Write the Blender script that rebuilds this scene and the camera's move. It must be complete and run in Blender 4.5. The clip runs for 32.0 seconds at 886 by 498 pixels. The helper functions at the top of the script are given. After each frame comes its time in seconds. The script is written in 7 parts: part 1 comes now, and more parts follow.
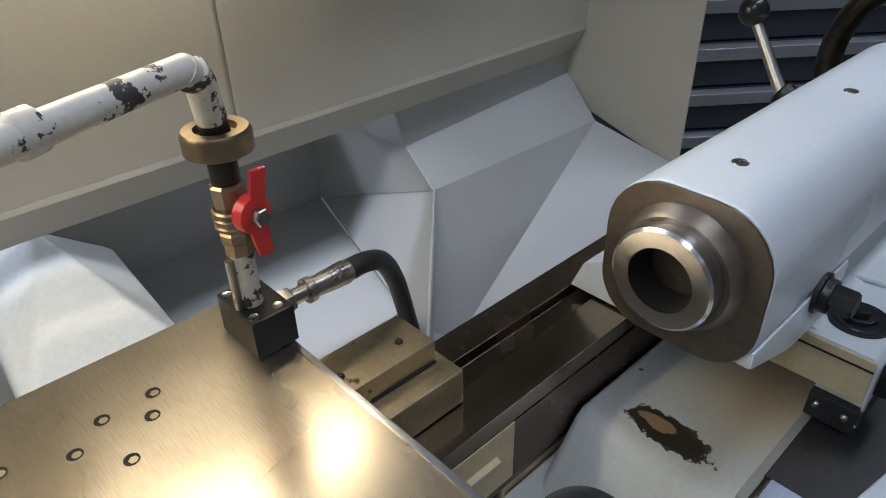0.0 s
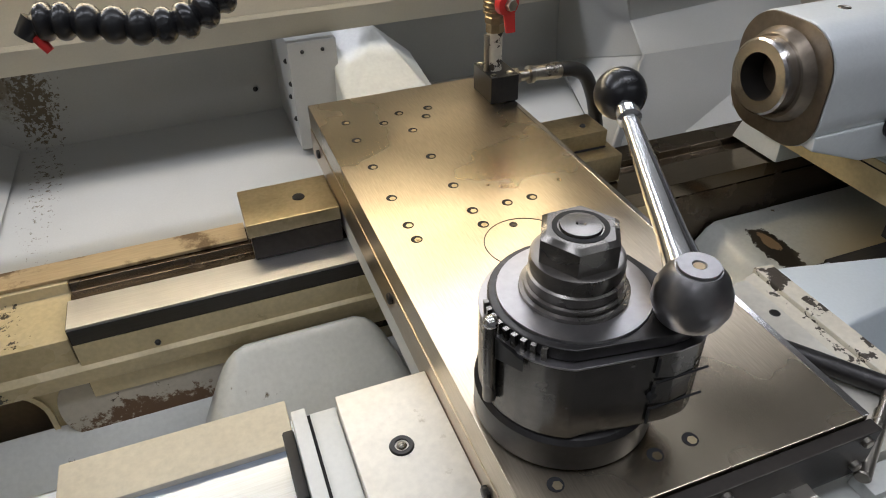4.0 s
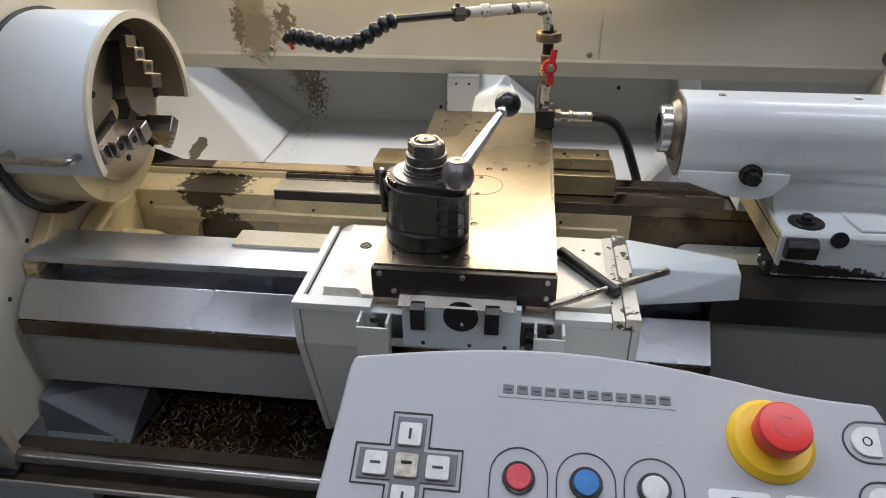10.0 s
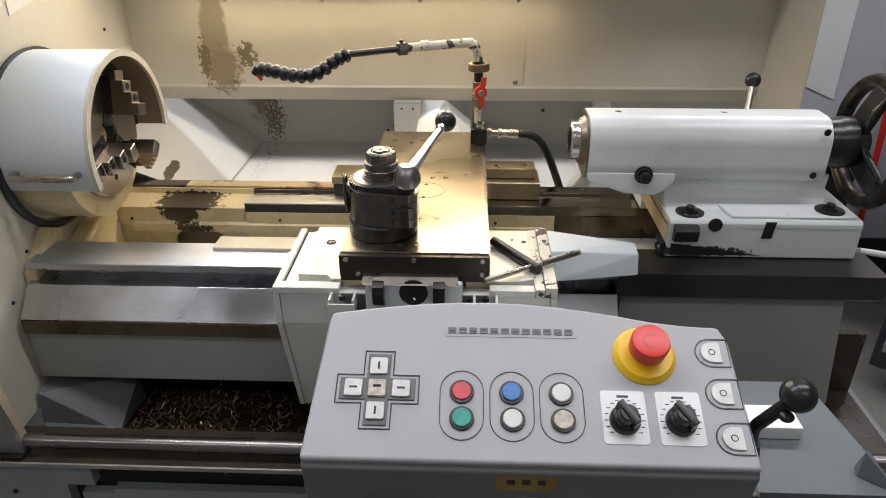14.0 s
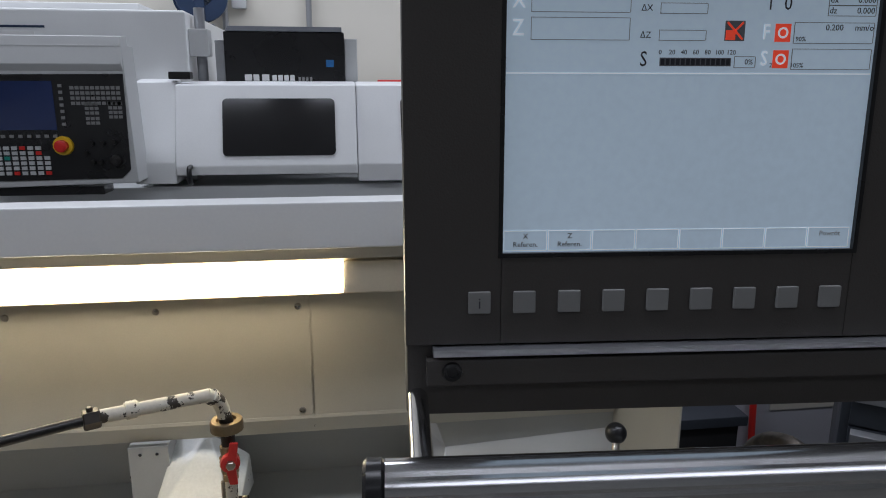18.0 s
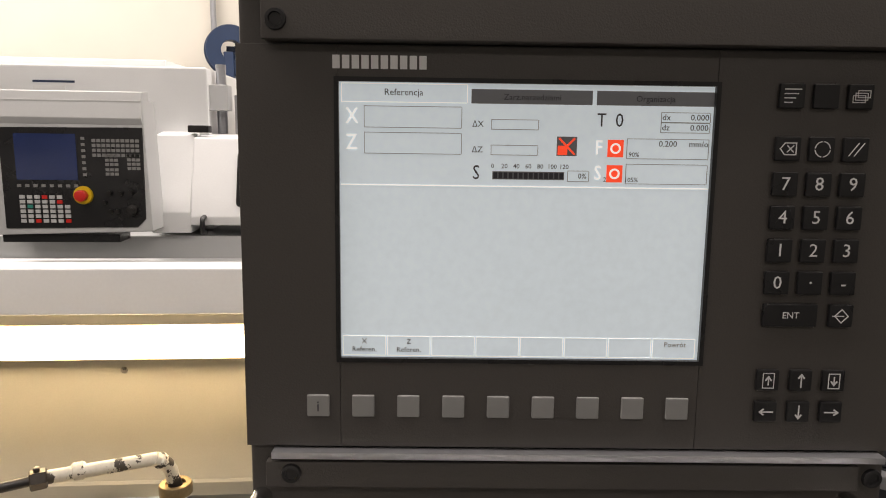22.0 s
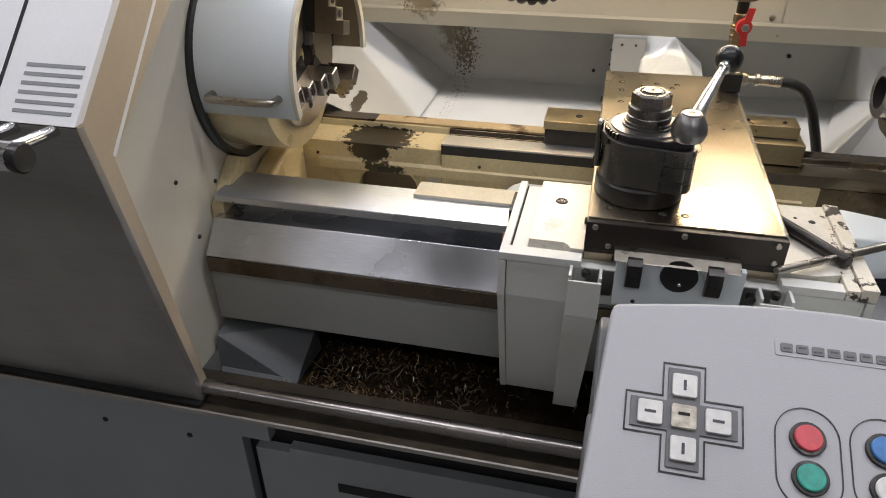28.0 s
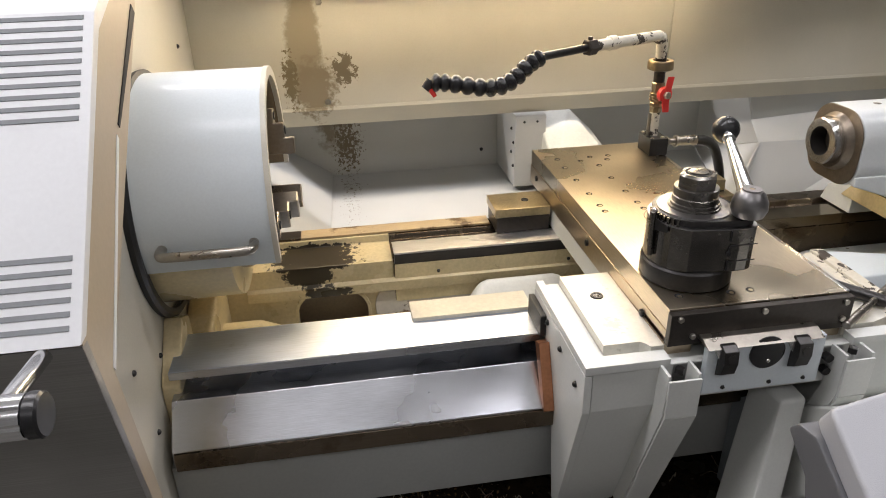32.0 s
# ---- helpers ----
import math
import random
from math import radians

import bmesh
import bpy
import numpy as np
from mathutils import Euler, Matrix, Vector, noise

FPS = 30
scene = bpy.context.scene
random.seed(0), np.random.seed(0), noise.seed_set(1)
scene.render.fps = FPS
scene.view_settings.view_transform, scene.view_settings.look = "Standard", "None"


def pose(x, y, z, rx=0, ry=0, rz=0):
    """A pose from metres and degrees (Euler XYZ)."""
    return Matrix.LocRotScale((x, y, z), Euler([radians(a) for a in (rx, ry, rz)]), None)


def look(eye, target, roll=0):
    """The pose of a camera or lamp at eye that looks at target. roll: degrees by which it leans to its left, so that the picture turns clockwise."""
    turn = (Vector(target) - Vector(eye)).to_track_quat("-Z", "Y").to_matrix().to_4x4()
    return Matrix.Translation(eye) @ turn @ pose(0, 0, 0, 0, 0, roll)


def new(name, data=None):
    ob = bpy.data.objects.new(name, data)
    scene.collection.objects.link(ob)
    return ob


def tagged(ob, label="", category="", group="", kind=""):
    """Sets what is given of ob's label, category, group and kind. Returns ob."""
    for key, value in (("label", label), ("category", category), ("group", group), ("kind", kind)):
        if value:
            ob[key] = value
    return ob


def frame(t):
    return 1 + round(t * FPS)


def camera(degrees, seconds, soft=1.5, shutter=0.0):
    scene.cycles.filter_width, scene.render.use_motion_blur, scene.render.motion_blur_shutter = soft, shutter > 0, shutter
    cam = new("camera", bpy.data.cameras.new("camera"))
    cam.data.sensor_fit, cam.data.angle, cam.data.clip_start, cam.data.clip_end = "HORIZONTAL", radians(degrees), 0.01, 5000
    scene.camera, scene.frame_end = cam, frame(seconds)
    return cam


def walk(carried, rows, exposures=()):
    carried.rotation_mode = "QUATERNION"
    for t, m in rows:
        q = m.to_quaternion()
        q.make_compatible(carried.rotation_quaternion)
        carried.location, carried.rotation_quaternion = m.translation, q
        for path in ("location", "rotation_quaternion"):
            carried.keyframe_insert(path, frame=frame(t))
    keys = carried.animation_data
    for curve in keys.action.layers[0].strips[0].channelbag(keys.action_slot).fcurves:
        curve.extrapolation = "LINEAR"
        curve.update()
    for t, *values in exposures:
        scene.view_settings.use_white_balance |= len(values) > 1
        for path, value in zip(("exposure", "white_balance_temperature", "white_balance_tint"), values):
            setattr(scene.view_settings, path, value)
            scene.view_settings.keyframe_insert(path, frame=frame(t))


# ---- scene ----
cam = camera(65.3, 32.0, soft=1.0)
PATH = [
    (0, (-0.081, 0.175, 1.386), (1.062, 1.417, 0.312), -1.4),
    (0.5, (-0.049, 0.205, 1.367), (1.194, 1.338, 0.285), -3.4),
    (1, (-0.025, 0.213, 1.348), (1.286, 1.296, 0.296), -4.0),
    (1.5, (-0.012, 0.213, 1.343), (1.368, 1.22, 0.304), -3.5),
    (2, (-0.044, 0.194, 1.36), (1.321, 1.246, 0.344), -4.2),
    (2.5, (-0.104, 0.121, 1.38), (1.072, 1.384, 0.369), -5.8),
    (3, (-0.162, 0.003, 1.379), (0.681, 1.495, 0.348), -5.8),
    (3.5, (-0.207, -0.061, 1.383), (0.452, 1.475, 0.286), -3.8),
    (4, (-0.244, -0.155, 1.393), (0.306, 1.36, 0.209), -1.5),
    (4.5, (-0.212, -0.218, 1.421), (0.184, 1.248, 0.12), 0.5),
    (6.5, (0.03, -0.234, 1.4), (-0.25, 1.243, 0.082), -0.8),
    (7, (0.029, -0.264, 1.414), (-0.303, 1.254, 0.155), -1.9),
    (7.5, (0.032, -0.305, 1.444), (-0.361, 1.273, 0.279), -2.0),
    (8, (0.021, -0.353, 1.458), (-0.32, 1.273, 0.344), -1.3),
    (8.5, (0.007, -0.437, 1.481), (-0.268, 1.241, 0.428), -0.6),
    (9, (0.001, -0.538, 1.49), (-0.173, 1.14, 0.416), -0.1),
    (9.5, (0.01, -0.648, 1.497), (-0.125, 1.053, 0.453), -0.8),
    (10, (0.074, -0.75, 1.508), (-0.148, 0.968, 0.507), -0.6),
    (10.5, (0.12, -0.834, 1.524), (-0.132, 0.876, 0.519), 0.1),
    (11, (0.139, -0.896, 1.529), (-0.156, 0.824, 0.553), -0.7),
    (11.5, (0.134, -0.934, 1.541), (-0.133, 0.808, 0.597), -0.9),
    (12, (0.121, -0.96, 1.549), (-0.107, 0.798, 0.622), -1.3),
    (12.5, (0.111, -0.976, 1.552), (-0.05, 0.791, 0.629), -1.2),
    (13, (0.101, -0.984, 1.556), (0.034, 0.786, 0.626), -0.5),
    (13.5, (0.089, -0.977, 1.557), (0.013, 0.793, 0.629), -0.3),
    (15.5, (0.092, -0.878, 1.553), (0.038, 0.909, 0.657), -0.1),
    (16, (0.129, -0.792, 1.561), (0.08, 1.039, 0.76), -0.8),
    (16.5, (0.191, -0.677, 1.572), (0.201, 1.176, 0.819), -0.4),
    (17, (0.218, -0.556, 1.601), (0.33, 1.33, 0.945), -0.7),
    (17.5, (0.232, -0.453, 1.653), (0.49, 1.448, 1.088), -1.8),
    (18, (0.295, -0.387, 1.693), (0.567, 1.542, 1.239), 0.1),
    (18.5, (0.347, -0.361, 1.726), (0.604, 1.589, 1.366), 0.4),
    (19, (0.372, -0.349, 1.745), (0.625, 1.609, 1.425), -0.2),
    (19.5, (0.39, -0.344, 1.749), (0.673, 1.61, 1.431), -0.5),
    (20, (0.396, -0.342, 1.746), (0.657, 1.614, 1.422), 0.2),
    (20.5, (0.405, -0.341, 1.745), (0.667, 1.617, 1.433), 1.0),
    (21, (0.421, -0.349, 1.741), (0.665, 1.611, 1.43), 1.3),
    (21.5, (0.429, -0.367, 1.742), (0.649, 1.596, 1.426), 1.0),
    (22, (0.424, -0.402, 1.735), (0.589, 1.563, 1.406), 0.8),
    (22.5, (0.382, -0.474, 1.719), (0.554, 1.485, 1.353), 1.0),
    (23, (0.291, -0.582, 1.685), (0.437, 1.344, 1.167), -1.2),
    (23.5, (0.218, -0.668, 1.64), (0.252, 1.189, 0.898), -2.4),
    (24, (0.19, -0.74, 1.592), (-0.038, 1.087, 0.81), -3.0),
    (24.5, (0.205, -0.806, 1.547), (-0.233, 0.951, 0.697), -1.5),
    (25, (0.224, -0.869, 1.531), (-0.362, 0.828, 0.649), -1.3),
    (25.5, (0.236, -0.905, 1.538), (-0.386, 0.761, 0.623), -1.5),
    (27.5, (0.01, -0.836, 1.529), (-0.467, 0.867, 0.594), -3.0),
    (28, (-0.12, -0.787, 1.472), (-0.524, 0.862, 0.415), -0.6),
    (28.5, (-0.207, -0.708, 1.399), (-0.549, 0.841, 0.18), -0.8),
    (29, (-0.295, -0.628, 1.374), (-0.496, 0.877, 0.072), -2.3),
    (29.5, (-0.41, -0.615, 1.351), (-0.422, 0.868, 0.009), -1.7),
    (30, (-0.518, -0.654, 1.384), (-0.506, 0.872, 0.092), -5.2),
    (30.5, (-0.537, -0.681, 1.368), (-0.468, 0.854, 0.088), -1.9),
    (31, (-0.527, -0.68, 1.399), (-0.416, 0.915, 0.197), -2.6),
    (31.5, (-0.517, -0.681, 1.452), (-0.361, 1.036, 0.439), -1.7),
    (32, (-0.505, -0.65, 1.484), (-0.246, 1.119, 0.587), -1.4),
]
# the film camera's own exposure and white balance: seconds, stops, kelvin, tint
EXPOSURES = [(0.0, -0.45, 5500, 10), (1.0, 0.14, 5600, 10), (2.0, 0.40, 5700, 10), (3.0, 0.03, 5900, 10), (4.0, -0.42, 6100, 10), (7.0, -0.74, 6200, 10), (8.0, -0.63, 6200, 10), (9.0, -0.35, 6150, 10),
             (10.0, -0.05, 6050, 10), (11.0, 0.05, 6000, 10), (12.0, 0.15, 6200, 10), (13.0, 0.20, 6450, 10), (16.0, 0.05, 6700, 12), (17.0, -0.34, 6450, 10), (18.0, -0.70, 5950, 10), (19.0, -0.25, 5950, 10),
             (20.0, 0.08, 6700, 10), (21.0, 0.20, 6900, 12), (22.0, 0.30, 7700, 14), (23.0, 0.15, 8300, 16), (24.0, -0.20, 7900, 16), (25.0, -0.08, 7000, 14), (28.0, 0.10, 6550, 12), (29.0, 0.36, 6550, 12),
             (30.0, 0.82, 6500, 11), (31.0, 0.76, 6550, 11), (32.0, 0.30, 6650, 12)]
walk(cam, [(t, look(eye, target, roll)) for t, eye, target, roll in PATH], EXPOSURES)

# ---- world and lights ----
world = bpy.data.worlds.new("hall_light")
world.use_nodes = True
world.node_tree.nodes["Background"].inputs[0].default_value = (0.85, 0.92, 1.0, 1)
world.node_tree.nodes["Background"].inputs[1].default_value = 0.10
scene.world = world


def area_lamp(name, place, target, size, size_y, watts, colour):
    data = bpy.data.lights.new(name, "AREA")
    data.shape, data.size, data.size_y, data.energy, data.color = "RECTANGLE", size, size_y, watts, colour
    ob = new(name, data)
    ob.matrix_world = look(place, target)
    return ob


# fluorescent rows under the hall ceiling
for lx, ly, w in ((-1.9, -0.15, 46), (1.5, -0.15, 46), (-2.2, -2.7, 18), (1.6, -2.7, 20), (-2.2, 2.7, 92), (1.6, 2.7, 66)):
    area_lamp("hall_lamp", (lx, ly, 3.75), (lx, ly + 0.001, 0), 3.0, 0.40, w, (0.955, 0.95, 1.0))


# ---- materials ----
def material(name, colour, rough=0.5, metal=0.0, vary=0.12, scale=6.0, fine=180.0, bump=0.02, dirt=None, dirt_at=0.62, dirt_soft=0.05,
             dirt_scale=9.0, brushed=None, coat=0.0, rough_vary=0.15, emit=0.0, stains=()):
    """A node material: colour drifting at a large and a fine scale, relief, optional stains and brushed grain."""
    m = bpy.data.materials.new(name)
    m.use_nodes = True
    nt = m.node_tree
    ns, ln = nt.nodes, nt.links
    b = ns["Principled BSDF"]
    co = ns.new("ShaderNodeNewGeometry")
    src = co.outputs["Position"]
    if brushed:
        mp = ns.new("ShaderNodeMapping")
        mp.inputs["Scale"].default_value = brushed
        ln.new(src, mp.inputs[0])
        fine_src = mp.outputs[0]
    else:
        fine_src = src
    n1 = ns.new("ShaderNodeTexNoise")
    n1.inputs["Scale"].default_value, n1.inputs["Detail"].default_value = scale, 4
    ln.new(src, n1.inputs["Vector"])
    n2 = ns.new("ShaderNodeTexNoise")
    n2.inputs["Scale"].default_value, n2.inputs["Detail"].default_value = fine, 3
    ln.new(fine_src, n2.inputs["Vector"])
    r1 = ns.new("ShaderNodeMapRange")
    r1.inputs[1].default_value, r1.inputs[2].default_value = 0.3, 0.7
    r1.inputs[3].default_value, r1.inputs[4].default_value = 1 - vary, 1 + vary * 0.6
    ln.new(n1.outputs[0], r1.inputs[0])
    r2 = ns.new("ShaderNodeMapRange")
    r2.inputs[1].default_value, r2.inputs[2].default_value = 0.3, 0.7
    r2.inputs[3].default_value, r2.inputs[4].default_value = 1 - vary * 0.5, 1 + vary * 0.4
    ln.new(n2.outputs[0], r2.inputs[0])
    mul = ns.new("ShaderNodeMath")
    mul.operation = "MULTIPLY"
    ln.new(r1.outputs[0], mul.inputs[0])
    ln.new(r2.outputs[0], mul.inputs[1])
    sc = ns.new("ShaderNodeVectorMath")
    sc.operation = "SCALE"
    sc.inputs[0].default_value = colour
    ln.new(mul.outputs[0], sc.inputs["Scale"])
    out = sc.outputs[0]
    rr = ns.new("ShaderNodeMapRange")
    rr.inputs[1].default_value, rr.inputs[2].default_value = 0.3, 0.7
    rr.inputs[3].default_value, rr.inputs[4].default_value = max(0.03, rough * (1 - rough_vary)), min(1, rough * (1 + rough_vary))
    ln.new(n1.outputs[0], rr.inputs[0])
    rough_out = rr.outputs[0]
    if dirt:
        n3 = ns.new("ShaderNodeTexNoise")
        n3.inputs["Scale"].default_value, n3.inputs["Detail"].default_value, n3.inputs["Roughness"].default_value = dirt_scale, 8, 0.65
        ln.new(src, n3.inputs["Vector"])
        r3 = ns.new("ShaderNodeMapRange")
        r3.inputs[1].default_value, r3.inputs[2].default_value = dirt_at, dirt_at + dirt_soft
        ln.new(n3.outputs[0], r3.inputs[0])
        mx = ns.new("ShaderNodeMix")
        mx.data_type = "RGBA"
        ln.new(r3.outputs[0], mx.inputs[0])
        ln.new(out, mx.inputs[6])
        mx.inputs[7].default_value = (*dirt, 1)
        out = mx.outputs[2]
        mr = ns.new("ShaderNodeMix")
        ln.new(r3.outputs[0], mr.inputs[0])
        ln.new(rough_out, mr.inputs[2])
        mr.inputs[3].default_value = 0.6
        rough_out = mr.outputs[0]
    for centre, size, stain_colour, rag, rag_scale, *soft_edge in stains:
        dv = ns.new("ShaderNodeVectorMath")
        dv.operation = "SUBTRACT"
        dv.inputs[1].default_value = centre
        ln.new(src, dv.inputs[0])
        sv = ns.new("ShaderNodeVectorMath")
        sv.operation = "DIVIDE"
        sv.inputs[1].default_value = size
        ln.new(dv.outputs[0], sv.inputs[0])
        lv = ns.new("ShaderNodeVectorMath")
        lv.operation = "LENGTH"
        ln.new(sv.outputs[0], lv.inputs[0])
        n4 = ns.new("ShaderNodeTexNoise")
        n4.inputs["Scale"].default_value, n4.inputs["Detail"].default_value, n4.inputs["Roughness"].default_value = rag_scale, 6, 0.7
        ln.new(src, n4.inputs["Vector"])
        ma = ns.new("ShaderNodeMath")
        ma.operation = "MULTIPLY_ADD"
        ma.inputs[1].default_value = rag
        ln.new(n4.outputs[0], ma.inputs[0])
        ln.new(lv.outputs["Value"], ma.inputs[2])
        r4 = ns.new("ShaderNodeMapRange")
        r4.inputs[1].default_value, r4.inputs[2].default_value = 1.0 + rag * 0.5, 1.0 + rag * 0.5 - (soft_edge[0] if soft_edge else 0.06)
        ln.new(ma.outputs[0], r4.inputs[0])
        m4 = ns.new("ShaderNodeMix")
        m4.data_type = "RGBA"
        ln.new(r4.outputs[0], m4.inputs[0])
        ln.new(out, m4.inputs[6])
        m4.inputs[7].default_value = (*stain_colour, 1)
        out = m4.outputs[2]
    ln.new(out, b.inputs["Base Color"])
    ln.new(rough_out, b.inputs["Roughness"])
    b.inputs["Metallic"].default_value = metal
    b.inputs["Coat Weight"].default_value = coat
    if bump:
        bp = ns.new("ShaderNodeBump")
        bp.inputs["Strength"].default_value, bp.inputs["Distance"].default_value = bump * 5, 0.001
        ln.new(n2.outputs[0], bp.inputs["Height"])
        ln.new(bp.outputs[0], b.inputs["Normal"])
    if emit:
        ln.new(out, b.inputs["Emission Color"])
        b.inputs["Emission Strength"].default_value = emit
    return m


# ---- shapes ----
def flat_ring(bm, ring):
    return [bm.verts.new(p) for p in ring]


def box(x0, x1, y0, y1, z0, z1, bevel=0.0, seg=2, bm=None):
    own = bmesh.new()
    v = [own.verts.new((x, y, z)) for z in (z0, z1) for x, y in ((x0, y0), (x1, y0), (x1, y1), (x0, y1))]
    for f in ((3, 2, 1, 0), (4, 5, 6, 7), (0, 1, 5, 4), (1, 2, 6, 5), (2, 3, 7, 6), (3, 0, 4, 7)):
        own.faces.new([v[i] for i in f])
    if bevel:
        bmesh.ops.bevel(own, geom=own.edges[:], offset=bevel, segments=seg, affect="EDGES", profile=0.5)
    return joined(bm, own)


def joined(bm, other):
    if bm is None:
        return other
    me = bpy.data.meshes.new("tmp")
    other.to_mesh(me)
    bm.from_mesh(me)
    bpy.data.meshes.remove(me)
    other.free()
    return bm


def prism(ring, axis, a, b, bevel=0.0, seg=2, bm=None):
    """A closed outline in the plane across an axis, drawn out from a to b. Outline pairs: x: (y, z); y: (x, z); z: (x, y)."""
    own = bmesh.new()

    def at(p, d):
        return {"x": (d, p[0], p[1]), "y": (p[0], d, p[1]), "z": (p[0], p[1], d)}[axis]
    lo, hi = [own.verts.new(at(p, a)) for p in ring], [own.verts.new(at(p, b)) for p in ring]
    n = len(ring)
    own.faces.new(lo[::-1])
    own.faces.new(hi)
    for i in range(n):
        own.faces.new((lo[i], lo[(i + 1) % n], hi[(i + 1) % n], hi[i]))
    bmesh.ops.recalc_face_normals(own, faces=own.faces[:])
    if bevel:
        bmesh.ops.bevel(own, geom=own.edges[:], offset=bevel, segments=seg, affect="EDGES", profile=0.5)
    return joined(bm, own)


def hull(points, bevel=0.0, seg=2, bm=None):
    """The convex solid round a few corners."""
    own = bmesh.new()
    for p in points:
        own.verts.new(p)
    bmesh.ops.convex_hull(own, input=own.verts[:])
    bmesh.ops.dissolve_limit(own, angle_limit=0.02, verts=own.verts[:], edges=own.edges[:])
    bmesh.ops.recalc_face_normals(own, faces=own.faces[:])
    if bevel:
        bmesh.ops.bevel(own, geom=own.edges[:], offset=bevel, segments=seg, affect="EDGES", profile=0.5)
    return joined(bm, own)


def plate(corners, thick, bevel=0.0, bm=None):
    """A flat sheet through 3 or more corners, given thickness on the side away from its normal."""
    c = [Vector(p) for p in corners]
    n = (c[1] - c[0]).cross(c[2] - c[0]).normalized()
    own = bmesh.new()
    top, bot = [own.verts.new(p) for p in c], [own.verts.new(p - n * thick) for p in c]
    k = len(c)
    own.faces.new(top)
    own.faces.new(bot[::-1])
    for i in range(k):
        own.faces.new((top[i], bot[i], bot[(i + 1) % k], top[(i + 1) % k]))
    bmesh.ops.recalc_face_normals(own, faces=own.faces[:])
    if bevel:
        bmesh.ops.bevel(own, geom=own.edges[:], offset=bevel, segments=1, affect="EDGES", profile=0.5)
    return joined(bm, own)


def turned(profile, place, axis, seg=32, start=0.0, sweep=360.0, bm=None):
    """A turned shape: pairs (distance along the axis, radius), round the axis from place."""
    own = bmesh.new()
    d = Vector(axis).normalized()
    u = d.orthogonal().normalized() if abs(d.x) < 0.9 else Vector((0, 1, 0))
    u = (u - d * u.dot(d)).normalized()
    w = d.cross(u)
    o = Vector(place)
    full_turn = abs(sweep) >= 359.9
    n = seg if full_turn else seg + 1
    rings = []
    for h, r in profile:
        if r < 1e-6:
            rings.append([own.verts.new(o + d * h)] * n)
        else:
            rings.append([own.verts.new(o + d * h + (u * math.cos(a) + w * math.sin(a)) * r)
                          for a in (radians(start + sweep * i / seg) for i in range(n))])
    for p, q in zip(rings, rings[1:]):
        for i in range(seg):
            j = (i + 1) % n
            face = []
            for v in (p[i], p[j], q[j], q[i]):
                if v not in face:
                    face.append(v)
            if len(face) > 2:
                try:
                    own.faces.new(face)
                except ValueError:
                    pass
    bmesh.ops.recalc_face_normals(own, faces=own.faces[:])
    return joined(bm, own)


def rod(p, q, r, r2=None, seg=16, chamfer=0.0, bm=None):
    p, q = Vector(p), Vector(q)
    length = (q - p).length
    r2 = r if r2 is None else r2
    c = min(chamfer, length / 3, r * 0.8)
    prof = [(0, 0), (0, r - c), (c, r), (length - c, r2), (length, r2 - c), (length, 0)] if c else [(0, 0), (0, r), (length, r2), (length, 0)]
    return turned(prof, p, q - p, seg, bm=bm)


def ball(place, r, seg=24, squash=1.0, bm=None):
    prof = [(-r * squash * math.cos(math.pi * i / 14), r * math.sin(math.pi * i / 14)) for i in range(15)]
    prof[0], prof[-1] = (-r * squash, 0), (r * squash, 0)
    return turned(prof, place, (0, 0, 1), seg, bm=bm)


def smooth_line(points, steps=8):
    """A Catmull-Rom line through points."""
    p = [Vector(q) for q in points]
    p = [p[0] * 2 - p[1], *p, p[-1] * 2 - p[-2]]
    out = []
    for i in range(1, len(p) - 2):
        for k in range(steps):
            t = k / steps
            a, b, c, d = p[i - 1], p[i], p[i + 1], p[i + 2]
            out.append(0.5 * (2 * b + (c - a) * t + (2 * a - 5 * b + 4 * c - d) * t * t + (3 * b - a - 3 * c + d) * t ** 3))
    return out + [p[-2]]


def tube(points, r, seg=12, bm=None, radii=None, caps=True):
    own = bmesh.new()
    pts = [Vector(p) for p in points]
    rings, u = [], None
    for i, p in enumerate(pts):
        d = (pts[min(i + 1, len(pts) - 1)] - pts[max(i - 1, 0)]).normalized()
        u = d.orthogonal().normalized() if u is None else (u - d * u.dot(d)).normalized()
        w, rad = d.cross(u), radii[i] if radii else r
        rings.append([own.verts.new(p + (u * math.cos(a) + w * math.sin(a)) * rad) for a in (2 * math.pi * k / seg for k in range(seg))])
    for p, q in zip(rings, rings[1:]):
        for i in range(seg):
            own.faces.new((p[i], p[(i + 1) % seg], q[(i + 1) % seg], q[i]))
    if caps:
        own.faces.new(rings[0][::-1])
        own.faces.new(rings[-1])
    bmesh.ops.recalc_face_normals(own, faces=own.faces[:])
    return joined(bm, own)


def moved(bm, m):
    bmesh.ops.transform(bm, matrix=m, verts=bm.verts[:])
    return bm


def round_rect(w, h, r, seg=5):
    """The outline of a rounded rectangle about the origin."""
    out = []
    for cx, cy, a0 in ((w / 2 - r, h / 2 - r, 0), (-w / 2 + r, h / 2 - r, 90), (-w / 2 + r, -h / 2 + r, 180), (w / 2 - r, -h / 2 + r, 270)):
        out += [(cx + r * math.cos(radians(a0 + 90 * i / seg)), cy + r * math.sin(radians(a0 + 90 * i / seg))) for i in range(seg + 1)]
    return out


def hexagon(place, axis, across, height, bm=None, cap=0.15):
    r = across / math.sqrt(3)
    return turned([(0, 0), (0, r), (height * (1 - cap), r), (height, r * 0.86), (height, 0)], place, axis, 6, start=15, bm=bm)


BASE = {}


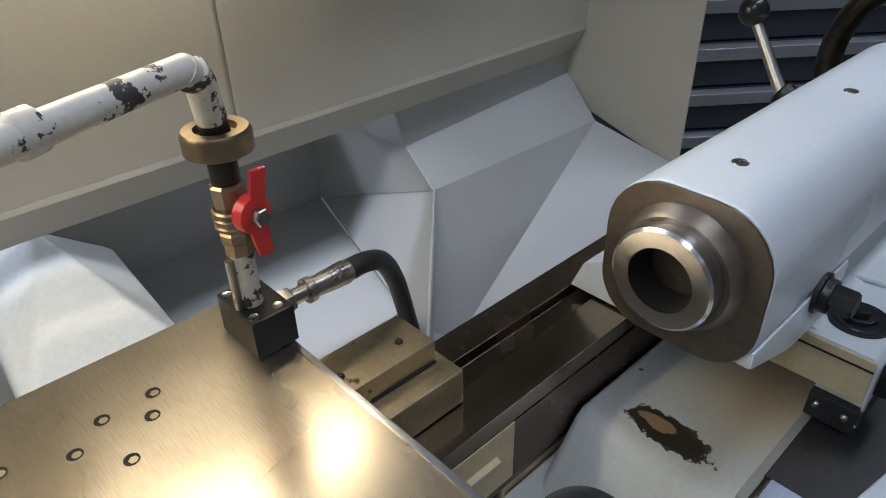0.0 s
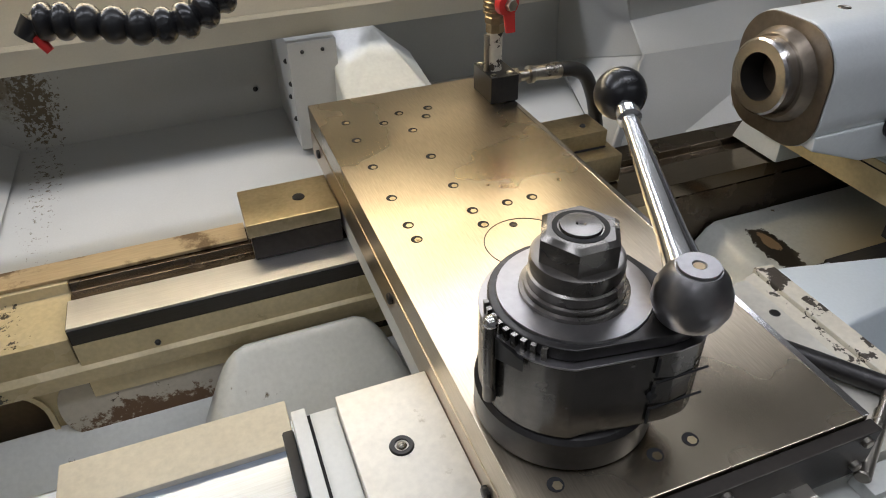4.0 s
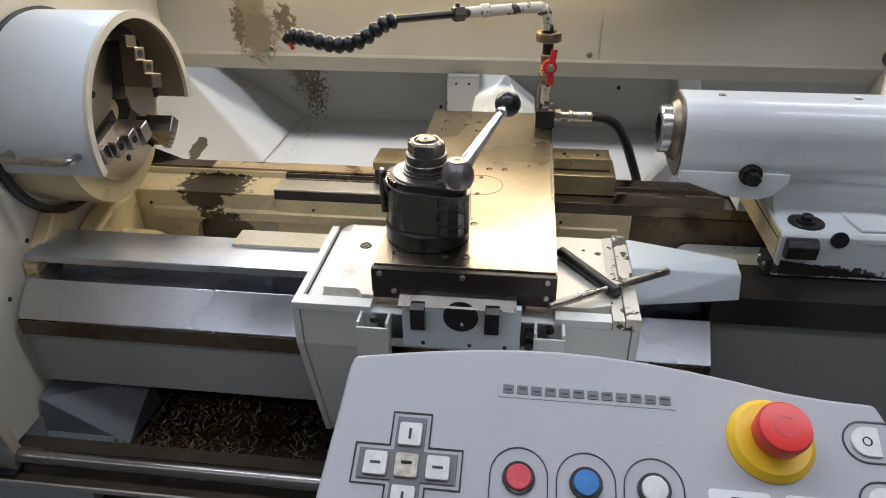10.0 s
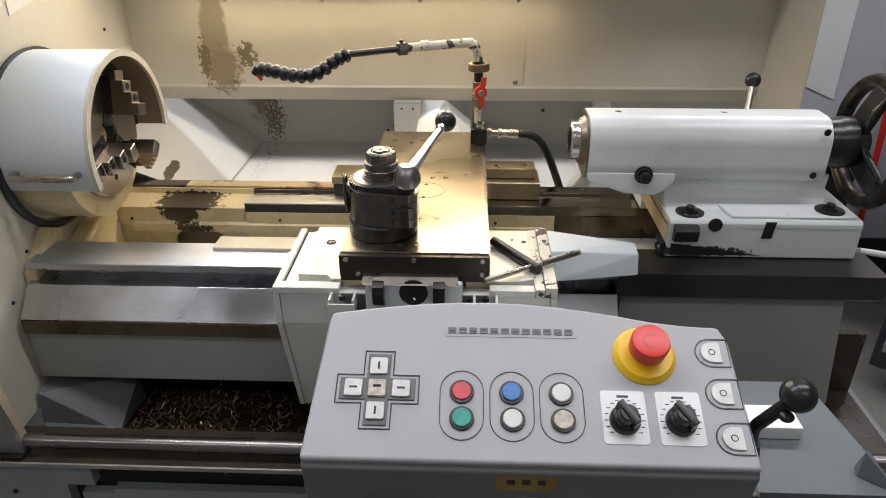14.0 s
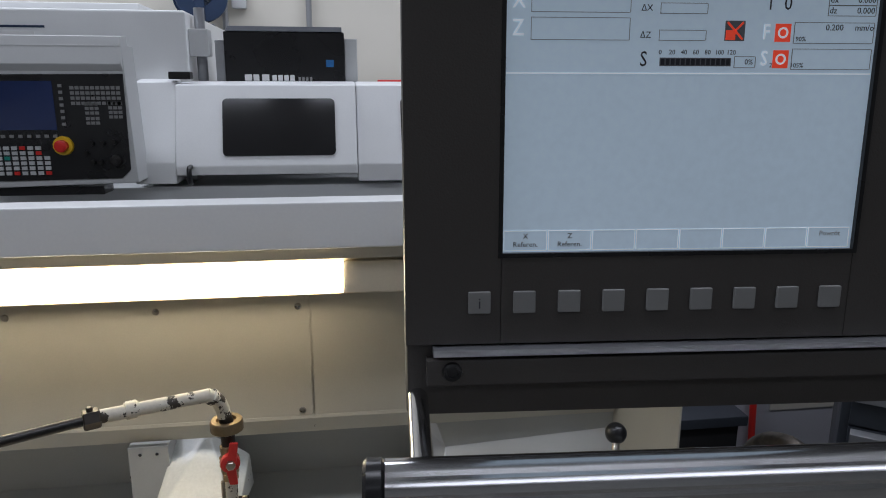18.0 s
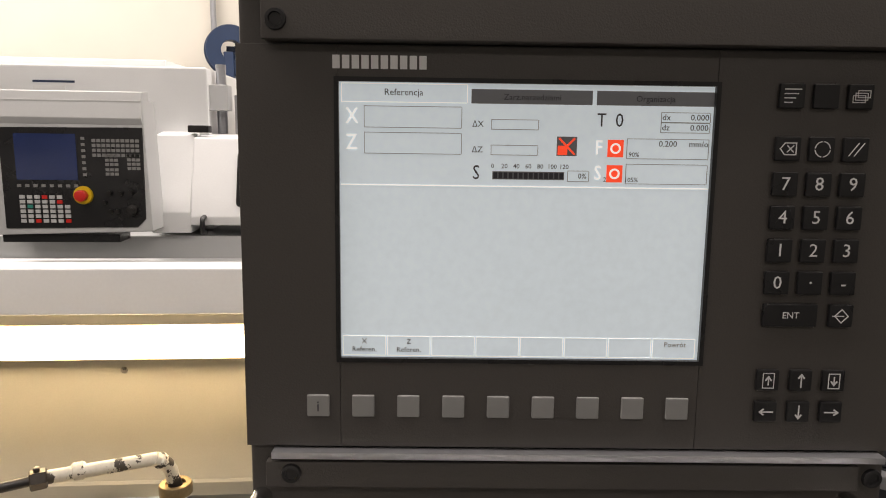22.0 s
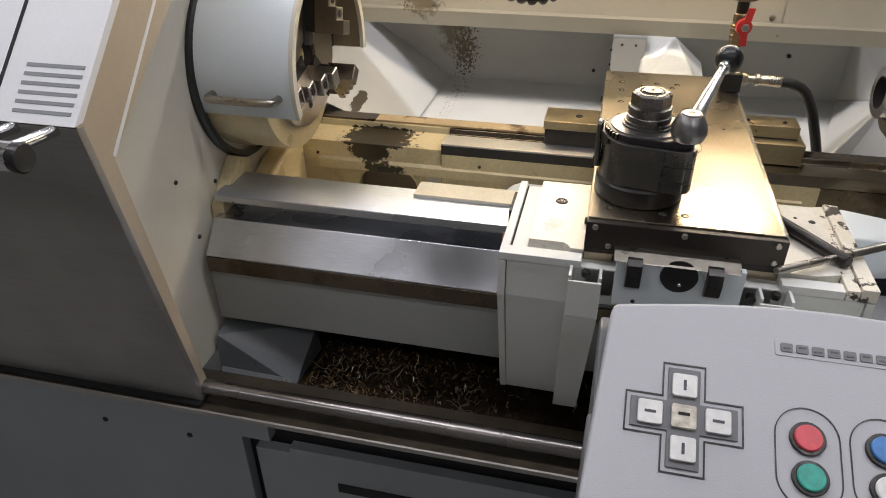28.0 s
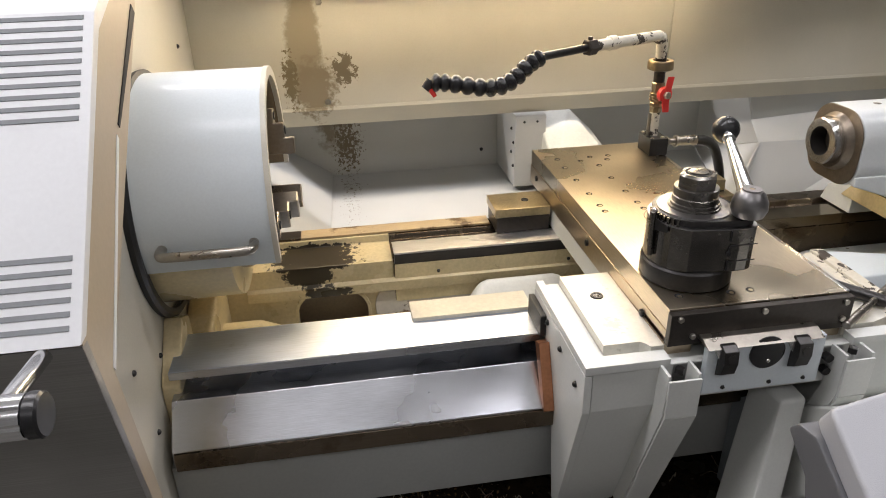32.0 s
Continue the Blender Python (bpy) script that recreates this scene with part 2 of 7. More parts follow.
def thing(name, place, label, category, group="", kind=""):
    ob = new(name)
    ob.location = place
    ob.empty_display_size = 0.05
    BASE[ob.name] = Vector(place)
    return tagged(ob, label, category, group, kind)


def mesh_of(name, bm, mat, base, angle=38):
    bmesh.ops.translate(bm, verts=bm.verts[:], vec=-base)
    me = bpy.data.meshes.new(name)
    bm.to_mesh(me)
    bm.free()
    me.materials.append(mat)
    weighted(me, angle)
    return me


def weighted(me, angle):
    """Smooth normals weighted by face area, so that flat faces stay flat up to their rounded edges."""
    me.shade_smooth()
    n = len(me.polygons)
    if not n:
        return
    nrm, area = np.empty(n * 3), np.empty(n)
    me.polygons.foreach_get("normal", nrm)
    me.polygons.foreach_get("area", area)
    nrm = nrm.reshape(-1, 3)
    lv = np.empty(len(me.loops), np.int64)
    me.loops.foreach_get("vertex_index", lv)
    tot = np.empty(n, np.int64)
    me.polygons.foreach_get("loop_total", tot)
    lf = np.repeat(np.arange(n), tot)
    order = np.argsort(lv, kind="stable")
    slv, slf = lv[order], lf[order]
    first, count = np.searchsorted(slv, np.arange(slv.max() + 2)), None
    cos, out = math.cos(radians(angle)), nrm[lf].copy()
    most = int(np.max(np.diff(first)))
    acc = np.zeros((len(lv), 3))
    start, size = first[lv], first[lv + 1] - first[lv]
    for k in range(min(most, 24)):
        ok = size > k
        f = slf[np.where(ok, start + np.minimum(k, size - 1), 0)]
        near = ok & ((nrm[f] * nrm[lf]).sum(1) > cos)
        acc += np.where(near, area[f], 0)[:, None] * nrm[f]
    size_ = np.linalg.norm(acc, axis=1, keepdims=True)
    good = size_[:, 0] > 1e-14
    out[good] = acc[good] / size_[good]
    me.normals_split_custom_set(out.tolist())


def part(name, bm, mat, parent, label="", angle=38):
    """One mesh under a thing or under a part, in world metres."""
    base = BASE[parent.name]
    ob = new(name, mesh_of(name, bm, mat, base, angle))
    ob.parent = parent
    BASE[ob.name] = base
    if label:
        ob["label"] = label
    return ob


def solo(name, bm, mat, label, category, group="", kind="", place=None, angle=38):
    """A thing that is one mesh."""
    lo = Vector((0, 0, 0))
    if place is None:
        xs = [v.co for v in bm.verts]
        lo = Vector((sum(c.x for c in xs) / len(xs), sum(c.y for c in xs) / len(xs), min(c.z for c in xs)))
    else:
        lo = Vector(place)
    ob = new(name, mesh_of(name, bm, mat, lo, angle))
    ob.location = lo
    BASE[ob.name] = lo
    return tagged(ob, label, category, group, kind)
OIL = (0.035, 0.026, 0.014)
M_SPLASH = material("splash_beige_paint", (0.53, 0.50, 0.415), 0.38, vary=0.06, fine=420, bump=0.01, stains=(
    ((-0.565, 0.80, 1.24), (0.040, 0.2, 0.16), (0.29, 0.245, 0.165), 1.3, 26.0, 0.30),
    ((-0.555, 0.80, 1.14), (0.055, 0.2, 0.07), (0.25, 0.205, 0.135), 2.2, 60.0, 0.35),
    ((-0.488, 0.80, 1.175), (0.022, 0.2, 0.030), (0.17, 0.135, 0.085), 5.0, 85.0, 0.12),
    ((-0.60, 0.80, 1.16), (0.014, 0.2, 0.05), (0.17, 0.13, 0.07), 5.0, 120.0, 0.12)))
M_TRAY = material("tray_beige_paint", (0.45, 0.452, 0.432), 0.36, vary=0.06, fine=420, bump=0.01, stains=(
    ((-0.53, 0.95, 1.02), (0.045, 0.3, 0.10), (0.20, 0.17, 0.12), 2.2, 40.0, 0.55),
    ((-0.495, 0.90, 0.955), (0.028, 0.3, 0.06), (0.13, 0.10, 0.06), 6.0, 130.0, 0.10),
    ((-0.665, 0.60, 0.925), (0.014, 0.2, 0.016), (0.05, 0.04, 0.025), 1.5, 60.0),
    ((-0.585, 0.75, 0.945), (0.009, 0.03, 0.009), (0.05, 0.04, 0.025), 2.5, 90.0)))
M_WALL = material("headstock_beige_paint", (0.58, 0.55, 0.465), 0.38, vary=0.07, fine=350, bump=0.012, dirt=(0.10, 0.07, 0.04), dirt_at=0.76, dirt_soft=0.02, dirt_scale=38)
# tan taken darker, to put the shade of the unlit edge into its colour
M_COVER_EDGE = material("cover_edge_shaded_tan", (0.42, 0.35, 0.26), 0.45, vary=0.06, bump=0.01)
M_PALE = material("pale_blue_white_paint", (0.66, 0.72, 0.75), 0.45, vary=0.05, fine=300, bump=0.012, coat=0.15)
M_TAIL = material("tailstock_white_paint", (0.70, 0.73, 0.73), 0.30, vary=0.05, fine=260, bump=0.02, coat=0.2, dirt=(0.08, 0.075, 0.07), dirt_at=0.775, dirt_soft=0.01, dirt_scale=42)
M_TAILBASE = material("tailstock_base_paint", (0.68, 0.72, 0.72), 0.34, vary=0.06, fine=260, bump=0.02, dirt=(0.06, 0.055, 0.05), dirt_at=0.74, dirt_soft=0.012, dirt_scale=55, stains=(
    ((0.53, 0.24, 0.925), (0.09, 0.05, 0.012), (0.05, 0.048, 0.045), 2.5, 60.0),))
M_SADDLE = material("saddle_grey_white_paint", (0.62, 0.63, 0.60), 0.36, vary=0.06, fine=260, bump=0.015, dirt=(0.11, 0.09, 0.06), dirt_at=0.74, dirt_soft=0.015, dirt_scale=60)
M_CREAM = material("oily_cream_paint", (0.62, 0.52, 0.31), 0.30, vary=0.16, scale=9, bump=0.015, coat=0.3, dirt=(0.16, 0.11, 0.045), dirt_at=0.66, dirt_soft=0.08, dirt_scale=14, stains=(
    ((-0.587, 0.49, 0.882), (0.044, 0.2, 0.026), OIL, 1.8, 60.0),
    ((-0.575, 0.49, 0.897), (0.075, 0.2, 0.008), OIL, 2.6, 80.0),
    ((-0.560, 0.47, 0.845), (0.040, 0.2, 0.016), OIL, 2.5, 90.0)))
M_CASTING = material("casting_pale_paint", (0.62, 0.63, 0.59), 0.34, vary=0.1, bump=0.02, coat=0.2, dirt=(0.12, 0.09, 0.045), dirt_at=0.66, dirt_soft=0.03, dirt_scale=26, stains=(
    ((0.425, 0.385, 0.835), (0.023, 0.050, 0.045), (0.035, 0.028, 0.02), 1.6, 45.0),
    ((0.428, 0.402, 0.835), (0.010, 0.020, 0.045), (0.30, 0.20, 0.11), 1.6, 70.0),
    # wide soft cream spot paints warm light on the casting, unlike the stains above
    ((0.56, 0.34, 0.835), (0.13, 0.09, 0.05), (0.62, 0.52, 0.33), 0.5, 9.0, 0.9),))
M_BEDWALL = material("bed_wall_paint", (0.38, 0.39, 0.375), 0.42, vary=0.07, bump=0.015, dirt=(0.12, 0.10, 0.07), dirt_at=0.72, dirt_soft=0.03, dirt_scale=30)
M_WAY = material("ground_way_steel", (0.56, 0.575, 0.605), 0.30, 1.0, vary=0.22, scale=5, brushed=(2.5, 70, 70), fine=16, bump=0.012, rough_vary=0.45)
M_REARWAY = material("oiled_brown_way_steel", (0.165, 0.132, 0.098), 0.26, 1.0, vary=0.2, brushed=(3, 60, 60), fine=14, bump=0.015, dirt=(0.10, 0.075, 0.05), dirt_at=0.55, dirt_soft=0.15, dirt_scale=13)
M_SLIDE = material("tarnished_ground_slide_steel", (0.53, 0.46, 0.35), 0.31, 1.0, vary=0.22, scale=5, brushed=(60, 4, 60), fine=14, bump=0.010, rough_vary=0.3)
M_SLIDESIDE = material("bronzed_slide_side", (0.48, 0.40, 0.29), 0.33, 1.0, vary=0.12, bump=0.01)
M_GIB = material("yellowed_gib_steel", (0.50, 0.42, 0.27), 0.36, 1.0, vary=0.18, scale=14, bump=0.015, dirt=(0.13, 0.09, 0.05), dirt_at=0.66, dirt_soft=0.06, dirt_scale=25)
M_OXIDE = material("black_oxide_steel", (0.045, 0.043, 0.042), 0.33, 0.75, vary=0.2, scale=16, bump=0.012, dirt=(0.13, 0.125, 0.12), dirt_at=0.62, dirt_soft=0.12, dirt_scale=20)
M_OXIDE_DARK = material("dark_oxide_plate", (0.055, 0.048, 0.042), 0.4, 0.7, vary=0.2, bump=0.012)
M_TOOLPOST = material("worn_gunmetal_toolpost", (0.175, 0.165, 0.152), 0.27, 0.95, vary=0.2, scale=18, bump=0.010, dirt=(0.08, 0.075, 0.07), dirt_at=0.62, dirt_soft=0.15, dirt_scale=13, rough_vary=0.35)
M_BRIGHT = material("bright_machined_steel", (0.62, 0.61, 0.60), 0.20, 1.0, vary=0.08, fine=240, bump=0.006)
M_CHROME = material("satin_chrome", (0.66, 0.66, 0.67), 0.17, 1.0, vary=0.05, bump=0.0)
M_CHUCK = material("chuck_steel", (0.47, 0.415, 0.335), 0.33, 1.0, vary=0.16, scale=12, bump=0.012, dirt=(0.20, 0.16, 0.11), dirt_at=0.60, dirt_soft=0.2, dirt_scale=14)
M_JAW = material("jaw_steel", (0.36, 0.32, 0.27), 0.30, 1.0, vary=0.15, bump=0.01)
M_QUILLFACE = material("bare_cast_face", (0.22, 0.185, 0.145), 0.38, 0.85, vary=0.2, scale=20, bump=0.03)
M_BLACK = material("black_plastic", (0.012, 0.012, 0.013), 0.28, vary=0.1, bump=0.01)
M_RUBBER = material("black_rubber", (0.016, 0.016, 0.016), 0.5, vary=0.2, fine=300, bump=0.04)
M_RED = material("red_lever_paint", (0.62, 0.035, 0.03), 0.35, vary=0.08)
M_BRASS = material("valve_brass", (0.34, 0.265, 0.165), 0.36, 1.0, vary=0.16, scale=40, bump=0.015)
M_NICKEL = material("hose_fitting_steel", (0.42, 0.39, 0.34), 0.3, 1.0, vary=0.12, scale=30, bump=0.01)
M_CHIPPED = material("chipped_white_pipe_paint", (0.66, 0.62, 0.52), 0.5, vary=0.12, bump=0.06, fine=200, dirt=(0.05, 0.04, 0.03), dirt_at=0.55, dirt_soft=0.015, dirt_scale=34)
M_COPPER = material("copper_wiper", (0.52, 0.24, 0.13), 0.38, 0.9, vary=0.2, scale=30, bump=0.02)
M_TRAYDARK = material("oily_dark_tray", (0.030, 0.021, 0.014), 0.26, vary=0.4, scale=12, bump=0.05, fine=90)
M_SWARF = material("steel_swarf", (0.50, 0.44, 0.33), 0.30, 0.9, vary=0.5, scale=60)
M_CHIPS = material("golden_swarf_chips", (0.17, 0.105, 0.035), 0.4, 0.4, vary=0.7, scale=45, fine=240)
M_BASE = material("blue_grey_base_paint", (0.235, 0.258, 0.268), 0.42, vary=0.10, fine=420, bump=0.03, dirt=(0.10, 0.10, 0.095), dirt_at=0.72, dirt_soft=0.08, dirt_scale=12)
M_HOUSING = material("slate_housing_paint", (0.105, 0.124, 0.135), 0.45, vary=0.10, fine=420, bump=0.03)
M_BRUSHED = material("brushed_cover_panel", (0.33, 0.32, 0.305), 0.40, 0.7, vary=0.22, scale=5, brushed=(2, 2, 260), fine=5, bump=0.02)
M_VENT = material("white_vent_panel", (0.70, 0.71, 0.72), 0.4, vary=0.04, bump=0.01)
M_SLOT = material("slot_dark", (0.010, 0.010, 0.011), 0.75, vary=0.1)
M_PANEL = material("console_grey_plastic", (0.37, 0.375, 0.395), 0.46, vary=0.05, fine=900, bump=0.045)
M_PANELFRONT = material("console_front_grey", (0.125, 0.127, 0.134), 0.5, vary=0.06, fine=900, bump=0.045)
M_MONITOR = material("monitor_dark_grey_paint", (0.062, 0.056, 0.051), 0.47, vary=0.05, fine=800, bump=0.05)
M_SCREEN = material("lit_screen", (0.54, 0.645, 0.735), 0.25, vary=0.05, scale=3, bump=0.0, emit=0.42)
M_SCREEN_HI = material("lit_screen_line", (0.78, 0.84, 0.88), 0.3, vary=0.02, bump=0.0, emit=0.52)
M_SCREEN_DARK = material("lit_screen_dark_tab", (0.10, 0.105, 0.115), 0.3, vary=0.03, bump=0.0, emit=0.25)
M_INK = material("screen_ink", (0.03, 0.03, 0.04), 0.4, vary=0.02, bump=0.0)
M_SCREEN_RED = material("lit_screen_red", (0.85, 0.07, 0.03), 0.3, vary=0.02, bump=0.0, emit=0.6)
M_KEYGREY = material("soft_key_grey", (0.24, 0.24, 0.236), 0.5, vary=0.04, bump=0.01)
M_PRINT = material("white_print", (0.72, 0.72, 0.72), 0.5, vary=0.02, bump=0.0)
M_WHITEKEY = material("white_button_cap", (0.62, 0.62, 0.60), 0.35, vary=0.12, scale=60, bump=0.01)
M_BTN_RED = material("red_button_cap", (0.55, 0.06, 0.08), 0.35, vary=0.2, scale=80)
M_BTN_GREEN = material("green_button_cap", (0.03, 0.30, 0.24), 0.35, vary=0.2, scale=80)
M_BTN_BLUE = material("blue_button_cap", (0.03, 0.16, 0.42), 0.35, vary=0.2, scale=80)
M_BTN_CREAM = material("worn_cream_button_cap", (0.50, 0.46, 0.38), 0.4, vary=0.3, scale=90)
M_YELLOW = material("yellow_plastic", (0.78, 0.50, 0.02), 0.38, vary=0.05)
M_STOPRED = material("red_stop_plastic", (0.66, 0.025, 0.02), 0.32, vary=0.05)
M_LABEL = material("silver_scale_plate", (0.60, 0.61, 0.61), 0.4, 0.2, vary=0.06, bump=0.01)
M_BRASSPLATE = material("bronze_label_plate", (0.30, 0.20, 0.07), 0.38, 0.7, vary=0.15)
M_SILVERWHEEL = material("silver_hand_dial", (0.40, 0.40, 0.40), 0.35, 0.7, vary=0.08)
M_CNC = material("white_machine_enamel", (0.76, 0.77, 0.77), 0.35, vary=0.03, bump=0.008)
M_CNCGREY = material("pale_grey_machine_enamel", (0.52, 0.53, 0.53), 0.38, vary=0.03, bump=0.008)
M_GLASS = material("dark_window_glass", (0.016, 0.016, 0.017), 0.10, vary=0.1, bump=0.0)
M_NAVY = material("navy_hose_reel", (0.012, 0.03, 0.075), 0.45, vary=0.1)
M_DRAWER = material("dark_slate_drawer", (0.035, 0.041, 0.052), 0.45, vary=0.08)
M_DRAWERRAIL = material("silver_drawer_rail", (0.45, 0.46, 0.48), 0.32, 0.8, vary=0.06)
M_FLOOR = material("worn_concrete_floor", (0.17, 0.165, 0.15), 0.62, vary=0.25, scale=2.5, fine=60, bump=0.05, dirt=(0.09, 0.085, 0.07), dirt_at=0.58, dirt_soft=0.1, dirt_scale=4)
M_HALL = material("cream_hall_wall", (0.62, 0.59, 0.52), 0.7, vary=0.05, scale=2, bump=0.02)
M_HALLGREY = material("grey_hall_panel", (0.48, 0.48, 0.53), 0.6, vary=0.05, scale=2, bump=0.02)
M_HALLDARK = material("unseen_grey_wall", (0.30, 0.30, 0.29), 0.7, vary=0.06, scale=2, bump=0.02)
M_CEIL = material("hall_ceiling_paint", (0.78, 0.78, 0.76), 0.8, vary=0.05, scale=2)
M_LAMPBODY = material("lamp_housing_paint", (0.62, 0.55, 0.42), 0.4, vary=0.05)
M_TUBE = material("lit_lamp_diffuser", (1.0, 0.82, 0.55), 0.4, vary=0.04, bump=0.0, emit=21.0)
M_WING = material("pale_ground_wing_steel", (0.70, 0.675, 0.60), 0.42, 0.3, vary=0.12, scale=12, bump=0.012, dirt=(0.45, 0.41, 0.33), dirt_at=0.66, dirt_soft=0.08, dirt_scale=40, stains=(
    ((-0.172, 0.088, 0.975), (0.015, 0.020, 0.05), (0.47, 0.455, 0.42), 4.0, 130.0, 0.5),))
M_STRIP = material("worn_cream_strip", (0.62, 0.57, 0.45), 0.42, vary=0.14, bump=0.012, dirt=(0.10, 0.08, 0.05), dirt_at=0.70, dirt_soft=0.02, dirt_scale=60)
M_LEDGE = material("oily_brown_ledge", (0.05, 0.040, 0.028), 0.35, vary=0.35, scale=30, bump=0.03)
# near-black colour stands for the shade in bores and behind the chuck
M_BORE = material("dark_bore_shade", (0.02, 0.018, 0.016), 0.5, 0.3)
M_ROD = material("dull_steel_rod", (0.26, 0.245, 0.235), 0.26, 1.0, vary=0.12, bump=0.008)
M_PAPER = material("white_paper", (0.72, 0.72, 0.71), 0.7, vary=0.04)
M_DEFLECT = material("dark_slate_sheet", (0.125, 0.135, 0.142), 0.42, vary=0.12, bump=0.02, dirt=(0.02, 0.018, 0.015), dirt_at=0.68, dirt_soft=0.03, dirt_scale=40)
M_WAYTOP = material("hall_reflection_way_top", (0.62, 0.68, 0.79), 0.44, 1.0, vary=0.16, scale=5, brushed=(2.5, 60, 60), fine=14, bump=0.012, dirt=(0.22, 0.235, 0.27), dirt_at=0.60, dirt_soft=0.14, dirt_scale=4, rough_vary=0.2)
M_WAYSTRIP = material("dull_ground_strip_steel", (0.74, 0.73, 0.72), 0.42, 1.0, vary=0.12, brushed=(3, 60, 60), fine=14, bump=0.012)
M_ENDWAY = material("dark_way_steel", (0.085, 0.080, 0.076), 0.32, 0.85, vary=0.2, brushed=(3, 60, 60), fine=14, bump=0.012)
M_WHEEL = material("worn_bronzed_wheel", (0.060, 0.050, 0.040), 0.34, 0.85, vary=0.35, scale=22, bump=0.015, dirt=(0.028, 0.025, 0.022), dirt_at=0.52, dirt_soft=0.1, dirt_scale=26)
M_LIP = material("dirty_grey_ledge_lip", (0.30, 0.285, 0.26), 0.40, 0.2, vary=0.2, scale=12, bump=0.02, dirt=(0.10, 0.07, 0.04), dirt_at=0.60, dirt_soft=0.1, dirt_scale=24)
M_OILTAN = material("oil_streaked_tan_paint", (0.50, 0.38, 0.22), 0.33, vary=0.2, brushed=(4, 40, 40), fine=10, bump=0.01, coat=0.3, dirt=(0.13, 0.08, 0.035), dirt_at=0.54, dirt_soft=0.07, dirt_scale=11)
M_REARSTRIP = material("polished_oily_way_strip", (0.25, 0.215, 0.175), 0.17, 1.0, vary=0.15, brushed=(3, 60, 60), fine=14, bump=0.008)
M_GUARDIN = material("dark_brown_backing", (0.22, 0.17, 0.11), 0.4, vary=0.2, bump=0.01)
# slot colour paled to grey for the glare that washes the vents out
M_VENTSLOT = material("glare_paled_vent_slot", (0.22, 0.23, 0.24), 0.6, vary=0.1)
M_HUB = material("dark_polished_hub_steel", (0.32, 0.31, 0.31), 0.34, 1.0, vary=0.12, scale=30, bump=0.004)
M_CHUTE = material("spotted_chute_paint", (0.50, 0.46, 0.38), 0.42, vary=0.12, bump=0.02, dirt=(0.07, 0.055, 0.04), dirt_at=0.64, dirt_soft=0.03, dirt_scale=75, stains=(
    ((-0.375, 0.478, 0.772), (0.085, 0.1, 0.022), (0.13, 0.075, 0.04), 3.0, 90.0, 0.25),))

# ---- the hall ----
solo("floor", box(-5, 6, -4, 4.6, -0.12, 0), M_FLOOR, "worn grey concrete workshop floor", "floor", kind="structure")
solo("ceiling", box(-5.1, 6.1, -4.1, 4.7, 4.0, 4.1), M_CEIL, "plain pale hall ceiling above the machines", "ceiling", kind="structure")
wall_back = solo("wall_back", box(-5, 6, 4.2, 4.35, 0, 4.0), M_HALL, "cream painted hall wall behind the machines", "wall", kind="structure")
# three walls added out of view, coloured dark so they bounce less light
solo("wall_front", box(-5, 6, -4.15, -4.0, 0, 4.0), M_HALLDARK, "unseen grey hall wall, dark to limit bounced light", "wall", kind="structure")
solo("wall_left", box(-5.15, -5.0, -4, 4.2, 0, 4.0), M_HALLDARK, "unseen grey hall wall, dark to limit bounced light", "wall", kind="structure")
solo("wall_right", box(6.0, 6.15, -4, 4.2, 0, 4.0), M_HALLDARK, "unseen grey hall wall, dark to limit bounced light", "wall", kind="structure")


# ---- machine base, tray and rod ----
base = thing("base_cabinet", (-0.4, 0.4, 0), "blue-grey painted lathe base cabinet standing on concrete", "machine base")
part("plinth", box(-1.9, 1.0, 0.03, 0.95, 0.0, 0.50), M_BASE, base)
part("left_panel", prism([(-1.9, 0.0), (-0.690, 0.0), (-0.690, 0.522), (-0.634, 0.522), (-0.634, 0.606), (-1.9, 0.606)], "y", -0.012, 0.012, 0.001), M_BASE, base)
part("door_panel", prism([(-0.667, 0.0), (0.40, 0.0), (0.40, 0.512), (-0.60, 0.512), (-0.60, 0.500), (-0.667, 0.500)], "y", -0.010, 0.010, 0.0015), M_BASE, base)
part("door_gap", box(-0.695, 0.45, 0.015, 0.028, 0.0, 0.598), M_SLOT, base, "black recess behind the door edge")
dh = part("grip_recess", prism([(-0.512, 0.421), (-0.363, 0.421), (-0.363, 0.442), (-0.512, 0.442)], "y", -0.0125, 0.0), M_SLOT, base, "black slot-shaped door grip")
part("right_panel", box(0.42, 1.0, -0.012, 0.025, 0.0, 0.606, 0.002), M_BASE, base)
part("ledge", prism([(-0.048, 0.604), (-0.048, 0.612), (0.06, 0.604), (0.06, 0.596), (-0.03, 0.598)], "x", -1.9, 0.95, 0.0008), M_LEDGE, base, "oily brown sheet metal ledge")
part("ledge_lip", prism([(-0.052, 0.6065), (-0.052, 0.6155), (-0.0485, 0.6165), (-0.0485, 0.6065)], "x", -1.9, 0.95, 0.0006), M_LIP, base, "thin pale front lip of the ledge")
for sx in (-0.98, -0.80, -1.25):
    part("screw", turned([(0, 0), (0, 0.006), (0.002, 0.005), (0.002, 0)], (sx, -0.012, 0.50), (0, -1, 0), 10), M_SLOT, base)

solo("guide_rod", rod((-0.748, -0.017, 0.640), (0.92, -0.017, 0.640), 0.0135, seg=24, chamfer=0.002), M_ROD, "long polished steel control rod above the ledge", "rod")
tray = thing("chip_tray", (-0.3, 0.1, 0.5), "dark oily steel chip tray full of swarf", "tray")
part("pan", box(-0.80, 0.95, 0.02, 0.60, 0.52, 0.545), M_TRAYDARK, tray)
part("back_wall", box(-0.80, 0.95, 0.30, 0.32, 0.545, 0.70), M_TRAYDARK, tray)
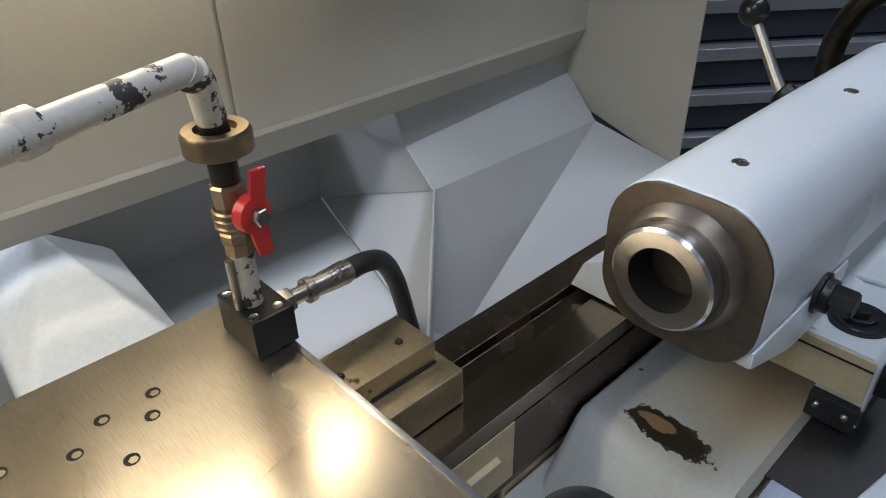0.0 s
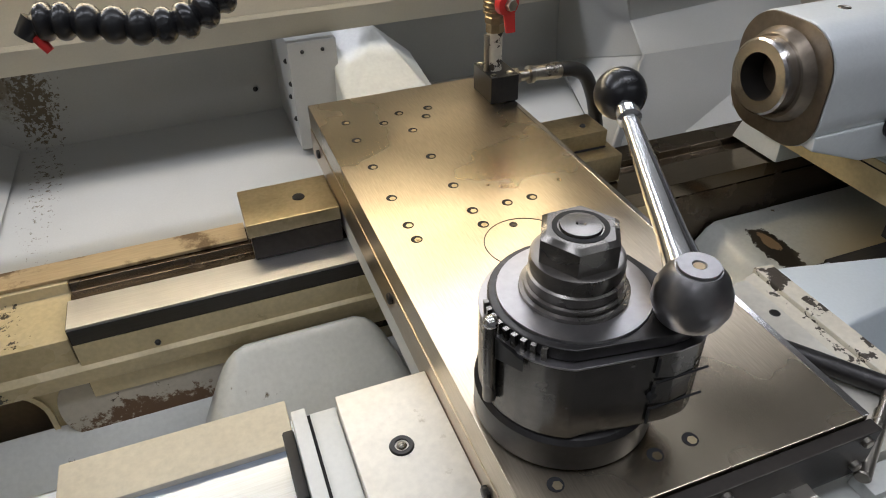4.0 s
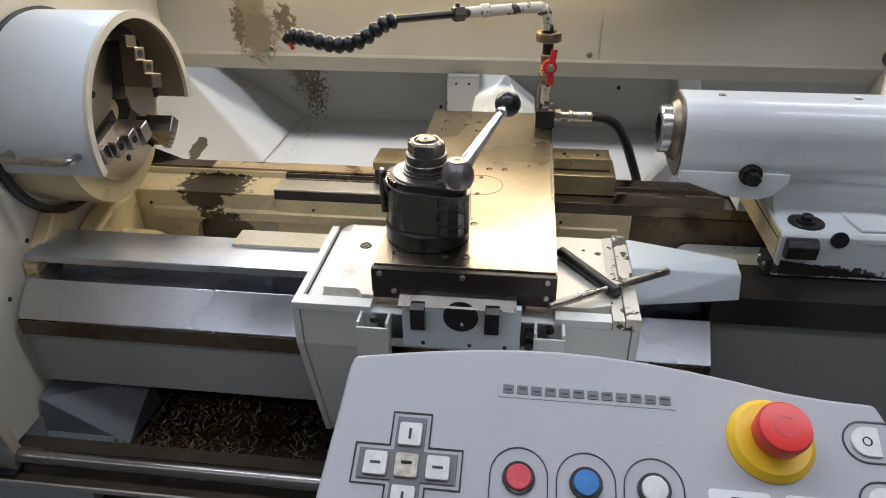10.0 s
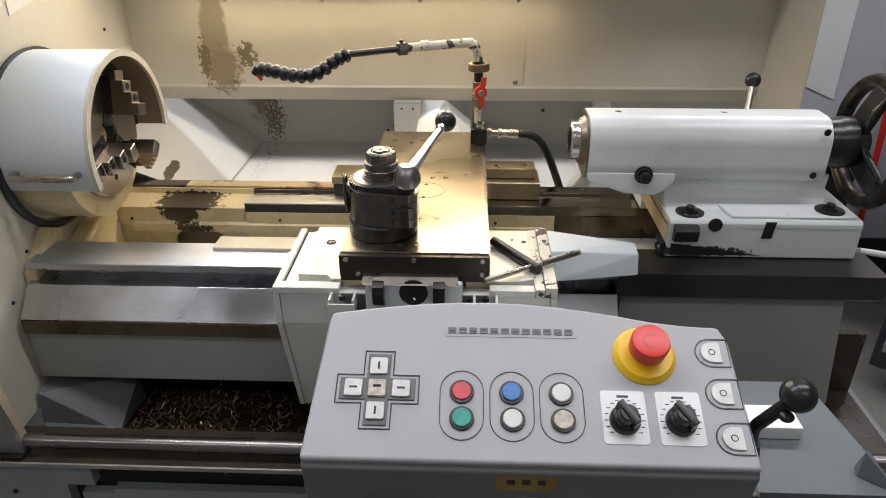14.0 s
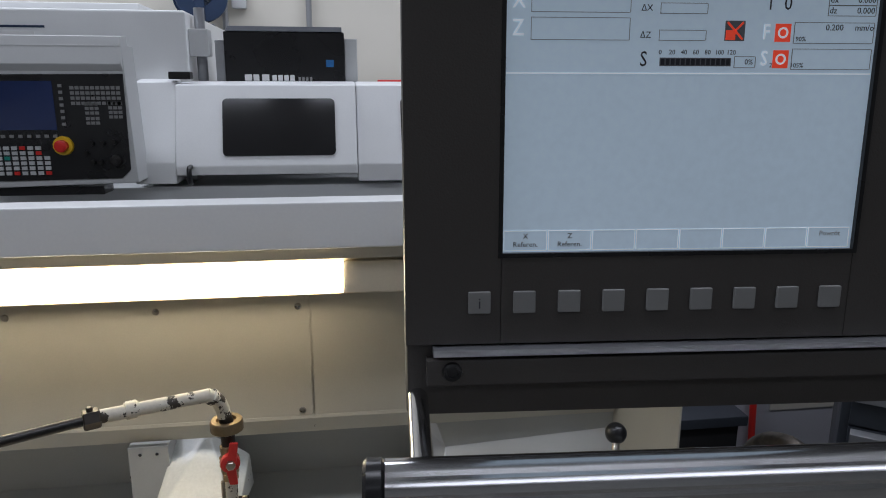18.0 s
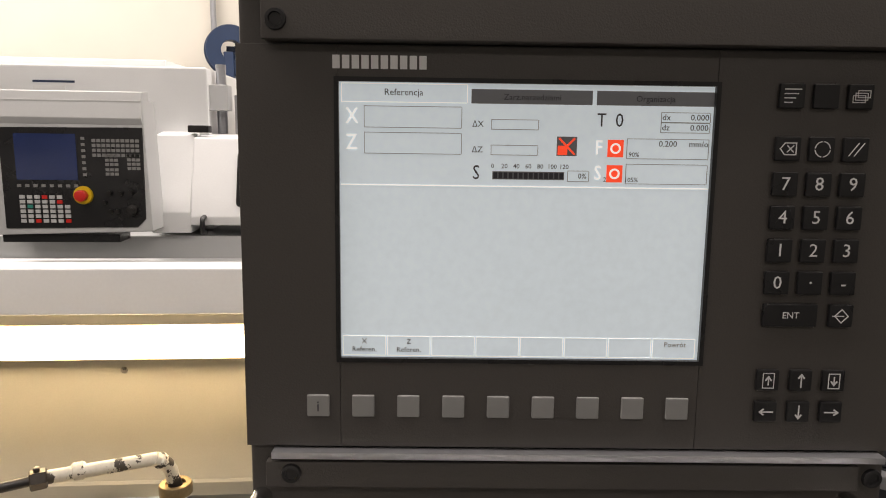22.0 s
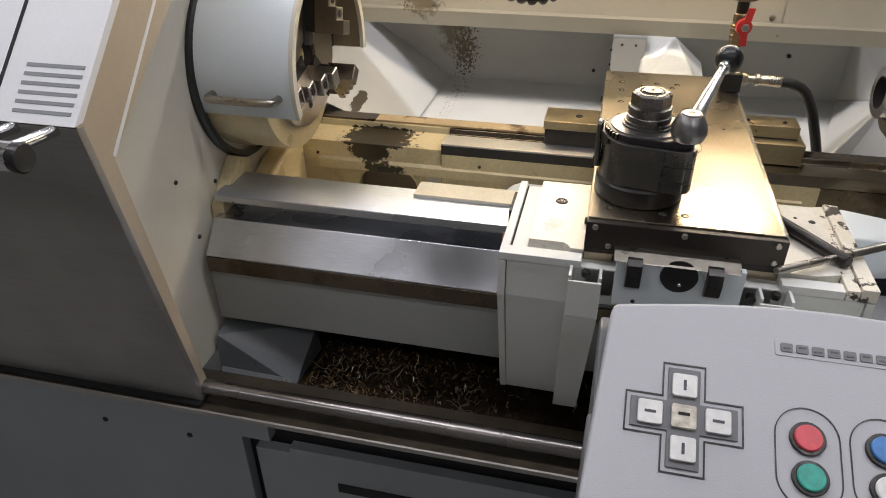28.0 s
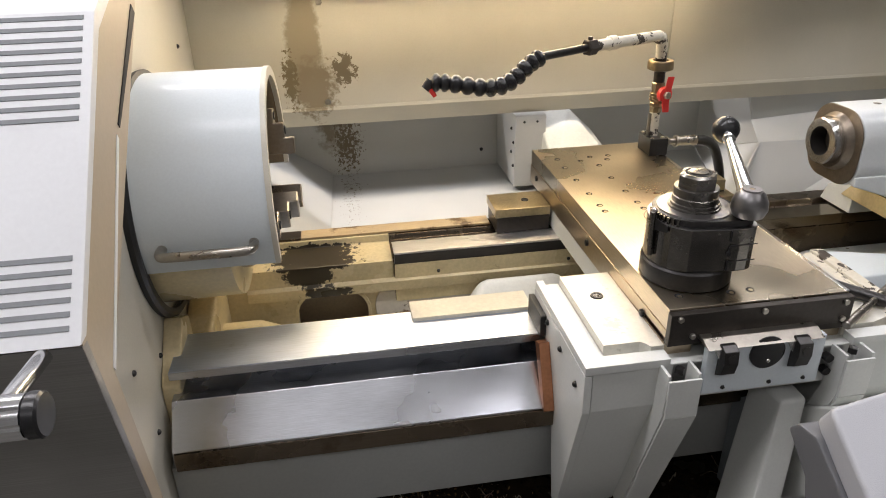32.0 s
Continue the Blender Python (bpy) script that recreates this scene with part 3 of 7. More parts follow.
part("step", prism([(0.02, 0.545), (0.02, 0.60), (0.03, 0.60), (0.045, 0.545)], "x", -0.74, 0.95), M_TRAYDARK, tray)

# curls of swarf lying in the tray
rng = random.Random(5)
bm = bmesh.new()
for i in range(210):
    near = rng.random() < 0.75
    cx = rng.uniform(-0.61, -0.28) if near else rng.uniform(-0.33, 0.30)
    cy, cz = rng.uniform(0.05, 0.22), 0.548 + rng.uniform(0, 0.018 if near else 0.004)
    a, n = rng.uniform(0, 6.3), 7
    r0, curl = (rng.uniform(0.008, 0.03), rng.uniform(0.4, 2.4)) if i % 4 else (rng.uniform(0.05, 0.11), rng.uniform(0.3, 0.9))
    pts = [(cx + r0 * (math.cos(a + curl * k / n) - math.cos(a)), cy + r0 * (math.sin(a + curl * k / n) - math.sin(a)),
            cz + 0.006 * math.sin(k * 1.3 + a)) for k in range(n)]
    tube(pts, rng.choice((0.0005, 0.0007, 0.0010)), 4, bm)
solo("swarf", bm, M_SWARF, "tangled curls of oily steel swarf in the tray", "swarf", kind="stuff")

# short golden chips between the curls
rng = random.Random(8)
verts, faces = [], []
for i in range(1500):
    cx, cy = min(0.3, max(-0.615, rng.gauss(-0.50, 0.09))), rng.uniform(0.045, 0.25)
    cz, k, a = 0.5465 + rng.uniform(0, 0.010), rng.uniform(0.0012, 0.0042), rng.uniform(0, 6.3)
    u, w = Vector((math.cos(a), math.sin(a), rng.uniform(-0.6, 0.6))) * k, Vector((-math.sin(a), math.cos(a), rng.uniform(-0.5, 0.5))) * k * 0.45
    c, n0 = Vector((cx, cy, cz)), len(verts)
    verts += [tuple(c - u), tuple(c + w + Vector((0, 0, k * 0.5))), tuple(c + u), tuple(c - w)]
    faces += [(n0, n0 + 1, n0 + 2), (n0, n0 + 2, n0 + 3), (n0, n0 + 3, n0 + 1), (n0 + 1, n0 + 3, n0 + 2)]
chip_mesh = bpy.data.meshes.new("chips")
chip_mesh.from_pydata(verts, [], faces)
chip_mesh.materials.append(M_CHIPS)
tagged(new("chips", chip_mesh), "short golden metal chips scattered in the tray", "swarf", "", "stuff")

# grey deflector box in the corner of the tray
dbox = thing("deflector_box", (-0.70, 0.14, 0.545), "slate-grey sheet metal deflector box in the tray corner", "sheet metal box")
part("body", hull([(-0.776, 0.100, 0.655), (-0.631, 0.139, 0.570), (-0.624, 0.214, 0.620), (-0.780, 0.219, 0.663), (-0.776, 0.085, 0.546), (-0.634, 0.110, 0.546), (-0.628, 0.225, 0.546), (-0.776, 0.225, 0.546)], 0.0012), M_DEFLECT, dbox)
part("flap", plate([(-0.770, 0.070, 0.552), (-0.640, 0.094, 0.548), (-0.640, 0.106, 0.566), (-0.770, 0.086, 0.590)], 0.003), M_BASE, dbox)
for sx in (-0.70, -0.650):
    part("screw", ball((sx, 0.095 + 0.1 * (sx + 0.70), 0.566), 0.004, 10), M_NICKEL, dbox)

# ---- lathe bed ----
bed = thing("lathe_bed", (0.0, 0.4, 0.66), "cast lathe bed with ground steel guideways", "lathe bed")
part("front_way", prism([(0.175, 0.911), (0.175, 0.899), (0.215, 0.897), (0.215, 0.874), (0.164, 0.872), (0.115, 0.823), (0.115, 0.790), (0.150, 0.775), (0.278, 0.775), (0.278, 0.907), (0.272, 0.911)],
                        "x", -0.772, 0.372, 0.0012), M_WAY, bed, "front guideway with a sloping ground face")
# thin plate; its bluish tint paints the hall's reflection on the ground steel
part("way_top", box(-0.771, 0.371, 0.1758, 0.2712, 0.9113, 0.9126, 0.0004), M_WAYTOP, bed, "ground top of the front guideway, tinted as a bluish reflection")
part("way_apron", box(-0.770, 0.371, 0.1120, 0.1146, 0.7915, 0.8205, 0.0006), M_REARWAY, bed, "brown oiled edge under the sloping face")
# right end of the way, in a darker steel colour than the rest
part("front_way_end", prism([(0.176, 0.911), (0.176, 0.862), (0.190, 0.85), (0.278, 0.85), (0.278, 0.911)], "x", 0.3722, 0.872, 0.0012), M_ENDWAY, bed, "dark end of the front guideway")
part("bed_wall", box(-0.785, 0.372, 0.138, 0.28, 0.668, 0.776), M_BEDWALL, bed)
part("end_cover", prism([(0.392, 0.58), (0.392, 0.849), (0.827, 0.849), (0.855, 0.58)], "y", 0.215, 0.30, 0.002), M_BEDWALL, bed, "grey painted cover under the guideway end")
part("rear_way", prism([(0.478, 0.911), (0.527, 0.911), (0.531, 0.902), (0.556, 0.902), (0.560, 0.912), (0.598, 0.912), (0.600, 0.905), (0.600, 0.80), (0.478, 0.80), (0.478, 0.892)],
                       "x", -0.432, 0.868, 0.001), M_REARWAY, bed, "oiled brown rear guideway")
part("rear_way_strip", box(-0.431, 0.10, 0.4775, 0.5265, 0.890, 0.9125, 0.0008), M_WAYSTRIP, bed, "bright ground strip on the rear guideway")
part("rear_way_strip", box(0.1005, 0.468, 0.4775, 0.5265, 0.890, 0.9125, 0.0008), M_REARSTRIP, bed, "oily polished strip on the rear guideway")
# front edge coloured darker than the top of the strip
part("strip_front", box(-0.4305, 0.10, 0.4763, 0.4774, 0.8905, 0.9090, 0.0002), M_ENDWAY, bed, "dark front edge of the strip")
part("rear_way_skirt", box(-0.431, 0.285, 0.4762, 0.4776, 0.812, 0.8892, 0.0004), M_CREAM, bed, "oily cream face under the rear guideway")
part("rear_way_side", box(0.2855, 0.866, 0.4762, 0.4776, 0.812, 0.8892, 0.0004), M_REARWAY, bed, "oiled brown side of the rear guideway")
part("rear_ledge", prism([(0.480, 0.897), (0.560, 0.899), (0.562, 0.912), (0.598, 0.912), (0.598, 0.852), (0.480, 0.852)], "x", -0.785, -0.433, 0.002), M_CREAM, bed, "oil-stained cream ledge of the rear guideway")
part("rear_edge_strip", box(-0.60, -0.2325, 0.566, 0.602, 0.9125, 0.917, 0.0008), M_OILTAN, bed, "tan ledge with brown oil streaks")
part("rear_edge_end", box(-0.78, -0.6005, 0.566, 0.602, 0.9125, 0.917, 0.0008), M_REARWAY, bed)
def arch(x0, x1, z, r, n=7):
    """The edge of a round-topped opening, from its right foot to its left one."""
    right = [(x1 - r + r * math.cos(math.pi / 2 * k / n), z - r + r * math.sin(math.pi / 2 * k / n)) for k in range(n + 1)]
    left = [(x0 + r - r * math.sin(math.pi / 2 * k / n), z - r + r * math.cos(math.pi / 2 * k / n)) for k in range(n + 1)]
    return [(x1, 0.62)] + right + left + [(x0, 0.62)]


part("inner_wall", prism([(-0.785, 0.62), (-0.785, 0.889), (0.865, 0.889), (0.865, 0.62)] + arch(0.13, 0.275, 0.846, 0.045) + arch(-0.615, -0.485, 0.842, 0.045), "y", 0.486, 0.50), M_CREAM, bed)
for x0, x1, z in ((0.13, 0.275, 0.846), (-0.615, -0.485, 0.842)):
    rim = arch(x0 - 0.006, x1 + 0.006, z + 0.006, 0.05)
    part("opening_rim", prism(rim + arch(x0, x1, z, 0.045)[::-1], "y", 0.4815, 0.4858, 0.0006), M_CREAM, bed, "oily cream rim of a chip opening")
    # back plate added; its dark brown paints the shade inside the opening
    part("opening_back", box(x0 - 0.06, x1 + 0.06, 0.518, 0.524, 0.62, 0.851), M_GUARDIN, bed, "added back of a chip opening, dark brown for its shade")
part("inner_rib", prism([(0.470, 0.858), (0.486, 0.864), (0.486, 0.835), (0.472, 0.838)], "x", -0.70, 0.26, 0.001), M_CREAM, bed)
part("inner_shelf", prism([(0.28, 0.70), (0.484, 0.775), (0.484, 0.755), (0.28, 0.68)], "x", -0.785, 0.84), M_CASTING, bed, "sloping pale chip chute inside the bed")
part("nose_block", prism([(0.28, 0.66), (0.28, 0.86), (0.40, 0.90), (0.485, 0.90), (0.485, 0.66)], "x", -0.785, -0.735, 0.012, 3), M_CREAM, bed)
part("foot_bulge", turned([(0, 0.085), (0.06, 0.085), (0.10, 0.07), (0.115, 0.0)], (-0.735, 0.38, 0.76), (1, 0, 0), 24), M_CREAM, bed)


def chute_hollow(x, y, z, w, h, tilt):
    """A rounded window of a chip chute: rim and pale sunken face."""
    m = Matrix.Translation((x, y, z)) @ Matrix.Rotation(radians(tilt), 4, "X")
    face = part("chute_face", moved(prism(round_rect(w, h, h * 0.46, 8), "z", -0.004, 0.002, 0.001), m), M_CHUTE, bed, "spotted rounded chip chute opening")
    return face


chute_hollow(-0.378, 0.478, 0.802, 0.186, 0.088, 80)
part("chute_wedge", hull([(0.385, 0.474, 0.842), (0.84, 0.474, 0.842), (0.84, 0.284, 0.832), (0.385, 0.284, 0.832), (0.30, 0.474, 0.74), (0.84, 0.474, 0.70), (0.29, 0.284, 0.74), (0.84, 0.284, 0.70)], 0.012, 3), M_CASTING, bed, "sloping pale casting inside the bed")
part("chute_wedge", hull([(-0.28, 0.45, 0.866), (-0.12, 0.45, 0.866), (-0.06, 0.30, 0.74), (-0.36, 0.30, 0.74), (-0.33, 0.47, 0.74), (-0.08, 0.47, 0.74)], 0.02, 3), M_CASTING, bed)
for sx in (-0.70, -0.35, -0.10, 0.15):
    part("inner_screw", ball((sx, 0.470, 0.872), 0.0035, 8), M_OXIDE, bed)

# ---- headstock wall and sliding cover ----
head = thing("headstock", (-0.79, 0.4, 0.6), "beige painted headstock wall beside the chuck", "headstock")
part("wall_face", prism([(0.01, 0.61), (-0.09, 1.09), (0.24, 1.385), (0.30, 1.44), (0.84, 1.44), (0.84, 0.80), (0.30, 0.61)], "x", -0.84, -0.787, 0.002), M_WALL, head)
part("seal_ring", turned([(0, 0.170), (0, 0.183), (0.008, 0.185), (0.012, 0.180), (0.012, 0.170)], (-0.787, 0.372, 1.098), (1, 0, 0), 56), M_RUBBER, head, "black rubber seal round the guard")
part("spindle_housing", turned([(0, 0.160), (0.115, 0.158), (0.118, 0.135), (0.118, 0.0)], (-0.787, 0.372, 1.098), (1, 0, 0), 48), M_CREAM, head, "oily cream spindle nose housing")
# added ring whose near-black colour paints the deep shade round the chuck
part("shade_ring", turned([(0, 0.1262), (0.004, 0.1262), (0.004, 0.1600), (0, 0.1600), (0, 0.1262)], (-0.669, 0.368, 1.106), (1, 0, 0), 56, start=-8, sweep=206), M_BORE, head, "added dark ring for the shade behind the chuck")
part("corner_gusset", prism([(0.18, 0.66), (0.30, 0.66), (0.30, 0.93), (0.26, 0.95), (0.18, 0.885)], "x", -0.787, -0.760, 0.004), M_CREAM, head)
part("upper_gap", prism([(0.13, 1.30), (0.24, 1.384), (0.252, 1.372), (0.135, 1.282)], "x", -0.7868, -0.785), M_SLOT, head, "dark gap along the cover edge")
for sy, sz in ((0.21, 0.92), (0.24, 0.905), (0.30, 1.315), (0.70, 1.26), (0.69, 1.07), (0.10, 0.97), (0.13, 0.85)):
    part("bolt", ball((-0.787, sy, sz), 0.0042, 10), M_OXIDE, head)
part("data_plate", prism([(0.36, 1.345), (0.49, 1.37), (0.49, 1.395), (0.36, 1.37)], "x", -0.787, -0.7845), M_LABEL, head, "worn pale data plate")

cover = thing("headstock_cover", (-1.2, 0.0, 0.606), "sliding headstock cover with slotted white vents", "machine cover")
part("front_panel", prism([(-0.034, 0.622), (-0.128, 1.158), (-0.115, 1.158), (-0.020, 0.622)], "x", -1.9, -0.735, 0.0015), M_BRUSHED, cover, "dark brushed metal lower panel")
part("vent_panel", prism([(-0.130, 1.160), (0.110, 1.396), (0.30, 1.47), (0.30, 1.45), (0.11, 1.377), (-0.114, 1.160)], "x", -1.9, -0.735, 0.0015), M_VENT, cover, "white slotted vent panel")
part("edge_flange", prism([(-0.032, 0.622), (-0.126, 1.160), (0.112, 1.392), (0.30, 1.466), (0.30, 1.42), (0.255, 1.372), (-0.078, 1.098), (-0.004, 0.622)], "x", -0.7868, -0.7352, 0.001), M_COVER_EDGE, cover, "tan edge flange, darkened as its unlit side")
for name, (ya, za), (yb, zb), mat, label in (("edge_slit", (-0.078, 1.098), (0.088, 1.272), M_PRINT, "pale worn edge of the flange"), ("edge_slit", (0.100, 1.280), (0.252, 1.375), M_SLOT, "dark gap at the flange edge")):
    part(name, prism([(ya, za), (yb, zb), (yb - (0.003 if mat is M_PRINT else 0.008), zb + (0.005 if mat is M_PRINT else 0.011)), (ya - 0.003, za + 0.005)], "x", -0.7350, -0.7340), mat, cover, label)
part("dark_sill", box(-1.9, -0.735, -0.044, -0.01, 0.6168, 0.6215), M_SLOT, cover)
up = Vector((0, 0.240, 0.236)).normalized()
for grp, n0, n1 in ((0.014, 0, 6), (0.214, 0, 10)):
    for i in range(n1):
        s = grp + 0.0125 * i
        c = Vector((0, -0.130, 1.160)) + up * s
        nrm = Vector((0, -up.z, up.y))
        a, b = c + nrm * 0.0008, c + up * 0.0048 + nrm * 0.0008
        part("vent_slot", plate([(-0.829, a.y, a.z), (-0.745, a.y, a.z), (-0.745, b.y, b.z), (-0.829, b.y, b.z)], 0.004), M_VENTSLOT, cover)
c0, c1 = Vector((0, -0.130, 1.160)) + up * 0.035, Vector((0, -0.130, 1.160)) + up * 0.34
for a, b, d in ((c0, c1, 0.0), (c0, c0 + up * 0.004, 0.35)):
    nrm = Vector((0, -up.z, up.y)) * 0.001
    x0, x1 = (-0.862, -0.857) if d == 0.0 else (-0.862 - d, -0.857)
    p, q2 = a + nrm, b + nrm
    part("hatch_gap", plate([(x0, p.y, p.z), (x1, p.y, p.z), (x1, q2.y, q2.z), (x0, q2.y, q2.z)], 0.004), M_SLOT, cover, "dark gap round a hatch")


def grip_rail(owner, a, b, r, posts, foot):
    """A grooved round grip with end caps and posts."""
    a, b = Vector(a), Vector(b)
    d = (b - a).normalized()
    own = bmesh.new()
    n = 40
    for s, e in ((a, b),):
        u = Vector((0, 0, 1))
        w = d.cross(u)
        ring = []
        for k in range(n):
            ang = 2 * math.pi * k / n
            rad = r * (0.93 if k in (4, 9, 14, 19) else 1.0)
            ring.append((u * math.cos(ang) + w * math.sin(ang)) * rad)
        lo, hi = [own.verts.new(s + p) for p in ring], [own.verts.new(e + p) for p in ring]
        for k in range(n):
            own.faces.new((lo[k], lo[(k + 1) % n], hi[(k + 1) % n], hi[k]))
        own.faces.new(lo[::-1])
        own.faces.new(hi)
    bmesh.ops.recalc_face_normals(own, faces=own.faces[:])
    rail = part("grip_tube", own, M_CHROME, owner, "grooved satin aluminium grip", angle=25)
    part("end_cap", rod(a - d * 0.012, a, r * 1.04, seg=24, chamfer=0.002), M_BLACK, rail, "black end cap")
    part("end_cap", rod(b, b + d * 0.012, r * 1.04, seg=24, chamfer=0.002), M_BLACK, rail, "black end cap")
    for p in posts:
        part("post", rod(p, Vector(p) + Vector(foot), 0.0075, seg=14), M_CHROME, owner)


rail_left = thing("cover_grip", (-1.1, -0.15, 1.13), "grooved aluminium grip rail on the headstock cover", "grip rail")
grip_rail(rail_left, (-1.5, -0.212, 1.157), (-0.748, -0.212, 1.157), 0.0170, [(-0.825, -0.204, 1.160), (-0.768, -0.204, 1.160)], (0, 0.084, -0.008))

# ---- chuck and its guard ----
AX_Y, AX_Z = 0.368, 1.106
guard = thing("chuck_guard", (-0.69, AX_Y, 1.04), "pale blue-white curved chuck guard with a steel handle", "chuck guard")
part("shell", turned([(0, 0.172), (0.180, 0.172), (0.184, 0.170), (0.184, 0.164), (0.180, 0.162), (0, 0.162), (0, 0.172)], (-0.786, AX_Y, AX_Z), (1, 0, 0), 56, start=-8, sweep=206), M_PALE, guard)
# separate inner face, brown where the shell is pale blue
part("lining", turned([(0, 0.1618), (0.176, 0.1618), (0.176, 0.1604), (0, 0.1604), (0, 0.1618)], (-0.785, AX_Y, AX_Z), (1, 0, 0), 56, start=-7.5, sweep=205), M_GUARDIN, guard, "brown inner face")
part("rim", turned([(0, 0.1735), (0.007, 0.1735), (0.007, 0.160), (0, 0.160), (0, 0.1735)], (-0.6085, AX_Y, AX_Z), (1, 0, 0), 56, start=-8, sweep=206), M_WALL, guard, "cream rim of the guard")
hp = [(-0.748, 0.203, 1.090), (-0.748, 0.180, 1.090), (-0.738, 0.172, 1.090), (-0.69, 0.171, 1.090), (-0.642, 0.172, 1.090), (-0.632, 0.180, 1.090), (-0.632, 0.203, 1.090)]
part("handle", tube(smooth_line(hp, 6), 0.0065, 14), M_NICKEL, guard, "bent steel grab handle")
for hx in (-0.748, -0.632):
    part("handle_foot", turned([(0, 0.011), (0.004, 0.010), (0.004, 0)], (hx, 0.203, 1.090), (0, -1, 0), 16), M_NICKEL, guard)

chuck = thing("lathe_chuck", (-0.67, AX_Y, 0.97), "three-jaw lathe chuck of worn steel", "chuck")
part("bore", turned([(0.0, 0.0315), (0.048, 0.0318), (0.048, 0.0300), (0.0, 0.0)], (-0.704, AX_Y, AX_Z), (1, 0, 0), 32), M_BORE, chuck, "dark through bore")
part("body", turned([(0, 0), (0, 0.118), (0.004, 0.124), (0.078, 0.124), (0.084, 0.118), (0.084, 0.034), (0.03, 0.032), (0.03, 0)], (-0.735, AX_Y, AX_Z), (1, 0, 0), 64), M_CHUCK, chuck)
for ang in (76, 196, 316):
    rot = Matrix.Translation((0, AX_Y, AX_Z)) @ Matrix.Rotation(radians(ang), 4, "X")
    # built along +y, then turned round the spindle
    part("slot", moved(box(-0.652, -0.6495, 0.022, 0.121, -0.0185, 0.0185), rot), M_SLOT, chuck, "dark guide slot")
    master = prism([(0.046, -0.650), (0.122, -0.650), (0.122, -0.632), (0.046, -0.632)], "z", -0.0135, 0.0135)
    jaw = prism([(0.044, -0.6315), (0.132, -0.6315), (0.132, -0.618), (0.112, -0.618), (0.112, -0.604), (0.090, -0.604), (0.090, -0.590), (0.068, -0.590), (0.068, -0.577), (0.044, -0.577)], "z", -0.016, 0.016)
    swap = Matrix(((0, 1, 0, 0), (1, 0, 0, 0), (0, 0, 1, 0), (0, 0, 0, 1)))
    for own in (master, jaw):
        bmesh.ops.transform(own, matrix=swap, verts=own.verts[:])
        bmesh.ops.recalc_face_normals(own, faces=own.faces[:])
        bmesh.ops.bevel(own, geom=own.edges[:], offset=0.0014, segments=1, affect="EDGES", profile=0.5)
    jw = part("jaw", moved(jaw, rot), M_JAW, chuck, "stepped steel chuck jaw")
    part("master_jaw", moved(master, rot), M_OXIDE_DARK, jw, "dark sliding base of the jaw")
    for jr, jx in ((0.101, -0.604), (0.079, -0.590)):
        part("jaw_bolt", moved(rod((jx - 0.002, jr, 0), (jx + 0.0015, jr, 0), 0.0062, seg=12), rot), M_SLOT, jw)
for k in range(3):
    a = radians(22 + 120 * k)
    part("key_screw", rod((-0.652, AX_Y + 0.085 * math.cos(a), AX_Z + 0.085 * math.sin(a)), (-0.6495, AX_Y + 0.085 * math.cos(a), AX_Z + 0.085 * math.sin(a)), 0.006), M_SLOT, chuck)

# ---- splash tray and back panel ----
splash = thing("splash_guard", (0.1, 0.85, 0.8), "beige sheet metal splash back with folded lip", "splash guard")
part("back_sheet", box(-0.787, 0.835, 0.822, 0.828, 1.096, 1.45), M_SPLASH, splash)
part("front_sheet", prism([(-0.787, 1.10), (0.222, 1.10), (0.222, 1.338), (-0.787, 1.338)], "y", 0.8185, 0.8215, 0.0006), M_SPLASH, splash, "screwed beige cover sheet")
part("side_sheet", prism([(0.226, 1.10), (0.825, 1.10), (0.825, 1.338), (0.226, 1.338)], "y", 0.8185, 0.8215, 0.0006), M_SPLASH, splash)
part("folded_lip", prism([(0.822, 1.100), (0.8180, 1.100), (0.8170, 1.094), (0.8420, 1.055), (0.8450, 1.056), (0.8220, 1.096)], "x", -0.787, 0.822), M_SPLASH, splash)
part("lip_seam", box(0.2225, 0.2235, 0.8300, 0.8340, 1.069, 1.075), M_SLOT, splash)
for sx in (-0.528, -0.284, -0.040, 0.203):
    for sz in (1.312, 1.111):
        if sz > 1.2 or sx > 0.1 or sx < -0.5:
            part("screw", turned([(0, 0), (0, 0.0065), (0.003, 0.005), (0.0045, 0.0)], (sx, 0.8185, sz), (0, -1, 0), 12), M_NICKEL, splash)
part("lower_sheet", plate([(-0.787, 1.012, 0.875), (0.62, 1.012, 0.875), (0.62, 1.024, 1.12), (-0.787, 1.024, 1.12)], 0.004), M_TRAY, splash)
part("tray_slope", plate([(-0.787, 0.600, 0.858), (0.300, 0.600, 0.858), (0.320, 0.640, 0.8646), (0.430, 1.012, 0.875), (-0.787, 1.012, 0.875)], 0.004), M_TRAY, splash)
part("left_deflector", hull([(-0.787, 0.84, 1.06), (-0.787, 1.010, 1.05), (-0.535, 1.008, 0.880), (-0.550, 0.606, 0.862), (-0.787, 0.606, 0.955)], 0.0), M_TRAY, splash, "angled sheet by the headstock")
C1, T1, P1, L1, B1 = (0.455, 0.770, 0.968), (0.803, 0.770, 0.962), (0.478, 0.850, 0.998), (0.820, 0.843, 1.021), (0.404, 0.676, 0.804)
E1, F1 = (0.372, 0.688, 0.826), (0.320, 0.640, 0.8646)
part("upper_band", plate([P1, L1, (0.826, 0.8435, 1.060), (0.457, 0.8435, 1.060)], 0.003), M_TRAY, splash)
part("slope_band", plate([C1, T1, L1, P1], 0.003), M_TRAY, splash, "folded sheet deflector behind the tailstock")
part("lower_facet", plate([B1, T1, C1, E1], 0.003), M_TRAY, splash)
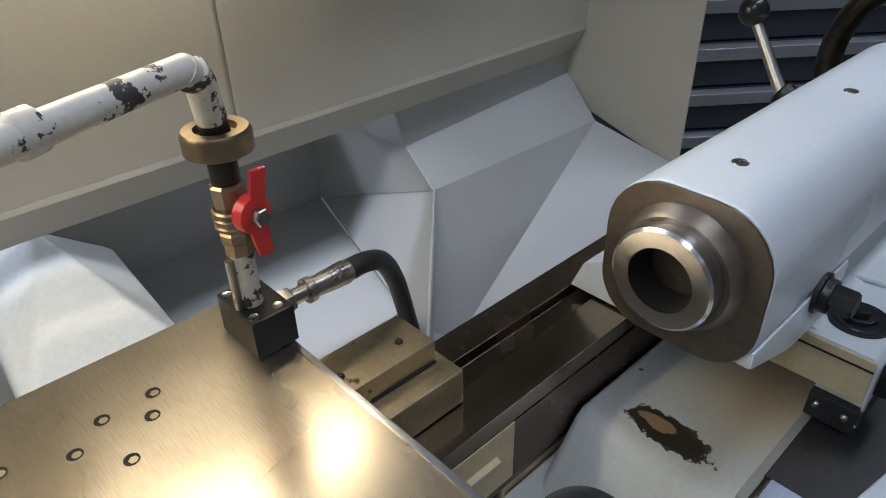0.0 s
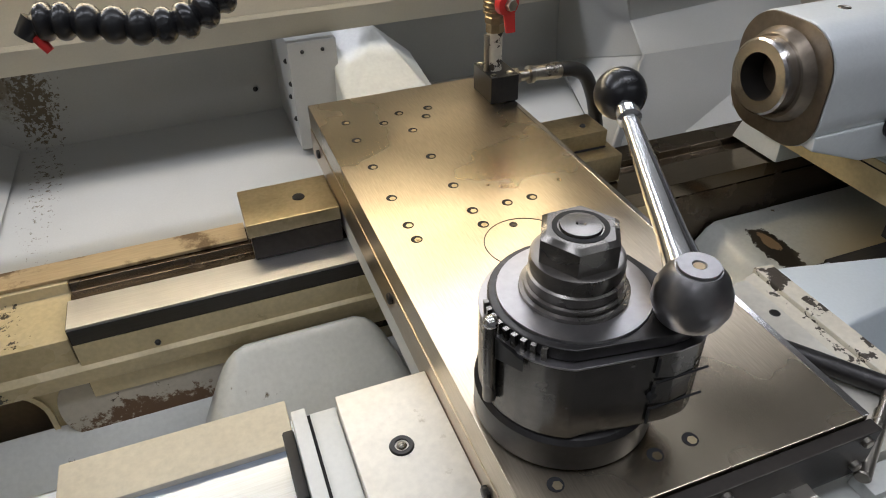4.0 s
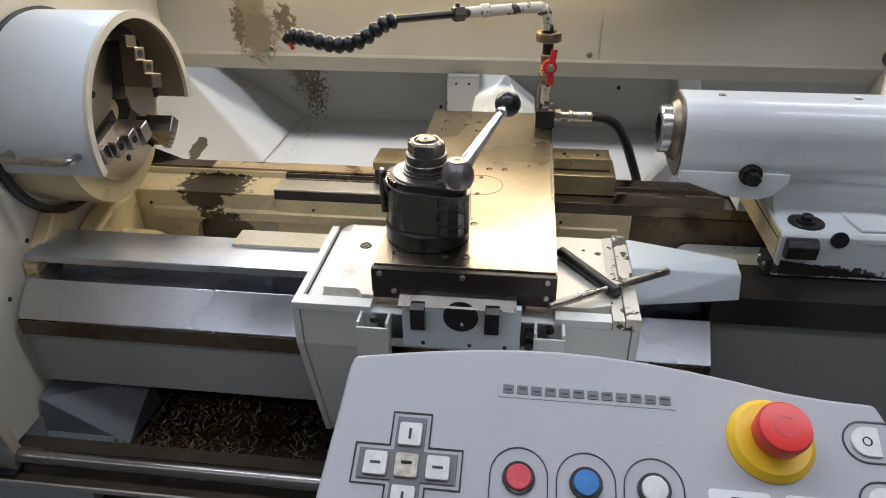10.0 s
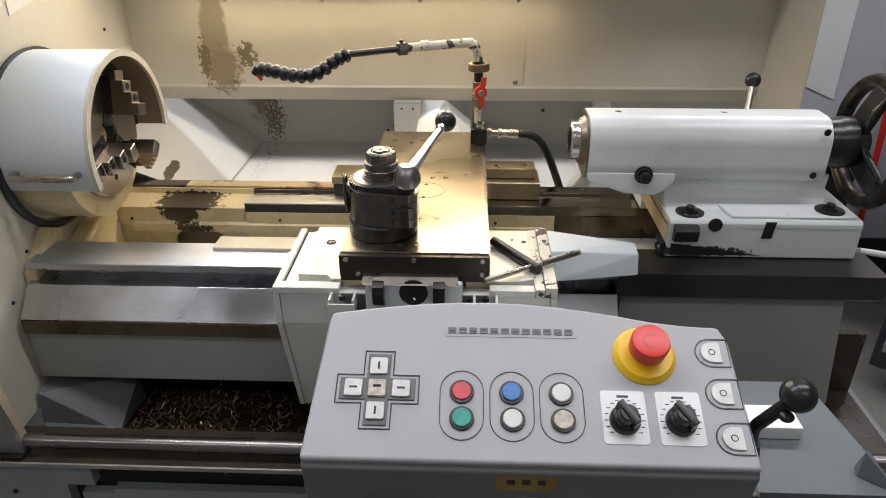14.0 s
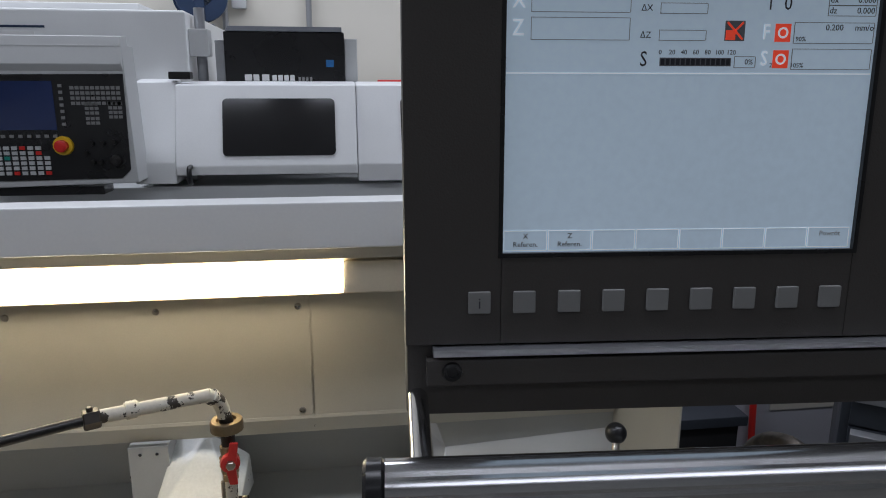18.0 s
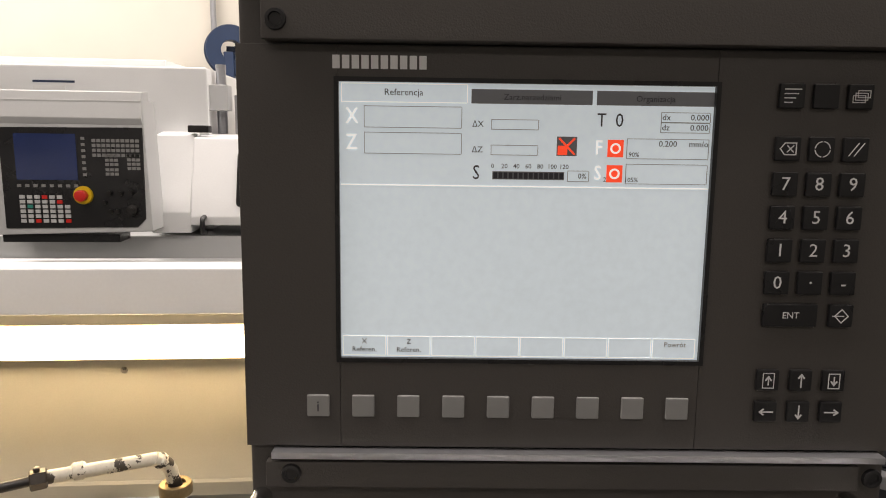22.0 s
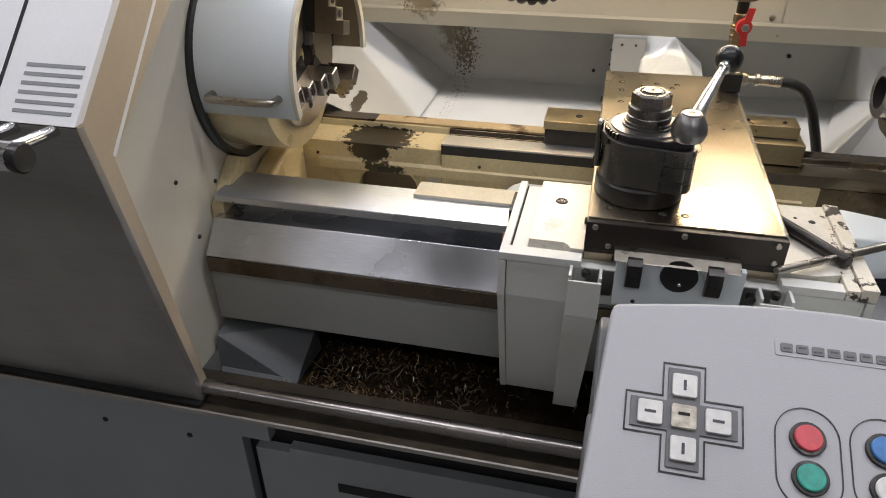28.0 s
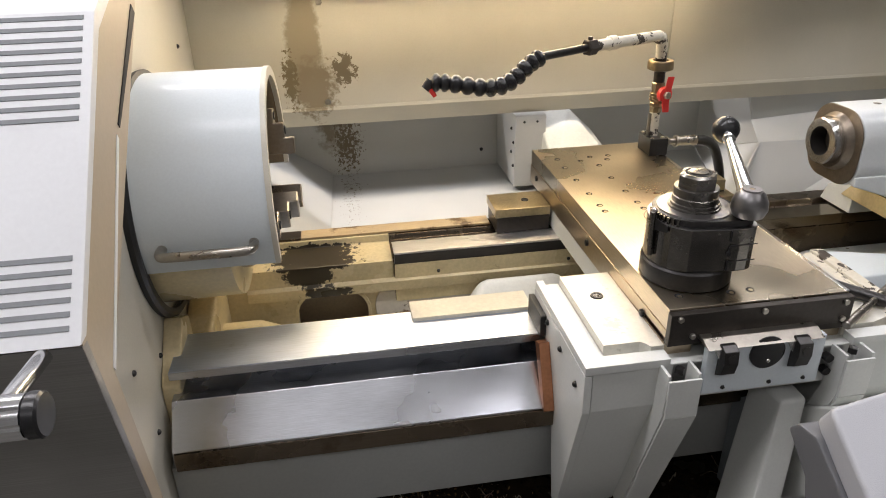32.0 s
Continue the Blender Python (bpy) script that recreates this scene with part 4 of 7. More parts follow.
part("side_facet", plate([C1, P1, (0.457, 0.846, 1.058), (0.43, 1.014, 1.058), (0.425, 1.000, 0.885)], 0.003), M_TRAY, splash)
part("side_facet", plate([F1, C1, (0.425, 1.000, 0.885)], 0.003), M_TRAY, splash)
part("side_facet", plate([E1, C1, F1], 0.003), M_TRAY, splash)
part("corner_gusset", plate([E1, F1, (0.300, 0.600, 0.858)], 0.003), M_TRAY, splash)
part("corner_gusset", plate([B1, E1, (0.300, 0.600, 0.858), (0.404, 0.600, 0.760)], 0.003), M_TRAY, splash)
part("end_wall", plate([(0.815, 0.856, 0.99), (0.855, 0.645, 0.900), (0.855, 0.645, 1.437), (0.83, 0.865, 1.437)], 0.004), M_SPLASH, splash, "angled end sheet of the splash guard")
part("end_floor", plate([T1, B1, (0.404, 0.600, 0.760), (0.858, 0.590, 0.874), (0.858, 0.645, 0.905)], 0.004), M_TRAY, splash)
for sx, sz in ((-0.156, 0.916), (0.30, 0.98), (0.10, 1.02)):
    part("rivet", ball((sx, 1.016, sz), 0.005, 10), M_OXIDE, splash)

hood = thing("screw_cover", (0.0, 0.80, 0.90), "white folded sheet cover behind the cross slide", "sheet cover")
part("upright", prism([(-0.116, 0.88), (-0.044, 0.88), (-0.044, 1.05), (-0.116, 1.05)], "y", 0.83, 1.012, 0.002), M_TRAY, hood)
part("folded_hood", hull([(-0.044, 0.93, 1.045), (0.02, 0.87, 1.050), (0.09, 0.90, 0.985), (0.09, 0.72, 0.955), (-0.06, 0.70, 0.955), (-0.044, 0.80, 1.0), (0.09, 0.93, 0.90), (-0.05, 0.93, 0.90)], 0.004), M_CASTING, hood)
for k in range(4):
    part("screw", ball((-0.116, 0.84 + 0.02 * (k % 2), 0.93 + 0.028 * k), 0.0042, 8), M_OXIDE, hood)
for k in (0, 1):
    part("screw", ball((-0.095 + 0.03 * k, 0.83, 1.035), 0.003, 8), M_OXIDE, hood)

# ---- roof ledge and lamp ----
roof = thing("roof_ledge", (-0.3, 0.9, 1.42), "white enamelled top ledge of the lathe enclosure", "machine roof")
part("ledge_face", box(-1.9, 1.0, 0.722, 0.785, 1.438, 1.515, 0.004), M_CNC, roof)
part("ledge_back", box(-1.9, 1.0, 0.786, 1.05, 1.438, 1.455, 0.002), M_CNC, roof)
part("under_strip", box(-0.787, 0.99, 0.735, 0.83, 1.418, 1.437), M_SPLASH, roof)
lamp = thing("machine_lamp", (-0.17, 0.74, 1.36), "long warm strip lamp under the enclosure roof", "strip lamp")
part("housing", prism([(0.7480, 1.4170), (0.7705, 1.3600), (0.7640, 1.3490), (0.8150, 1.3430), (0.8150, 1.4170)], "x", -0.70, 0.40, 0.0015), M_LAMPBODY, lamp)
part("diffuser", prism([(0.760, 1.3535), (0.736, 1.3640), (0.734, 1.4120), (0.7475, 1.4120), (0.7700, 1.3600)], "x", -0.625, 0.285, 0.0008), M_TUBE, lamp, "glowing white diffuser")
part("end_block", box(-0.70, -0.6255, 0.733, 0.7600, 1.357, 1.412, 0.002), M_BLACK, lamp)
part("end_block", box(0.2855, 0.40, 0.738, 0.7600, 1.357, 1.412, 0.002), M_LAMPBODY, lamp)

# ---- saddle and apron ----
saddle = thing("saddle", (0.0, 0.12, 0.80), "grey-white painted lathe saddle on the guideways", "saddle")
SAD = [(-0.2255, 0.012), (-0.2255, 0.230), (-0.12, 0.236), (-0.12, 0.60), (0.12, 0.60), (0.12, 0.236), (0.2255, 0.230), (0.2255, 0.012)]
part("casting", prism(SAD, "z", 0.914, 0.958, 0.002), M_SADDLE, saddle)
part("front_block", box(-0.120, 0.120, 0.012, 0.10, 0.900, 0.9575, 0.002), M_SADDLE, saddle)
# left wing: rim, ground plate, side cheek, sloping front cover
part("wing_rim", prism([(-0.236, 0.006), (-0.236, 0.230), (-0.2245, 0.230), (-0.2245, 0.028), (-0.125, 0.028), (-0.125, 0.006)], "z", 0.958, 0.970, 0.001), M_SADDLE, saddle, "raised painted rim of the left wing")
part("wing_plate", prism([(-0.200, 0.043), (-0.200, 0.228), (-0.124, 0.228), (-0.124, 0.030), (-0.142, 0.030), (-0.146, 0.038), (-0.152, 0.043)], "z", 0.958, 0.9745, 0.0008), M_WING, saddle, "yellowed ground steel wing plate")
part("wing_channel", box(-0.224, -0.201, 0.029, 0.228, 0.958, 0.9625), M_SADDLE, saddle)
part("oil_groove", box(-0.2243, -0.2218, 0.032, 0.227, 0.9626, 0.9632), M_SLOT, saddle, "dark oily groove inside the rim")
cap = part("oil_cap", turned([(0, 0.0095), (0.0015, 0.0085), (0.0015, 0.0055), (-0.001, 0.0050), (-0.001, 0)], (-0.165, 0.163, 0.9745), (0, 0, 1), 24), M_OXIDE, saddle, "round steel oil cap")
part("oil_ball", ball((-0.165, 0.163, 0.9735), 0.0042, 14), M_NICKEL, cap)
part("left_cheek", prism([(0.006, 0.957), (0.006, 0.899), (0.080, 0.660), (0.100, 0.660), (0.128, 0.815), (0.172, 0.905), (0.215, 0.913), (0.232, 0.957)], "x", -0.2362, -0.226, 0.001), M_SADDLE, saddle)
part("front_cover", hull([(-0.225, 0.008, 0.957), (-0.130, 0.008, 0.957), (-0.225, 0.008, 0.899), (-0.130, 0.008, 0.899), (-0.226, 0.082, 0.660), (-0.145, 0.082, 0.660),
                          (-0.225, 0.10, 0.957), (-0.130, 0.10, 0.957), (-0.226, 0.11, 0.660), (-0.145, 0.11, 0.660)], 0.0015), M_SADDLE, saddle, "sloping painted front cover")
part("right_cheek", prism([(0.006, 0.957), (0.006, 0.880), (0.060, 0.740), (0.100, 0.740), (0.172, 0.905), (0.215, 0.913), (0.232, 0.957)], "x", 0.226, 0.2362, 0.001), M_SADDLE, saddle)
part("front_cover", hull([(0.130, 0.008, 0.957), (0.225, 0.008, 0.957), (0.130, 0.008, 0.880), (0.225, 0.008, 0.880), (0.135, 0.062, 0.740), (0.225, 0.062, 0.740),
                          (0.130, 0.10, 0.957), (0.225, 0.10, 0.957), (0.135, 0.11, 0.740), (0.225, 0.11, 0.740)], 0.0015), M_SADDLE, saddle, "sloping painted front cover")
for y0, z0, y1, z1 in ((0.10, 0.935, 0.09, 0.925), (0.035, 0.925, 0.03, 0.91), (0.16, 0.94, 0.15, 0.93)):
    part("cheek_screw", ball((-0.2365, y0, z0), 0.0045, 10), M_OXIDE, saddle)
part("way_wiper", prism([(0.148, 0.914), (0.168, 0.906), (0.126, 0.822), (0.114, 0.815), (0.108, 0.822), (0.128, 0.87)], "x", -0.252, -0.2365, 0.001), M_COPPER, saddle, "copper wiper on the sloping way")
part("top_wiper", box(-0.246, -0.2365, 0.165, 0.232, 0.9125, 0.948, 0.002), M_RUBBER, saddle, "black rubber way wiper")
part("way_strip", box(-0.424, -0.237, 0.241, 0.292, 0.9116, 0.9190, 0.0015), M_STRIP, saddle, "worn cream strip over the way edge")
# right wing
part("wing_plate", prism([(0.124, 0.030), (0.124, 0.225), (0.200, 0.225), (0.200, 0.040), (0.17, 0.030)], "z", 0.958, 0.9740, 0.0008), M_WING, saddle, "yellowed ground steel wing plate")
part("wing_rim", prism([(0.200, 0.006), (0.200, 0.228), (0.2155, 0.232), (0.2155, 0.006)], "z", 0.958, 0.9730, 0.001), M_CHIPPED, saddle, "chipped white painted rim")
part("wing_rim", prism([(0.2165, 0.006), (0.2165, 0.235), (0.236, 0.232), (0.236, 0.006)], "z", 0.958, 0.9765, 0.001), M_CHIPPED, saddle, "chipped white painted rim")
part("front_rim", box(0.125, 0.199, 0.006, 0.026, 0.958, 0.9700, 0.001), M_SADDLE, saddle)
for sx, sy in ((0.191, 0.177), (0.170, 0.185)):
    part("plate_hole", turned([(0, 0), (0, 0.005 if sx > 0.18 else 0.003), (0.0008, 0.004 if sx > 0.18 else 0.002), (0.0008, 0)], (sx, sy, 0.974), (0, 0, 1), 12), M_OXIDE, saddle)
part("sloping_guard", hull([(0.237, 0.228, 0.975), (0.237, 0.140, 0.975), (0.402, 0.203, 0.963), (0.402, 0.165, 0.959), (0.237, 0.232, 0.925), (0.237, 0.105, 0.930), (0.402, 0.210, 0.920), (0.402, 0.150, 0.922)], 0.003), M_PALE, saddle, "pale blue-white tapered way guard")

# channels on the apron front
for x0, x1, x2, x3, zt in ((-0.139, -0.096, -0.145, -0.108, 0.962), (0.098, 0.138, 0.098, 0.140, 0.962)):
    for a0, a1, b0, b1 in ((x0, x0 + 0.004, x2, x2 + 0.004), (x1 - 0.004, x1, x3 - 0.004, x3)):
        part("channel_side", moved(prism([(-0.0185, zt), (0.010, zt), (0.010, 0.900), (0.085, 0.665), (0.056, 0.665), (-0.0185, 0.900)], "x", 0.0, a1 - a0, 0.0008),
                                   Matrix(((1, 0, (b0 - a0) / -0.297, a0 - (b0 - a0) * zt / -0.297), (0, 1, 0, 0), (0, 0, 1, 0), (0, 0, 0, 1)))), M_SADDLE, saddle)
    part("channel_front", hull([(x0, -0.0225, zt - 0.006), (x1, -0.0225, zt - 0.006), (x0, -0.019, zt - 0.006), (x1, -0.019, zt - 0.006), (x0, -0.0225, 0.8995), (x1, -0.0225, 0.8995), (x0, -0.019, 0.8995), (x1, -0.019, 0.8995)], 0.0008), M_SADDLE, saddle, "folded sheet channel front")
    part("channel_apron", hull([(x0, -0.0225, 0.899), (x1, -0.0225, 0.899), (x0, -0.019, 0.899), (x1, -0.019, 0.899), (x2, 0.052, 0.662), (x3, 0.052, 0.662), (x2, 0.056, 0.662), (x3, 0.056, 0.662)], 0.0008), M_SADDLE, saddle, "folded sheet channel running down the apron")
    part("channel_bolt", rod(((x0 + x1) / 2, -0.004, 0.955), ((x0 + x1) / 2, -0.004, 0.963), 0.006, seg=6), M_OXIDE, saddle)
for sz in (0.945, 0.925):
    part("channel_bolt", rod((0.092, 0.0, sz), (0.092, 0.010, sz), 0.006), M_OXIDE, saddle)
part("apron_back", box(0.06, 0.30, 0.09, 0.13, 0.62, 0.80), M_BASE, saddle, "dark apron behind the channels")
part("apron_arm", hull([(0.045, 0.01, 0.875), (0.085, 0.01, 0.875), (0.045, 0.08, 0.875), (0.085, 0.08, 0.875), (-0.012, -0.05, 0.66), (0.035, -0.05, 0.66), (-0.012, 0.03, 0.66), (0.035, 0.03, 0.66)], 0.006), M_SADDLE, saddle, "painted arm down to the console")

# feed dial plate
dial = thing("dial_plate", (0.0, 0.0, 0.90), "white plate with a round black feed dial", "dial plate")
part("plate", prism([(-0.080, 0.912), (0.080, 0.912), (0.080, 0.984), (-0.080, 0.984)], "y", 0.001, 0.0118, 0.001), M_PALE, dial)
part("disc", turned([(0, 0.0235), (0.0025, 0.0235), (0.003, 0.022), (0.003, 0)], (0.0, 0.001, 0.968), (0, -1, 0), 40), M_BLACK, dial, "round black dial")
part("disc_screw", ball((0.0015, -0.002, 0.957), 0.0032, 10), M_BRIGHT, dial)
part("top_strip", prism([(-0.006, 0.984), (0.012, 0.991), (0.03, 0.991), (0.03, 0.984)], "x", -0.084, 0.073, 0.001), M_NICKEL, dial, "ground steel strip")
for cx in (-0.057, 0.042):
    cl = part("clamp", prism([(0.001, 0.941), (-0.012, 0.950), (-0.016, 0.967), (-0.014, 0.984), (-0.004, 0.989), (0.001, 0.989)], "x", cx - 0.0095, cx + 0.0095, 0.001), M_OXIDE, dial, "black clamping block")
    part("clamp_screw", rod((cx, -0.0165, 0.975), (cx, -0.010, 0.973), 0.006, seg=6), M_OXIDE, cl)
    part("clamp_wing", hull([(cx - 0.010, -0.001, 0.984), (cx - 0.0185, 0.001, 0.984), (cx - 0.010, 0.0, 0.968)] + [(cx - 0.010, -0.006, 0.984), (cx - 0.0185, -0.004, 0.984), (cx - 0.010, -0.005, 0.968)]), M_BRIGHT, cl)
for sx in (-0.052, 0.012, 0.060):
    part("plate_screw", ball((sx, 0.001, 0.920), 0.003, 8), M_OXIDE, dial)

# ---- cross slide ----
slide = thing("cross_slide", (0.0, 0.35, 0.985), "long tarnished steel cross slide with drilled holes", "cross slide")
part("top_plate", box(-0.1225, 0.1230, 0.0325, 0.668, 0.9945, 1.0250, 0.0012), M_SLIDE, slide)
part("front_plate", box(-0.1240, 0.1245, 0.0215, 0.0318, 0.9850, 1.0225, 0.0010), M_OXIDE_DARK, slide, "dark front end plate")
part("lower_bar", box(-0.1235, 0.1240, 0.0230, 0.10, 0.9755, 0.9845, 0.0010), M_OXIDE_DARK, slide)
part("side_rail", box(-0.1235, -0.085, 0.0325, 0.668, 0.9560, 0.9940, 0.0012), M_SLIDESIDE, slide, "bronzed side rail")
part("side_rail", box(0.085, 0.1235, 0.0325, 0.668, 0.9560, 0.9940, 0.0012), M_SLIDESIDE, slide, "bronzed side rail")
part("top_edge", box(0.1180, 0.1238, 0.033, 0.667, 1.0245, 1.0256, 0.0003), M_BRIGHT, slide)
for sx, sz in ((-0.112, 1.0165), (0.0, 1.0165), (0.112, 1.0165), (-0.093, 0.990), (0.112, 0.992)):
    part("plate_bolt", turned([(0, 0), (0, 0.0040), (0.003, 0.0040), (0.004, 0.003), (0.004, 0)], (sx, 0.0215, sz), (0, -1, 0), 12), M_NICKEL, slide)
HOLES = [(-0.090, 0.600), (-0.090, 0.551), (-0.023, 0.600), (0.015, 0.601), (0.005, 0.579), (-0.048, 0.581), (-0.022, 0.550), (-0.024, 0.482), (-0.090, 0.484), (-0.090, 0.416), (-0.090, 0.364),
         (-0.090, 0.339), (-0.024, 0.415), (-0.024, 0.364), (-0.024, 0.338), (0.013, 0.364), (0.040, 0.364), (0.003, 0.158), (-0.096, 0.062), (0.001, 0.060), (-0.027, 0.058)]
for hx, hy in HOLES:
    ho = part("hole", turned([(0, 0.0056), (0.0006, 0.0054), (0.0003, 0.0040), (0.0003, 0)], (hx, hy, 1.0248), (0, 0, 1), 18), M_SLOT, slide, "drilled screw hole")
    part("hole_floor", turned([(0, 0.0036), (0.0003, 0.0034), (0.0003, 0)], (hx + 0.0008, hy - 0.0010, 1.0249), (0, 0, 1), 6), M_GIB, ho)
part("plug_disc", turned([(0, 0.0390), (0.0006, 0.0388), (0.0006, 0.0381), (0, 0.0379)], (0.001, 0.297, 1.0248), (0, 0, 1), 64), M_OXIDE_DARK, slide, "fine round joint of a flush plug")
part("plug_screw", turned([(0, 0.0042), (0.0006, 0.0038), (0.0003, 0.0026), (0.0003, 0)], (0.002, 0.327, 1.0248), (0, 0, 1), 16), M_OXIDE, slide)
part("plug_screw", turned([(0, 0.0042), (0.0006, 0.0038), (0.0003, 0.0026), (0.0003, 0)], (0.000, 0.263, 1.0248), (0, 0, 1), 16), M_OXIDE, slide)
for sy in (0.10, 0.32, 0.62):
    part("side_bolt", turned([(0, 0), (0, 0.0055), (0.003, 0.0055), (0.004, 0.004), (0.004, 0)], (-0.1235, sy, 0.980), (-1, 0, 0), 12), M_OXIDE, slide)

# rear gib blocks on the rear guideway
for name, x0, x1 in (("rear_gib_block", -0.232, -0.1245), ("rear_gib_block", 0.1248, 0.2620)):
    g = thing(name, ((x0 + x1) / 2, 0.56, 0.914), "yellowed steel gib block clamped on the rear way", "gib block", group="gib blocks of the cross slide")
    if x0 > 0:
        part("lower_block", box(x0, 0.2515, 0.512, 0.603, 0.9135, 0.9545, 0.0025), M_GIB, g, "yellowed steel lower block")
        part("cap_plate", box(x0, 0.2410, 0.5385, 0.592, 0.9560, 0.9790, 0.001), M_GIB, g, "screwed steel cap plate")
        part("joint", box(x0, 0.2400, 0.5365, 0.590, 0.9546, 0.9559), M_SLOT, g, "dark joint under the cap plate")
        for sx in (0.151, 0.216):
            part("screw", ball((sx, 0.560, 0.9785), 0.0042, 12), M_OXIDE, g)
    else:
        part("lower_block", box(x0 + 0.003, x1, 0.520, 0.598, 0.9135, 0.9440, 0.002), M_OXIDE_DARK, g, "black oily lower block")
        part("upper_block", box(x0, x1, 0.520, 0.600, 0.9445, 0.962, 0.0015), M_GIB, g, "yellowed steel upper block")
        part("screw", turned([(0, 0.0075), (0.0012, 0.007), (0.0006, 0.005), (0.0006, 0)], (-0.165, 0.559, 0.9619), (0, 0, 1), 16), M_OXIDE, g)

# ---- tool post ----
post = thing("tool_post", (-0.060, 0.1215, 1.0255), "round gunmetal quick-change tool post with ball lever", "tool post")
PX, PY = -0.060, 0.1215
part("base_ring", turned([(0, 0), (0, 0.0585), (0.002, 0.0600), (0.024, 0.0600), (0.027, 0.0575), (0.028, 0.052), (0.028, 0)], (PX, PY, 1.0256), (0, 0, 1), 56), M_OXIDE, post, "round base ring")


def post_outline(grow):
    """A round body with a squared lobe towards the lever."""
    pts = []
    r = 0.0575 + grow
    for k in range(25):
        a = radians(38 + 205 * k / 24)
        pts.append((PX + r * math.cos(a), PY + r * math.sin(a)))
    lobe = [(-0.060, -0.0585), (0.036, -0.0600), (0.050, -0.0590), (0.0585, -0.0545), (0.0630, -0.0450), (0.0630, -0.010), (0.056, 0.020)]
    for x, y in lobe[1:]:
        d = Vector((x, y))
        d += d.normalized() * grow
        pts.append((PX + d.x, PY + d.y))
    return pts


part("body", prism(post_outline(0.0), "z", 1.0535, 1.1130, 0.0012), M_TOOLPOST, post, "turned gunmetal body")
# thin strip along the top edge, in a paler metal than the body
part("body_top_edge", prism(post_outline(0.0004), "z", 1.1120, 1.1133, 0.0003), M_HUB, post, "bright top edge of the body")
part("top_cap", prism(post_outline(-0.005), "z", 1.1135, 1.1225, 0.0015), M_OXIDE, post, "black top cap")
part("bright_band", turned([(0, 0.0475), (0.0016, 0.0470), (0.0018, 0.030), (0, 0.030)], (PX, PY, 1.1226), (0, 0, 1), 56), M_HUB, post, "bright turned scale ring")
part("washer", turned([(0, 0.0335), (0.003, 0.0335), (0.0035, 0.031), (0.007, 0.031), (0.0075, 0.029), (0.0145, 0.029), (0.0155, 0.0275), (0.021, 0.0270), (0.0215, 0.0285), (0.0265, 0.0280), (0.0275, 0.0255), (0.0275, 0)], (PX, PY, 1.1240), (0, 0, 1), 40), M_TOOLPOST, post, "stepped washer")
nut = part("nut", hexagon((PX, PY, 1.1516), (0, 0, 1), 0.0445, 0.0178), M_TOOLPOST, post, "large hexagon nut")
part("nut_stud", turned([(0, 0.0125), (0.0018, 0.0120), (0.0022, 0.003), (0.001, 0.002), (0.001, 0)], (PX, PY, 1.1692), (0, 0, 1), 28), M_TOOLPOST, nut)
part("nut_ring", turned([(0, 0.0165), (0.0008, 0.0165), (0.0008, 0.0135), (0, 0.0135)], (PX, PY, 1.1690), (0, 0, 1), 28), M_SLOT, nut)
for z in (1.104, 1.082, 1.063):
    part("seam", box(PX + 0.022, PX + 0.0235, PY - 0.0603, PY - 0.0590, z - 0.007, z + 0.007), M_SLOT, post)
part("set_screw", rod((PX + 0.023, PY - 0.0604, 1.080), (PX + 0.023, PY - 0.058, 1.080), 0.0030, seg=10), M_SLOT, post)
for z in (1.0905, 1.0685):
    part("score_line", box(PX + 0.024, PX + 0.060, PY - 0.0604, PY - 0.0592, z, z + 0.0009), M_SLOT, post)
part("stop_pin", tube(smooth_line([(PX - 0.060, PY - 0.012, 1.064), (PX - 0.061, PY - 0.012, 1.105), (PX - 0.0605, PY - 0.012, 1.126)], 4), 0.0042, 10), M_TOOLPOST, post, "upright stop pin")
part("stop_pin_tip", ball((PX - 0.0605, PY - 0.012, 1.127), 0.0046, 12), M_BRIGHT, post)
part("stop_web", hull([(PX - 0.060, PY - 0.014, 1.118), (PX - 0.050, PY - 0.034, 1.112), (PX - 0.060, PY - 0.010, 1.118), (PX - 0.048, PY - 0.030, 1.112), (PX - 0.060, PY - 0.012, 1.100), (PX - 0.050, PY - 0.034, 1.104)]), M_OXIDE, post)
for k in range(9):
    a = radians(168 + 7 * k)
    part("gear_tooth", moved(box(-0.0030, 0.0, -0.0016, 0.0016, 0.0, 0.009), Matrix.Translation((PX, PY, 1.1130)) @ Matrix.Rotation(a, 4, "Z") @ Matrix.Translation((0.0555, 0, 0))), M_TOOLPOST, post)
pv = Vector((-0.0125, 0.075, 1.142))
lever = part("lever_hub", turned([(0, 0.0120), (0.003, 0.0190), (0.012, 0.0225), (0.021, 0.0218), (0.030, 0.0180), (0.036, 0.0130), (0.0365, 0.0)], (pv.x, pv.y, 1.1232), (0, 0, 1), 36), M_HUB, post, "polished ball-shaped lever hub")
part("hub_screw", turned([(0, 0.0122), (0.0016, 0.0118), (0.0016, 0.0042), (0.0006, 0.0036), (0.0006, 0)], (pv.x, pv.y, 1.1594), (0, 0, 1), 24), M_HUB, lever, "round hub screw")
part("hub_eye", turned([(0, 0.0034), (0.0004, 0.0032), (0.0004, 0)], (pv.x, pv.y, 1.1600), (0, 0, 1), 14), M_BRASS, lever)
bl = Vector((0.044, 0.247, 1.181))
st = pv + (bl - pv).normalized() * 0.012
ln_arm = (bl - st).length
